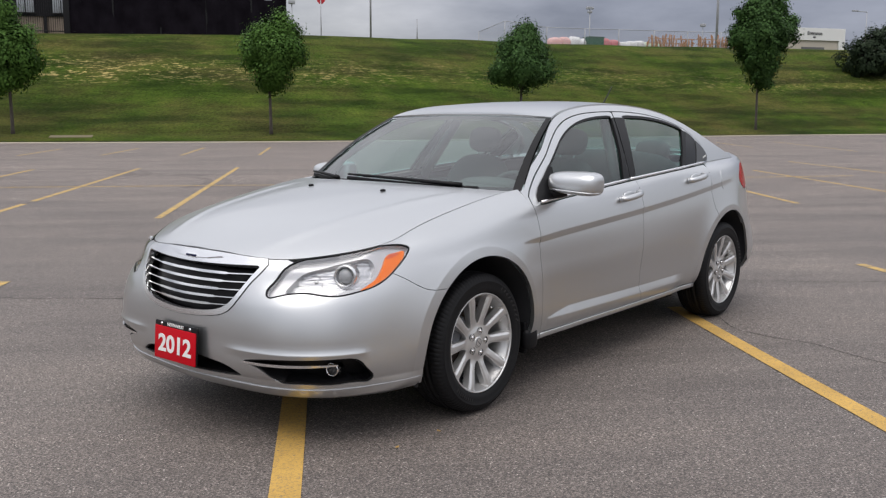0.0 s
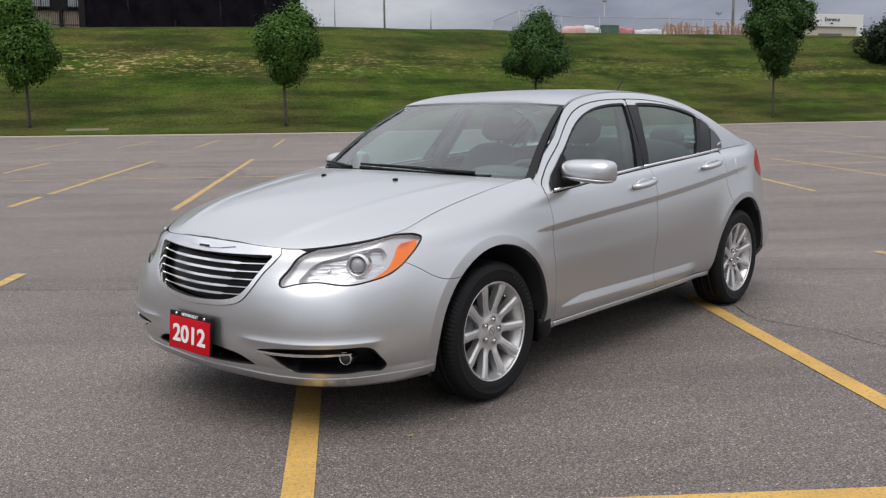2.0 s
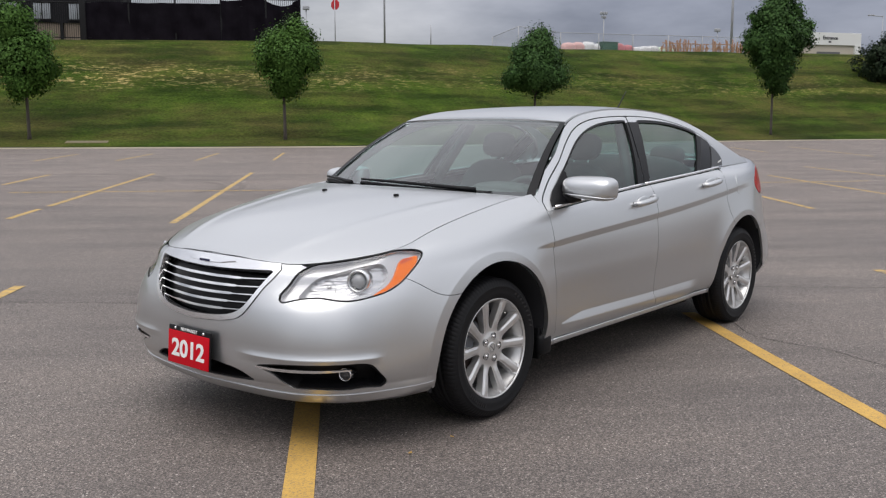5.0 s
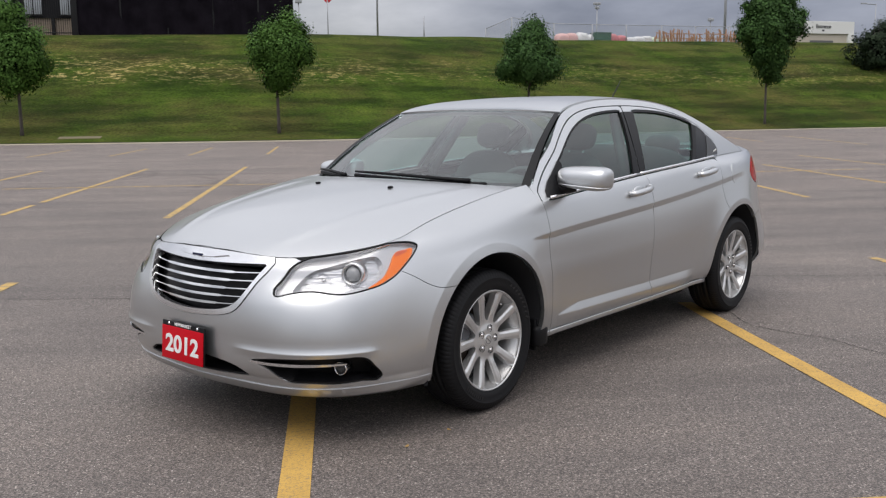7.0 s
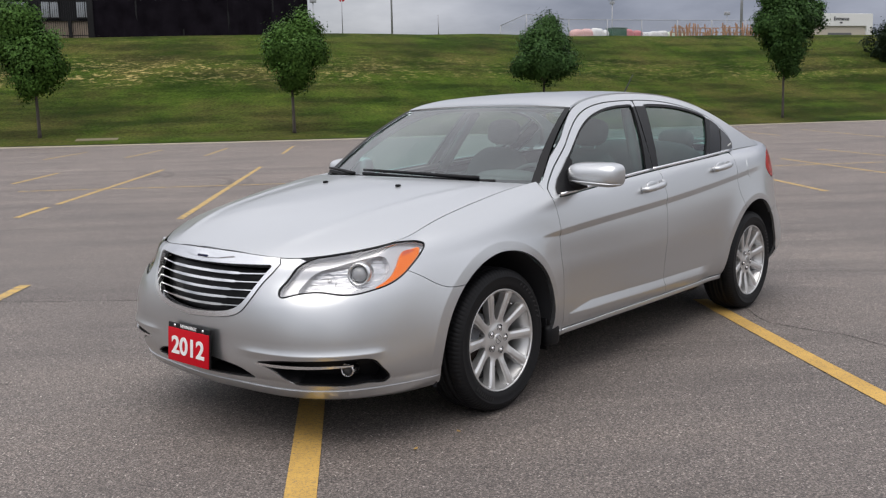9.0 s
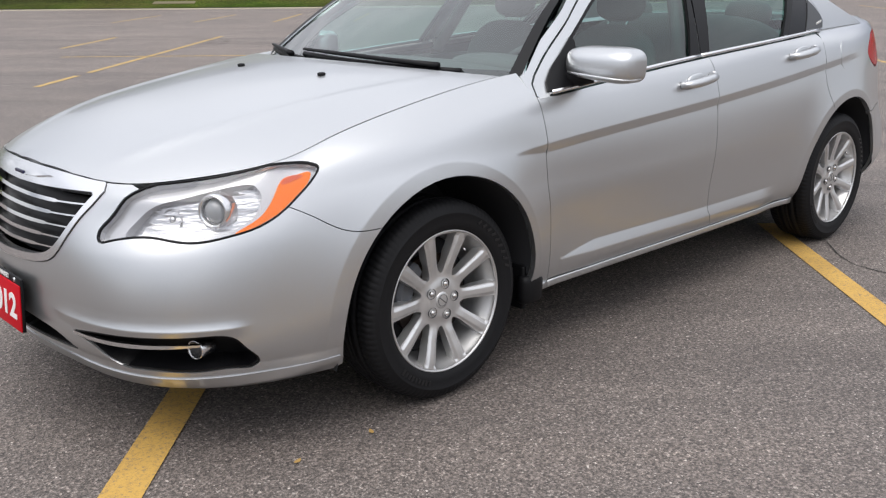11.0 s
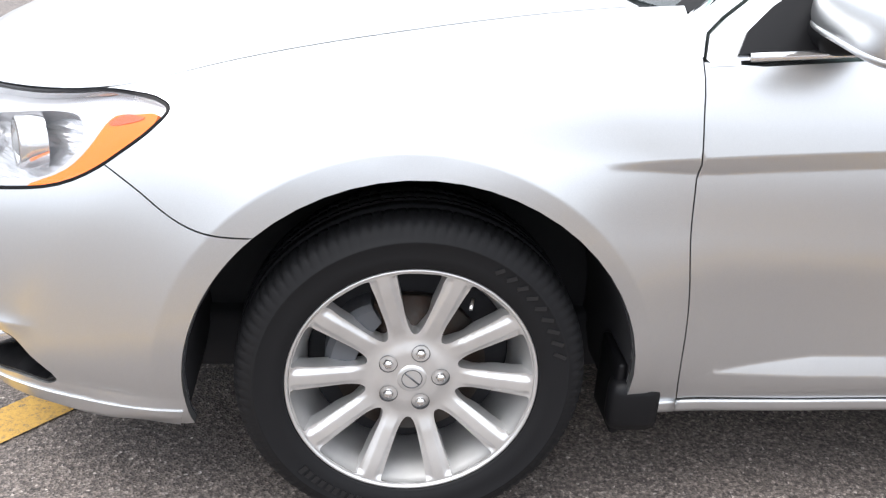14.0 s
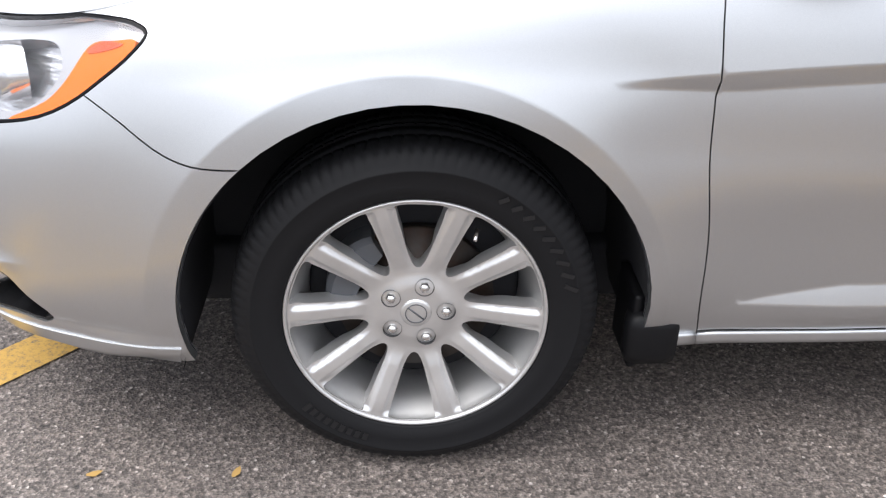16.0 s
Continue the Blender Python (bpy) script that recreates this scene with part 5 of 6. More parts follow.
    # slanted moulded fins on the upper sidewall
    for k in range(9):
        a = 14 + 5.6 * k
        bm = bmesh.new()
        bmesh.ops.create_cube(bm, size=1.0, matrix=pose(0, 0, 0, 0, -a, 0) @ Matrix.Translation((0.2795, -0.1128, 0)) @ pose(0, 0, 0, 0, 38, 0) @ Matrix.Diagonal((0.026 - 0.001 * k, 0.003, 0.008, 1)))
        part("sidewall_fin", bm, TYRE_MARK, w, smooth=False)
    return w


wheel = make_wheel(pose(FRONT, -0.785, HUB, -1.4, 0, 0))
copy_thing(wheel, pose(REAR, -0.785, HUB, 0, 20, 0))
copy_thing(wheel, pose(FRONT, 0.785, HUB, 0, 11, 180))
copy_thing(wheel, pose(REAR, 0.785, HUB, 0, 31, 180))

# mud flaps behind the front wheels
for sgn in (-1, 1):
    bm = bmesh.new()
    box(bm, -0.975, sgn * 0.78 - 0.075, 0.198, -0.955, sgn * 0.78 + 0.06, 0.36, 0.008)
    box(bm, -0.988, sgn * 0.850 - 0.030, 0.216, -0.884, sgn * 0.850 + 0.030, 0.328, 0.027)
    part("mud_flap", bm, BLACK, car, "black plastic mud flap")

# ---- mirrors, handles, wipers and small fittings ----
def blob(sx, sy, sz, power=2.6, n=36, flat=None):
    """A rounded box."""
    bm = bmesh.new()
    bmesh.ops.create_uvsphere(bm, u_segments=n, v_segments=n // 2, radius=1.0)
    for v in bm.verts:
        c = [math.copysign(abs(t) ** (2.0 / power), t) for t in v.co]
        v.co = (c[0] * sx, c[1] * sy, c[2] * sz)
        if flat:
            flat(v)
    return bm


def mirror_shell():
    """The mirror's cap: a rounded box, domed in front, nearly flat behind; y runs to the door."""
    bm = blob(0.096, 0.146, 0.059, 3.9, 64)
    for v in bm.verts:
        if v.co.x > 0:
            v.co.x *= 0.45
        f = v.co.z / 0.059
        if f > 0:
            v.co.x *= 1 - 0.25 * f * f
        v.co.z *= 1 - 0.7 * v.co.y
    return bm


def mirror_lip():
    """The rounded ledge that runs round the front of the cap, low down."""
    k = (1 - (0.66 ** 3.7)) ** (1 / 3.7)
    pts = []
    for a in np.linspace(math.pi * 0.5, math.pi * 1.5, 25):
        c, s_ = math.cos(a), math.sin(a)
        e = 2 / 3.7
        y = math.copysign(abs(s_) ** e, s_) * 0.146 * k
        pts.append((-abs(c) ** e * 0.096 * k - 0.001, y, -0.66 * 0.059 * (1 - 0.7 * y)))
    return tube(bmesh.new(), pts, 0.0055, 10)


for sgn, door in ((1, left_door), (-1, right_door)):
    m = pose(-0.648, -0.944, 1.055, 2, 0, 1)
    m = m if sgn > 0 else flip_y(pose(-0.585, -0.905, 1.042, 2, 0, -10))
    cap = part("mirror", mirror_shell(), SILVER, door, "silver door mirror", m=m)
    part("mirror_lip", mirror_lip(), SILVER, cap, "raised silver lip of the mirror")
    bm = blob(0.004, 0.10, 0.036, 3.5, 24)
    part("mirror_glass", bm, CHROME, cap, "mirror glass", m=pose(0.046, 0, 0.004))
    bm = tube(bmesh.new(), [(-0.705, -0.800 * sgn, 0.995), (-0.685, -0.84 * sgn, 1.000), (-0.66, -0.885 * sgn, 1.012)], [0.040, 0.032, 0.030], 14)
    part("mirror_stalk", bm, BLACK, door, "black mirror stalk")
for (x, z), door, sgn in (((0.035, 0.938), left_door, 1), ((0.925, 0.998), left_rear_door, 1), ((0.035, 0.938), right_door, -1), ((0.925, 0.998), right_rear_door, -1)):
    (u, v), = body_at([x], [z])
    p = body(np.array(u), np.array(v))
    bm = bmesh.new()
    pts = [(-0.115, 0.0, -0.004), (-0.10, -0.030, -0.002), (-0.03, -0.040, 0.0), (0.05, -0.038, 0.002), (0.088, -0.030, 0.004), (0.098, 0.0, 0.006)]
    tube(bm, pts, [0.016, 0.017, 0.018, 0.018, 0.017, 0.016], 14)
    for q in bm.verts:
        q.co.y = q.co.y * 1.0
    m = pose(x, -sgn * p[1], z, 0, -4, 0) if sgn > 0 else flip_y(pose(x, -p[1], z, 0, -4, 0))
    handle = part("door_handle", bm, SILVER, door, "silver pull door handle", m=m)
    cup = blob(0.060, 0.010, 0.030, 2.4, 24)
    part("handle_cup", cup, SILVER, handle, m=pose(-0.01, -0.001, 0))
    part("key_cover", lathe([(0, -0.010), (0.014, -0.008), (0.016, 0.004)], 20), SILVER, handle, m=pose(0.128, -0.002, 0.006))

for y in (-0.26, 0.27):
    z = float(hood(np.array(-1.385), np.array(y))[2])
    bm = blob(0.015, 0.012, 0.007, 2.6, 16)
    part("washer_nozzle", bm, BLACK, bonnet, "black washer nozzle", m=pose(-1.385, y, z + 0.004))


def on_screen(a, t, lift):
    p, q, r = screen(a, t), screen(a + 0.01, t), screen(a, t + 0.01)
    n = np.cross(q - p, r - p)
    n /= np.linalg.norm(n)
    n = n if n[0] < 0 else -n
    return Vector(p + n * lift)


for a0, t0, a1, t1 in ((-0.62, 0.012, 0.42, 0.058), (0.50, 0.012, 0.95, 0.05)):
    pts = [on_screen(a0 + (a1 - a0) * k / 8, t0 + (t1 - t0) * k / 8, 0.030 + 0.008 * math.sin(math.pi * k / 8)) for k in range(9)]
    arm = part("wiper", tube(bmesh.new(), pts, [0.013, 0.011, 0.010, 0.009, 0.009, 0.008, 0.008, 0.007, 0.006], 8), BLACK, car, "black windscreen wiper resting on the glass")
    pts = [on_screen(a0 - 0.10 + (a1 - a0 + 0.12) * k / 10, t0 * 0 + 0.015 + (t1 - 0.02) * k / 10, 0.006) for k in range(11)]
    part("wiper_blade", tube(bmesh.new(), pts, 0.012, 8), BLACK, arm)
cx = [(-1.15 + 0.135 * (y / 0.75) ** 2, y) for y in np.linspace(-0.77, 0.77, 24)]
bm = bmesh.new()
rows = [[bm.verts.new((x - 0.05, y, 0.992)), bm.verts.new((x + 0.06, y, 1.005)), bm.verts.new((x + 0.13, y, 1.028))] for x, y in cx]
for p, q in zip(rows, rows[1:]):
    bm.faces.new((p[0], p[1], q[1], q[0])), bm.faces.new((p[1], p[2], q[2], q[1]))
part("cowl", bm, BLACK, car, "black plastic cowl below the windscreen")
bm = tube(bmesh.new(), [(0.95, -0.14, 1.435), (0.965, -0.14, 1.455), (1.10, -0.14, 1.60)], [0.018, 0.006, 0.0025], 8)
part("roof_aerial", bm, BLACK, car, "short black roof aerial")
fuel = side_xz("1.31,0.915 1.30,0.955 1.33,1.02 1.40,1.025 1.425,0.985 1.415,0.925 1.37,0.905")
plate("fuel_flap", [LEFT(sheet(body, curve(fuel, 3, True), (), 0.02, 0.0, 0.004, lift=0.0012))], SILVER, car, "round-cornered silver fuel flap")
# three small marks on the corner cover
for k in range(3):
    bm = blob(0.008, 0.002, 0.010, 2.2, 12)
    p = house(np.array(1.205 + 0.024 * k), np.array(1.118 + 0.004 * k))
    part("corner_mark", bm, WHITE, left_rear_door, m=pose(p[0], -p[1] - 0.008, p[2], 20, 15, 0))

# ---- inside the car ----
CLOTH = material("grey_seat_cloth", (0.11, 0.115, 0.115), 0.9)
bump(CLOTH, noise_node(CLOTH, 400.0, 2.0).outputs["Fac"], 0.3, 0.002)
DASH = material("dark_grey_dashboard", (0.1, 0.1, 0.1), 0.6)
LINING = material("pale_headlining", (0.42, 0.41, 0.38), 0.95)


def make_seat(m):
    s = part("seat", blob(0.27, 0.26, 0.10, 3.2, 28), CLOTH, car, "grey cloth front seat", m=m)
    bm = blob(0.085, 0.255, 0.34, 3.0, 32)
    part("backrest", bm, CLOTH, s, m=pose(0.27, 0, 0.36, 0, 17, 0))
    part("headrest", blob(0.05, 0.125, 0.085, 2.8, 24), CLOTH, s, m=pose(0.395, 0, 0.785, 0, 12, 0))
    for y in (-0.05, 0.05):
        part("headrest_post", tube(bmesh.new(), [(0.365, y, 0.66), (0.39, y, 0.74)], 0.007, 8), CHROME, s)
    return s


seat = make_seat(pose(-0.18, -0.35, 0.45))
copy_thing(seat, pose(-0.12, 0.35, 0.45))
bench = part("rear_seat", blob(0.26, 0.64, 0.11, 3.6, 32), CLOTH, car, "grey cloth rear bench", m=pose(0.88, 0, 0.52))
part("backrest", blob(0.085, 0.64, 0.32, 3.6, 32), CLOTH, bench, m=pose(0.30, 0, 0.32, 0, 20, 0))
for y in (-0.37, 0.37):
    part("headrest", blob(0.05, 0.13, 0.075, 2.8, 20), CLOTH, bench, m=pose(0.42, y, 0.63, 0, 10, 0))
bm = blob(0.24, 0.72, 0.13, 3.4, 36)
dash = part("dashboard", bm, DASH, car, "dark grey dashboard", m=pose(-0.78, 0, 0.90))
part("instrument_hood", blob(0.10, 0.20, 0.06, 2.8, 24), DASH, dash, m=pose(0.14, -0.37, 0.10))
ring = bmesh.new()
pts = [(0, 0.185 * math.cos(2 * math.pi * k / 32), 0.185 * math.sin(2 * math.pi * k / 32)) for k in range(33)]
tube(ring, pts, 0.016, 10, False)
for a in (20, 160, 270):
    tube(ring, [(0.01, 0, 0), (0, 0.18 * math.cos(radians(a)), 0.18 * math.sin(radians(a)))], [0.03, 0.014], 8)
part("steering_wheel", ring, DASH, car, "dark steering wheel", m=pose(-0.46, -0.37, 0.90, 0, 24, 0))
plate("headlining", [sheet(roof, [(x, y * 0.97) for x, y in roof_line], (), 0.08, 0.0, 0.0, lift=-0.035, outward=(0, 0, 1))], LINING, car, "pale roof lining")
bm = bmesh.new()
box(bm, -0.95, -0.82, 0.30, 1.5, 0.82, 0.33)
box(bm, 1.30, -0.66, 0.33, 1.36, 0.66, 1.02)
box(bm, 1.30, -0.70, 1.02, 1.80, 0.70, 1.05)
part("cabin_floor", bm, DASH, car, "dark cabin floor and parcel shelf", smooth=False)
for sgn in (-1, 1):
    bm = bmesh.new()
    box(bm, -0.88, sgn * 0.79 - 0.02, 0.33, 1.25, sgn * 0.79 + 0.02, 0.955, 0.012)
    part("door_lining", bm, DASH, car, "dark door lining")
    for x in (0.10,):
        part("pillar_lining", tube(bmesh.new(), [(x, sgn * 0.755, 0.98), (x + 0.16, sgn * 0.575, 1.37)], 0.032, 10), DASH, car)


# ---- trees on the bank ----
BARK = material("grey_brown_bark", (0.09, 0.075, 0.06), 0.9)
paint(BARK, "Base Color", ramp_node(BARK, noise_node(BARK, 12.0, 5.0, 0.6, (1, 1, 0.2)).outputs["Fac"], [(0.3, (0.035, 0.03, 0.025)), (0.7, (0.085, 0.07, 0.06))]).outputs["Color"])


def make_leaf(name, dark, mid_, light):
    m = material(name, mid_, 0.7, Specular_IOR_Level=0.2)
    g = m.node_tree.nodes.new("ShaderNodeNewGeometry")
    r = ramp_node(m, g.outputs["Random Per Island"], [(0.0, dark), (0.55, mid_), (1.0, light)])
    paint(m, "Base Color", r.outputs["Color"])
    return m


LEAF = make_leaf("green_leaf", (0.036, 0.084, 0.013), (0.052, 0.117, 0.018), (0.076, 0.160, 0.027))
LEAF_DARK = make_leaf("dark_green_leaf", (0.024, 0.058, 0.014), (0.038, 0.089, 0.02), (0.058, 0.125, 0.03))
NEEDLE = make_leaf("conifer_needle", (0.012, 0.022, 0.010), (0.022, 0.038, 0.018), (0.04, 0.06, 0.03))


PER = 100  # leaves on a twig


def leaves(rng, lobes, count, size, clump=0.5):
    """A crown of small bent leaves, thick near the surface of its lobes and in clumps; lobes: x, y, z, rx, ry, rz."""
    w = np.array([l[3] * l[4] * l[5] for l in lobes]) ** 0.7
    L = np.array(lobes)[rng.choice(len(lobes), count // PER, p=w / w.sum())]
    unit = lambda v: v / np.linalg.norm(v, axis=-1, keepdims=True)  # noqa: E731
    r = rng.uniform(0.25, 1.0, (len(L), 1)) ** 0.45 * rng.uniform(0.72, 1.26, (len(L), 1))
    centre = (np.array(lobes)[:, :3] * w[:, None]).sum(0) / w.sum()
    hubs = L[:, :3] + L[:, 3:] * unit(rng.normal(size=(len(L), 3))) * r
    face = np.repeat(unit((hubs - L[:, :3]) / L[:, 3:]), PER, 0)
    p = np.repeat(hubs, PER, 0)
    jitter = rng.normal(size=p.shape)
    p = p + jitter * clump * 0.42
    n = unit(rng.normal(size=p.shape) * 0.3 + face * 0.7 + jitter * 0.5 + np.array([0, 0, 0.55]))
    t = unit(np.cross(n, rng.normal(size=p.shape)))
    s = size * rng.uniform(0.6, 1.25, (len(p), 1))
    q = np.cross(n, t) * s * 0.42
    V = np.stack([p - t * s * 0.5, p + q - n * s * 0.1, p + t * s * 0.55, p - q - n * s * 0.1], 1).reshape(-1, 3)
    k = np.arange(len(p))[:, None] * 4
    F = np.concatenate([k + np.array([[0, 2, 1]]), k + np.array([[0, 3, 2]])]).tolist()
    mesh = bpy.data.meshes.new("crown")
    mesh.from_pydata(V.tolist(), [], F)
    # shaded as a mass: each leaf leans to the way its twig faces
    twig = np.repeat(unit(rng.normal(size=hubs.shape)), PER, 0)
    N = unit(0.75 * face + 0.5 * unit(p - centre) + 0.22 * n + 0.10 * jitter + 0.60 * twig)
    mesh.polygons.foreach_set("use_smooth", [True] * len(mesh.polygons))
    mesh.normals_split_custom_set_from_vertices(np.repeat(N, 4, 0).tolist())
    return mesh


def make_tree(place, lobes, trunk_top, label, leaf, seed, count=9000, size=0.17, lean=0.0):
    rng = np.random.default_rng(seed)
    tree = thing("tree", label, "tree", Matrix.Translation(place), "young trees along the bank")
    bm = bmesh.new()
    top_z = max(l[2] for l in lobes)
    pts = [(0, 0, -0.15), (0.01, 0, 0.3), (lean * 0.4, 0.02, trunk_top), (lean * 0.8, -0.03, (trunk_top + top_z) / 2), (lean, 0.02, top_z)]
    tube(bm, pts, [0.12, 0.085, 0.07, 0.05, 0.015], 10)
    part("trunk", bm, BARK, tree, "slim grey-brown trunk")
    for k in range(9):
        l = lobes[k % len(lobes)]
        z0 = trunk_top + (top_z - trunk_top) * rng.uniform(0.0, 0.6)
        a = rng.uniform(0, 6.28)
        end = (l[0] + l[3] * 0.75 * math.cos(a), l[1] + l[4] * 0.75 * math.sin(a), max(z0 + 0.4, l[2] + l[5] * rng.uniform(-0.2, 0.5)))
        bm = tube(bmesh.new(), [(lean * 0.5, 0, z0), ((end[0] + lean * 0.5) * 0.5, end[1] * 0.5, (z0 + end[2]) / 2 + 0.1), end], [0.04, 0.025, 0.008], 6)
        part("limb", bm, BARK, tree)
    mesh = leaves(rng, lobes, count, size)
    mesh.materials.append(leaf)
    crown = new("crown", mesh)
    crown.parent = tree
    crown["label"] = "leafy crown with an uneven outline"
    return tree


R2 = np.array([0.79, -0.61])  # the bank's run, to spread lobes across the view


def lobe(s, z, w, h, d=None):
    return (R2[0] * s, R2[1] * s, z, w, d or w, h)


make_tree((17.5, 42.9, 0.38), [lobe(-0.75, 5.75, 1.3, 1.1), lobe(-1.1, 4.7, 1.0, 0.9), lobe(0.1, 3.75, 1.35, 1.15), lobe(0.3, 4.5, 1.0, 0.9), lobe(-0.1, 3.0, 1.1, 0.8)], 2.1, "young maple with a full green crown on the grass bank", LEAF, 3, 36000, 0.135)
make_tree((27.1, 34.6, 0.35), [lobe(0.3, 4.1, 1.3, 1.05), lobe(0.9, 5.35, 0.6, 0.85), lobe(-0.2, 5.05, 0.75, 0.7), lobe(1.15, 4.3, 0.65, 0.75), lobe(-0.6, 4.2, 0.75, 0.7), lobe(0.1, 3.2, 0.85, 0.7), lobe(0.1, 2.8, 0.5, 0.5)], 2.3, "young maple with a rounded green crown on the grass bank", LEAF, 5, 36000, 0.135)
make_tree((40.5, 28.1, 0.33), [lobe(0.0, 3.6, 1.6, 0.9), lobe(0.0, 4.5, 1.35, 0.9), lobe(0.1, 5.2, 1.0, 0.75), lobe(0.25, 5.85, 0.55, 0.5), lobe(-1.15, 3.5, 0.7, 0.6), lobe(1.3, 3.6, 0.65, 0.65), lobe(-0.7, 4.9, 0.6, 0.55), lobe(0.8, 4.8, 0.6, 0.5)], 2.3, "young maple with a broad dark green crown on the grass bank", LEAF_DARK, 7, 36000, 0.135)
make_tree((59.9, 21.6, 0.35), [lobe(0.0, 6.3, 1.7, 1.6), lobe(0.0, 8.2, 1.3, 1.6), lobe(0.3, 9.9, 0.8, 1.2), lobe(1.6, 6.6, 0.9, 0.8), lobe(-1.3, 6.5, 1.0, 1.1), lobe(0.1, 4.8, 1.35, 1.2), lobe(0.15, 3.6, 0.85, 0.8), lobe(2.2, 7.6, 0.5, 0.45), lobe(-1.4, 8.2, 0.5, 0.6), lobe(1.3, 8.6, 0.6, 0.7)], 2.4, "tall young maple with a dark green crown on the grass bank", LEAF_DARK, 9, 46000, 0.17)

pine = make_tree((84.6, 21.6, 4.75), [lobe(0.0, 1.6, 2.0, 1.9), lobe(0.6, 3.0, 1.5, 1.6), lobe(2.2, 2.0, 2.2, 2.0), lobe(-0.7, 2.6, 0.9, 1.1), lobe(2.6, 3.6, 1.3, 1.4)], 0.6, "dense dark green conifer low on the bank", NEEDLE, 11, 16000, 0.2)

# ---- along the crest ----
DARK_METAL = material("dark_painted_steel", (0.009, 0.009, 0.010), 0.6, Specular_IOR_Level=0.2)
SCREEN = material("black_fence_fabric", (0.012, 0.011, 0.015), 0.95, Specular_IOR_Level=0.05)
paint(SCREEN, "Base Color", ramp_node(SCREEN, noise_node(SCREEN, 0.9, 5.0).outputs["Fac"], [(0.35, (0.005, 0.004, 0.006)), (0.7, (0.012, 0.010, 0.014))]).outputs["Color"])
GALV = material("galvanised_steel", (0.36, 0.37, 0.39), 0.5, 0.2)


def crest_z(x, y):
    d = base - np.array([x, y])
    k = int(np.argmin((d**2).sum(1)))
    return float(bank_height(float(-d[k] @ out[k]), S[k]))


fence = thing("screened_fence", "tall dark metal fence hung with black fabric", "fence")
f0, f1 = np.array([20.5, 69.4]), np.array([43.3, 51.9])
length = float(np.linalg.norm(f1 - f0))
fd = (f1 - f0) / length
fz = 7.05


def fence_at(s, z=0.0):
    p = f0 + fd * s
    return (p[0], p[1], fz + z)


fence_turn = math.degrees(math.atan2(fd[1], fd[0]))
for s in (0.0, 3.2, 6.4, 9.7, 13.0, 16.3, 19.6, 22.9, 26.2, length):
    bm = bmesh.new()
    box(bm, -0.06, -0.06, -0.4, 0.06, 0.06, 3.45, 0.01)
    part("fence_post", bm, DARK_METAL, fence, m=pose(*fence_at(s), 0, 0, fence_turn))
bm = bmesh.new()
box(bm, -0.22, -0.22, -0.4, 0.22, 0.22, 3.5, 0.02)
part("gate_post", bm, DARK_METAL, fence, "thick dark gate post", m=pose(*fence_at(13.1), 0, 0, fence_turn))
for z in (0.25, 2.75, 3.3):
    bm = tube(bmesh.new(), [fence_at(0, z), fence_at(length, z)], 0.035, 6)
    part("fence_rail", bm, DARK_METAL, fence)
picket = bpy.data.meshes.new("picket")
bm = box(bmesh.new(), -0.014, -0.014, 0.1, 0.014, 0.014, 3.42)
bm.to_mesh(picket)
bm.free()
picket.materials.append(DARK_METAL)
for k in range(int(length / 0.15)):
    o = new("picket", picket)
    o.parent = fence
    o.matrix_basis = pose(*fence_at(0.15 * k), 0, 0, fence_turn)
# fabric hung on the rails, its upper edge sagging between ties
fab_in = -0.06
for a, b, sag, hung in ((13.3, 22.86, 0.12, 2.92), (22.9, length, 0.30, 3.22)):
    bm = bmesh.new()
    n = 60
    nrm = np.array([-fd[1], fd[0]])
    nrm = -nrm if nrm @ along > 0 else nrm
    rows = []
    for i in range(n + 1):
        s = a + (b - a) * i / n
        f = i / n
        topz = hung + 0.08 * math.sin(9 * f + a) - sag * math.sin(math.pi * min(1, max(0, (f - 0.55) / 0.45))) + (0.15 if f > 0.9 and sag > 0.2 else 0) - (0.25 * (1 - f) ** 4 if sag < 0.2 else 0)
        row = []
        for k in range(7):
            p = f0 + fd * s + nrm * (0.07 + 0.04 * math.sin(3.1 * s + k) + 0.02 * math.sin(11 * s))
            row.append(bm.verts.new((p[0], p[1], fz + 0.05 + (topz - 0.05) * k / 6)))
        rows.append(row)
    for p, q in zip(rows, rows[1:]):
        for k in range(6):
            bm.faces.new((p[k], q[k], q[k + 1], p[k + 1]))
    part("fabric", bm, SCREEN, fence, "black wind fabric sagging on the fence")

# pale footpath in front of the fence
PATH_MAT = material("pale_path_concrete", (0.34, 0.31, 0.27), 0.95)
bm = bmesh.new()
nrm = np.array([fd[1], -fd[0]])
nrm = -nrm if nrm @ along > 0 else nrm
rows = [[bm.verts.new((*(f0 + fd * s + nrm * w), crest_z(*(f0 + fd * s + nrm * w)) + 0.06)) for w in (0.15, 1.3)] for s in np.linspace(0, 22, 30)]
for p, q in zip(rows, rows[1:]):
    bm.faces.new((p[0], q[0], q[1], p[1]))
tagged(part("footpath", bm, PATH_MAT, smooth=False), "pale concrete footpath along the fence", "footpath", kind="structure")

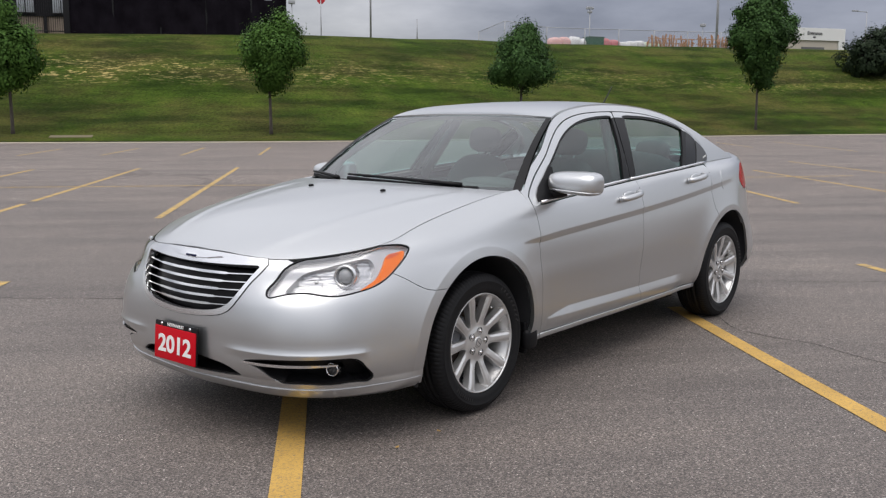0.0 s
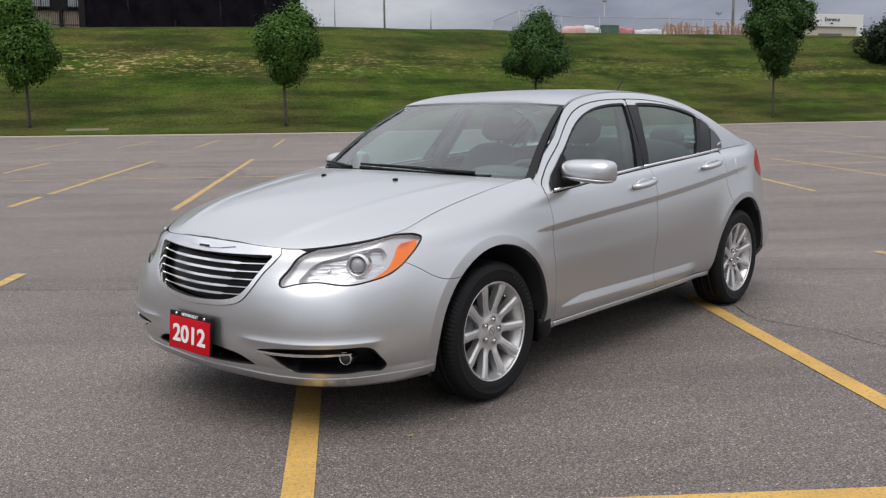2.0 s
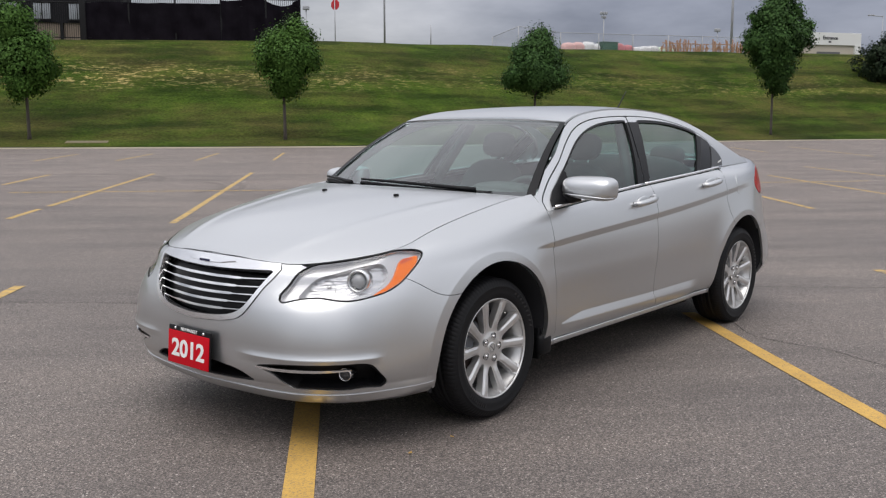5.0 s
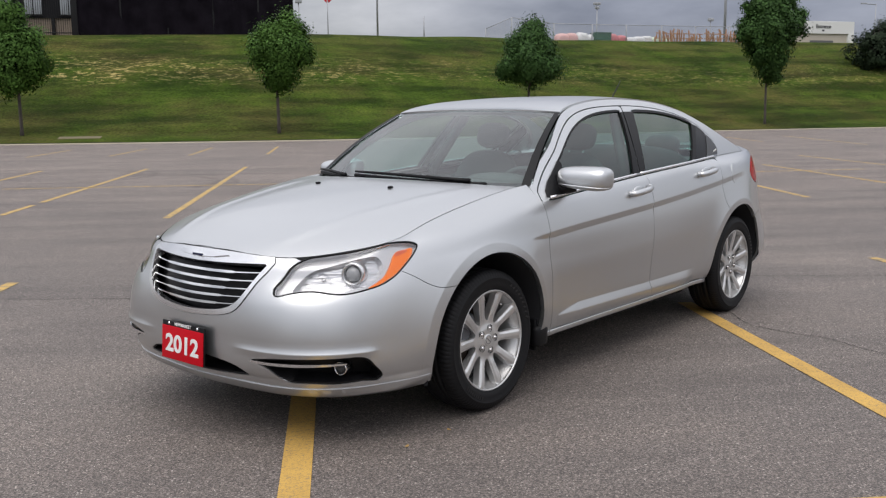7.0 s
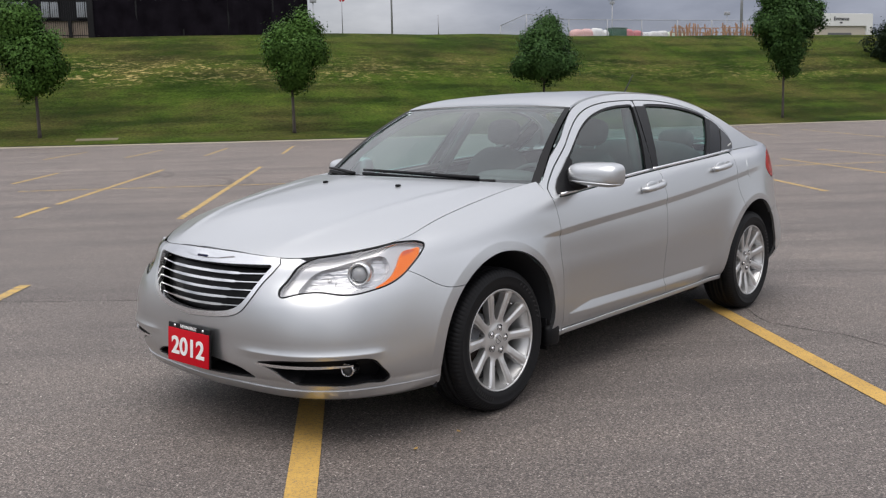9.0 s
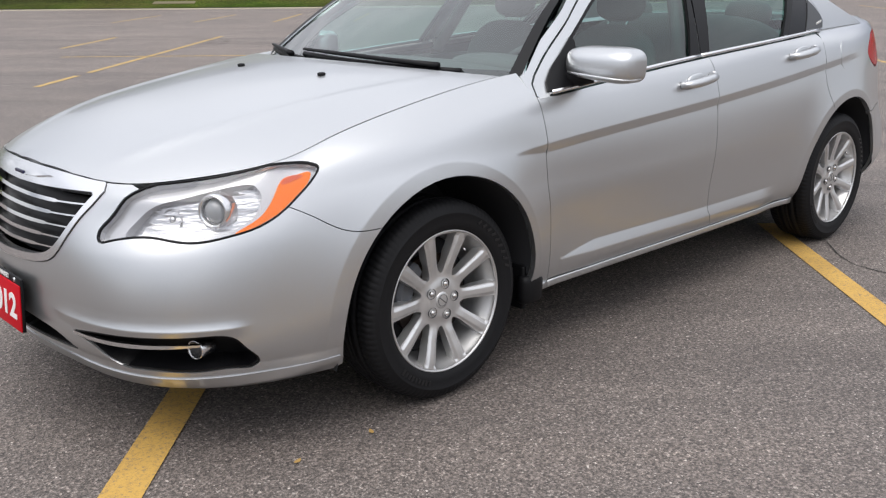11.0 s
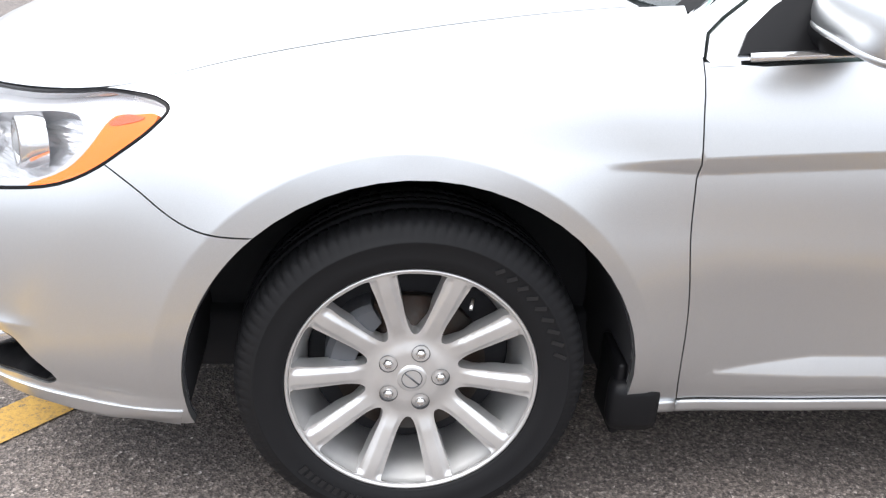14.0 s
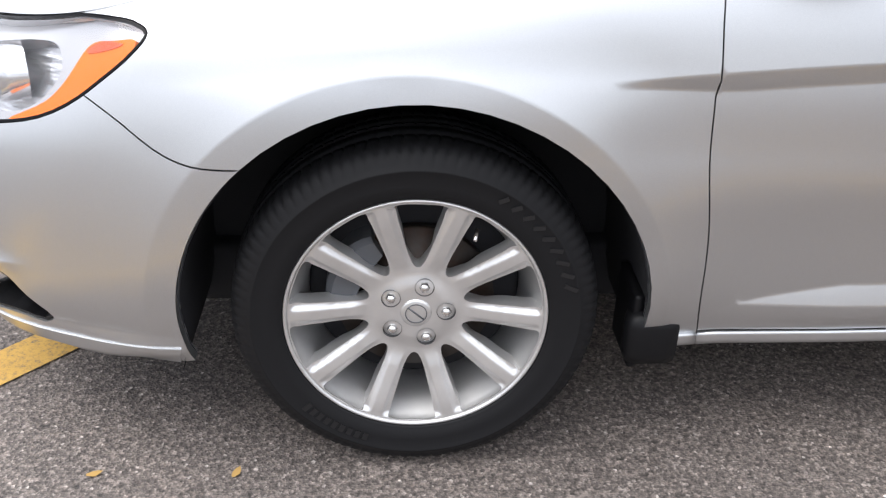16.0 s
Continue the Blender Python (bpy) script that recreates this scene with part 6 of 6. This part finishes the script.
# house behind the fence
SIDING = material("pale_siding", (0.16, 0.15, 0.145), 0.8)
BRICK_TAN = material("tan_wall", (0.24, 0.19, 0.15), 0.9)
PANE = material("pale_window_pane", (0.26, 0.28, 0.30), 0.1)
h0 = f0 + fd * 2.0 + np.array([-fd[1], fd[0]]) * (6.0 if np.array([-fd[1], fd[0]]) @ along > 0 else -6.0)
house_m = pose(h0[0], h0[1], 7.0, 0, 0, fence_turn)
home = thing("house", "dark two-storey house with tan lower wall behind the fence", "house", house_m)
bm = box(bmesh.new(), -6.0, 0, 0, 13.0, 7, 1.9)
part("lower_wall", bm, BRICK_TAN, home, "tan lower wall", smooth=False)
bm = box(bmesh.new(), -6.1, -0.15, 1.9, 13.1, 7.1, 6.0)
part("upper_wall", bm, material("dark_cladding", (0.014, 0.014, 0.016), 0.8, Specular_IOR_Level=0.1), home, "dark upper wall", smooth=False)
bm = box(bmesh.new(), -6.6, -0.6, 6.0, 13.6, 7.6, 6.35)
part("roof", bm, DARK_METAL, home, smooth=False)
for x in (-4.0, -1.2, 1.6, 4.2, 6.6, 9.2, 11.4):
    bm = box(bmesh.new(), x, -0.30, 2.15, x + 1.25, -0.15, 3.35, 0.02)
    w = part("window", bm, PANE, home, "pale window")
    bm = bmesh.new()
    box(bm, x - 0.08, -0.33, 2.07, x + 1.33, -0.16, 2.15), box(bm, x - 0.08, -0.33, 3.35, x + 1.33, -0.16, 3.43), box(bm, x + 0.6, -0.34, 2.15, x + 0.66, -0.30, 3.35)
    part("window_frame", bm, DARK_METAL, w, smooth=False)
for x in (0.5, 3.4, 6.0, 8.5):
    bm = box(bmesh.new(), x, -0.35, 0, x + 0.25, -0.05, 1.9)
    part("porch_post", bm, DARK_METAL, home, smooth=False)

# stop sign, seen nearly edge on
RED = material("red_sign_paint", (0.5, 0.02, 0.03), 0.5)
stop = thing("stop_sign", "red octagonal stop sign on a thin post", "road sign", pose(47.3, 52.3, 7.1, 0, 0, 100))
part("post", tube(bmesh.new(), [(0, 0, -0.3), (0, 0, 3.7)], 0.04, 8), GALV, stop)
bm = bmesh.new()
ring = [[bm.verts.new((0.42 * math.cos(radians(22.5 + 45 * k)), y, 3.35 + 0.42 * math.sin(radians(22.5 + 45 * k)))) for k in range(8)] for y in (-0.075, -0.045)]
bm.faces.new(ring[0]), bm.faces.new(ring[1][::-1])
for k in range(8):
    bm.faces.new((ring[0][k], ring[1][k], ring[1][(k + 1) % 8], ring[0][(k + 1) % 8]))
bmesh.ops.recalc_face_normals(bm, faces=bm.faces)
face = part("sign_face", bm, RED, stop, "red octagonal face", smooth=False)
writing("STOP", 0.26, WHITE, stop, pose(0, -0.077, 3.35, 90, 0, 0), 0.001, 0.004, "sign_word", "white word STOP")


def lamp_post(x, y, height, label, head="box", name="street_lamp", r=0.07):
    z = crest_z(x, y)
    t = thing(name, label, "lamp post", pose(x, y, z - 0.2, 0, 0, -40))
    part("pole", tube(bmesh.new(), [(0, 0, 0), (0, 0, height)], [r, r * 0.7], 8), GALV, t)
    if head == "box":
        bm = box(bmesh.new(), -0.28, -0.18, height - 0.1, 0.28, 0.18, height + 0.22, 0.03)
        part("lamp_head", bm, GALV, t, "grey lamp head")
    if head == "flood":
        for k in range(3):
            for j in (0, 1):
                w_ = 0.30 - 0.12 * j
                bm = box(bmesh.new(), (k - 1.5) * w_ * 1.15, -0.15, height - 0.1 - 0.5 * j, (k - 1.5) * w_ * 1.15 + w_, 0.15, height + 0.25 - 0.5 * j, 0.04)
                part("floodlight", bm, GALV, t, "floodlight head")
    if head == "arm":
        part("arm", tube(bmesh.new(), [(0, 0, height - 0.1), (-1.6, 0, height)], 0.06, 8), GALV, t)
        bm = box(bmesh.new(), -2.2, -0.15, height - 0.05, -1.4, 0.15, height + 0.12, 0.03)
        part("lamp_head", bm, GALV, t, "grey lamp head")
    return t


lamp_post(50.0, 58.8, 3.75, "short grey lamp post with a box head", "box")
lamp_post(53.9, 53.2, 9.0, "tall thin grey steel pole", "", "steel_pole", 0.09)
lamp_post(94.6, 39.9, 12.0, "tall grey steel pole", "", "steel_pole", 0.16)
lamp_post(105.5, 62.5, 7.6, "far floodlight mast with small heads", "flood", "floodlight_mast", 0.09)
lamp_post(130.6, 34.5, 7.3, "far white lamp post with an arm", "arm")
lamp_post(53.07, 47.2, 1.85, "short grey wooden post", "", "wooden_post", 0.05)
lamp_post(93.4, 41.0, 3.4, "short lamp post behind the stacked timber", "box", "street_lamp", 0.05)

# chain-link fence
link = thing("chain_link_fence", "grey chain-link fence along the crest", "fence")
c = [np.array(p) for p in ((63.35, 48.8), (64.3, 46.6), (68.6, 44.95), (72.4, 43.2), (75.8, 41.5), (79.3, 39.6), (82.7, 37.7), (86.0, 35.7), (89.5, 33.6))]
tops = [1.3, 2.2, 1.8, 1.8, 1.8, 1.8, 1.8, 1.8, 1.8]
for p, h in zip(c, tops):
    part("fence_post", tube(bmesh.new(), [(p[0], p[1], crest_z(*p) - 0.3), (p[0], p[1], crest_z(*p) + h)], 0.05, 8), GALV, link)
for (p, h), (q, g) in zip(zip(c, tops), zip(c[1:], tops[1:])):
    a, b = (p[0], p[1], crest_z(*p) + h), (q[0], q[1], crest_z(*q) + g)
    part("fence_rail", tube(bmesh.new(), [a, b], 0.028, 6), GALV, link)
    bm, n = bmesh.new(), 14
    for k in range(-6, n):
        for way in (0, 1):
            lo, hi = max(0, k) / n, min(n, k + 6) / n
            s0, s1 = (lo - k / n) * n / 6, (hi - k / n) * n / 6
            if way:
                s0, s1 = 1 - s0, 1 - s1
            pa = [p[i] + (q[i] - p[i]) * lo for i in (0, 1)]
            pb = [p[i] + (q[i] - p[i]) * hi for i in (0, 1)]
            za, zb = crest_z(*pa), crest_z(*pb)
            tube(bm, [(*pa, za + s0 * (h + (g - h) * lo)), (*pb, zb + s1 * (h + (g - h) * hi))], 0.007, 4, False)
    part("wire_mesh", bm, GALV, link)

# wrapped goods, a green bin and stacked timber behind the fence
WRAP = {"white": material("white_plastic_wrap", (0.6, 0.6, 0.6), 0.5), "pink": material("pink_plastic_wrap", (0.6, 0.36, 0.34), 0.5), "red": material("faded_red_wrap", (0.45, 0.14, 0.15), 0.5), "pale green": material("pale_green_wrap", (0.5, 0.58, 0.45), 0.5)}
GREEN_BIN = material("green_painted_steel", (0.02, 0.09, 0.05), 0.5)
TIMBER = make_leaf("stacked_timber", (0.28, 0.13, 0.06), (0.4, 0.21, 0.11), (0.52, 0.34, 0.2))
rng = np.random.default_rng(21)
w0, w1 = np.array([74.1, 47.9]), np.array([84.5, 42.4])
wd = (w1 - w0) / np.linalg.norm(w1 - w0)
pile_turn = math.degrees(math.atan2(wd[1], wd[0]))
for s, w, h, col in ((0.2, 0.75, 1.75, "pink"), (1.3, 0.65, 1.85, "pink"), (2.4, 0.7, 1.95, "white"), (3.2, 0.5, 1.7, "white"), (6.0, 0.6, 1.8, "red"), (7.0, 0.6, 1.65, "red"), (7.9, 0.7, 1.4, "white"), (9.0, 0.7, 1.5, "white"), (10.0, 0.6, 1.6, "white"), (11.0, 0.7, 1.45, "pale green"), (12.1, 0.8, 1.4, "pale green")):
    p = w0 + wd * s
    h *= 0.7
    bm = blob(w, 0.6, h * 0.55, 3.0, 20)
    for v in bm.verts:
        v.co += Vector(noise.noise_vector(v.co * 2.3 + Vector((s, 0, 0)))) * 0.09
    ob = part("wrapped_pallet", bm, WRAP[col], m=pose(p[0], p[1], crest_z(*p) + h * 0.5, 0, 0, pile_turn))
    tagged(ob, f"{col} plastic-wrapped pallet of goods on the ground", "pallet", "wrapped pallets behind the fence")
p = w0 + wd * 4.7
bm = box(bmesh.new(), -0.85, -0.6, 0, 0.85, 0.6, 1.35, 0.05)
box(bm, -0.9, -0.65, 1.35, 0.9, 0.65, 1.45, 0.03)
tagged(part("waste_bin", bm, GREEN_BIN, m=pose(p[0], p[1], crest_z(*p), 0, 0, pile_turn)), "dark green metal waste bin on the ground", "bin")
t0, t1 = np.array([81.9, 41.5]), np.array([92.4, 35.4])
td = (t1 - t0) / np.linalg.norm(t1 - t0)
for k in range(13):
    p = t0 + td * (k * 0.95 + 0.3)
    stack = thing("timber_stack", "untidy stack of reddish-brown timber racks", "timber stack", pose(p[0], p[1], crest_z(*p), 0, 0, math.degrees(math.atan2(td[1], td[0]))), "stacked timber behind the fence")
    for j in range(7):
        bm = bmesh.new()
        a = rng.uniform(-14, 14)
        hgt = rng.uniform(0.8, 1.9)
        box(bm, -0.05, -0.05, 0, 0.05, 0.05, hgt, 0.008)
        part("board", bm, TIMBER, stack, smooth=False, m=pose(rng.uniform(-0.45, 0.45), rng.uniform(-0.4, 0.4), 0, rng.uniform(-8, 8), a, 0))
    for j in range(3):
        bm = box(bmesh.new(), -0.5, -0.06, 0, 0.5, 0.06, 0.09, 0.008)
        part("board", bm, TIMBER, stack, smooth=False, m=pose(0, rng.uniform(-0.3, 0.3), 0.35 + 0.45 * j, 0, rng.uniform(-5, 5), rng.uniform(-6, 6)))

# white building with its entrance sign
WHITE_WALL = material("white_render_wall", (0.72, 0.72, 0.7), 0.8)
CREAM = material("cream_panel_wall", (0.5, 0.45, 0.38), 0.8)
b0, b1 = np.array([131.0, 46.2]), np.array([139.9, 40.2])
bd = (b1 - b0) / np.linalg.norm(b1 - b0)
blen = float(np.linalg.norm(b1 - b0))
bz = 7.6
shop = thing("shop_building", "low white building with a dark entrance door", "building", pose(b0[0], b0[1], bz, 0, 0, math.degrees(math.atan2(bd[1], bd[0]))))
part("wall", box(bmesh.new(), 0, 0, 0, blen, 9, 4.55), CREAM, shop, "cream lower wall", smooth=False)
part("fascia", box(bmesh.new(), -0.15, -0.25, 4.5, blen + 0.15, 9.2, 6.25, 0.03), WHITE_WALL, shop, "white upper fascia", smooth=False)
part("pillar", box(bmesh.new(), blen - 0.9, -0.3, 0, blen + 0.15, 0.4, 4.5, 0.02), WHITE_WALL, shop, smooth=False)
door_ = part("entrance_door", box(bmesh.new(), 3.6, -0.06, 0.2, 7.5, 0.05, 3.55), material("grey_roller_door", (0.11, 0.11, 0.115), 0.5), shop, "dark grey roller door", smooth=False)
for k in range(6):
    part("door_slat", box(bmesh.new(), 3.65, -0.10, 0.5 + 0.5 * k, 7.45, -0.05, 0.9 + 0.5 * k, 0.01), bpy.data.materials["grey_roller_door"], door_, smooth=False)
writing("Entrance", 0.5, material("dark_sign_letters", (0.03, 0.03, 0.04), 0.5), shop, pose(5.6, -0.28, 5.5, 90, 0, 0), 0.02, 0.01, "sign_word", "dark word Entrance")
bm = box(bmesh.new(), 5.35, -0.30, 4.85, 5.75, -0.26, 5.05)
part("sign_arrow", bm, bpy.data.materials["dark_sign_letters"], shop, smooth=False)


# ---- cracks and litter on the asphalt ----
CRACK = material("dark_crack_filler", (0.035, 0.033, 0.03), 0.95)


def crack(points, width, seed):
    rng = np.random.default_rng(seed)
    p = np.array(curve(points, 14))
    p = p + np.cumsum(rng.normal(size=p.shape) * 0.010, 0) * np.linspace(0, 1, len(p))[:, None] * np.linspace(1, 0, len(p))[:, None] * 4
    d = np.gradient(p, axis=0)
    d /= np.linalg.norm(d, axis=1)[:, None]
    bm = bmesh.new()
    rows = []
    for q, t in zip(p, d):
        w = width * rng.uniform(0.25, 1.0) / 2
        rows.append([bm.verts.new((q[0] - t[1] * w, q[1] + t[0] * w, 0.0032)), bm.verts.new((q[0] + t[1] * w, q[1] - t[0] * w, 0.0032))])
    for a, b in zip(rows, rows[1:]):
        bm.faces.new((a[0], a[1], b[1], b[0]))
    return tagged(part("asphalt_crack", bm, CRACK, smooth=False), "thin dark crack in the asphalt", "crack", "cracks in the asphalt", "structure")


crack([(1.35, -0.9), (1.04, -1.24), (1.0, -1.57), (0.87, -1.9), (0.75, -2.4)], 0.010, 1)
crack([(2.6, -0.1), (2.94, -0.58), (3.39, -1.17), (4.0, -2.0)], 0.012, 2)
crack([(-2.2, 4.4), (-1.67, 3.75), (-1.11, 3.07), (-0.5, 2.4)], 0.012, 3)
crack([(-3.6, 2.6), (-2.9, 2.0), (-2.6, 1.4)], 0.008, 4)
SCUFF = material("rubber_scuff", (0.05, 0.045, 0.042), 0.85)
rub = ramp_node(SCUFF, noise_node(SCUFF, 3.0, 6.0, 0.75).outputs["Fac"], [(0.38, (0.0, 0.0, 0.0)), (0.68, (0.30, 0.30, 0.30))])
paint(SCUFF, "Alpha", rub.outputs["Color"])
for cx_, cy_, r, a0, a1, w in ((5.4, 17.6, 2.5, -120, 60, 0.17), (5.4, 17.6, 2.85, -110, 50, 0.15), (4.6, 14.6, 3.1, -70, 55, 0.17), (4.6, 14.6, 3.5, -60, 40, 0.15)):
    bm = bmesh.new()
    rows = []
    for a in np.radians(np.linspace(a0, a1, 40)):
        rows.append([bm.verts.new((cx_ + q * math.cos(a), cy_ + q * math.sin(a), 0.0026)) for q in (r - w / 2, r + w / 2)])
    for p, q in zip(rows, rows[1:]):
        bm.faces.new((p[0], p[1], q[1], q[0]))
    tagged(part("tyre_mark", bm, SCUFF, smooth=False), "faint dark curved tyre mark on the asphalt", "tyre mark", "tyre marks on the asphalt", "structure")
slab = box(bmesh.new(), -1.0, -0.3, -0.06, 1.0, 0.3, 0.02, 0.02)
tagged(part("concrete_slab", slab, material("dirty_concrete", (0.16, 0.135, 0.08), 0.95), m=pose(19.1, 40.2, crest_z(19.1, 40.2) + 0.01, 8, 0, -38)), "pale concrete cover slab set in the grass", "slab")
DRY_LEAF = material("dry_yellow_leaf", (0.42, 0.26, 0.08), 0.8)
for x, y, a in ((-1.992, -0.905, 20), (-1.722, -0.91, 70)):
    bm = bmesh.new()
    ring = [bm.verts.new((0.011 * math.cos(t) * (1 + 0.5 * math.cos(2 * t)), 0.008 * math.sin(t), 0.001 + 0.003 * abs(math.cos(t)))) for t in np.linspace(0, 2 * math.pi, 10)[:-1]]
    bm.faces.new(ring)
    bmesh.ops.recalc_face_normals(bm, faces=bm.faces)
    tagged(part("fallen_leaf", bm, DRY_LEAF, m=pose(x, y, 0.003, 0, 0, a)), "small dry yellow leaf lying on asphalt", "leaf", "fallen leaves")
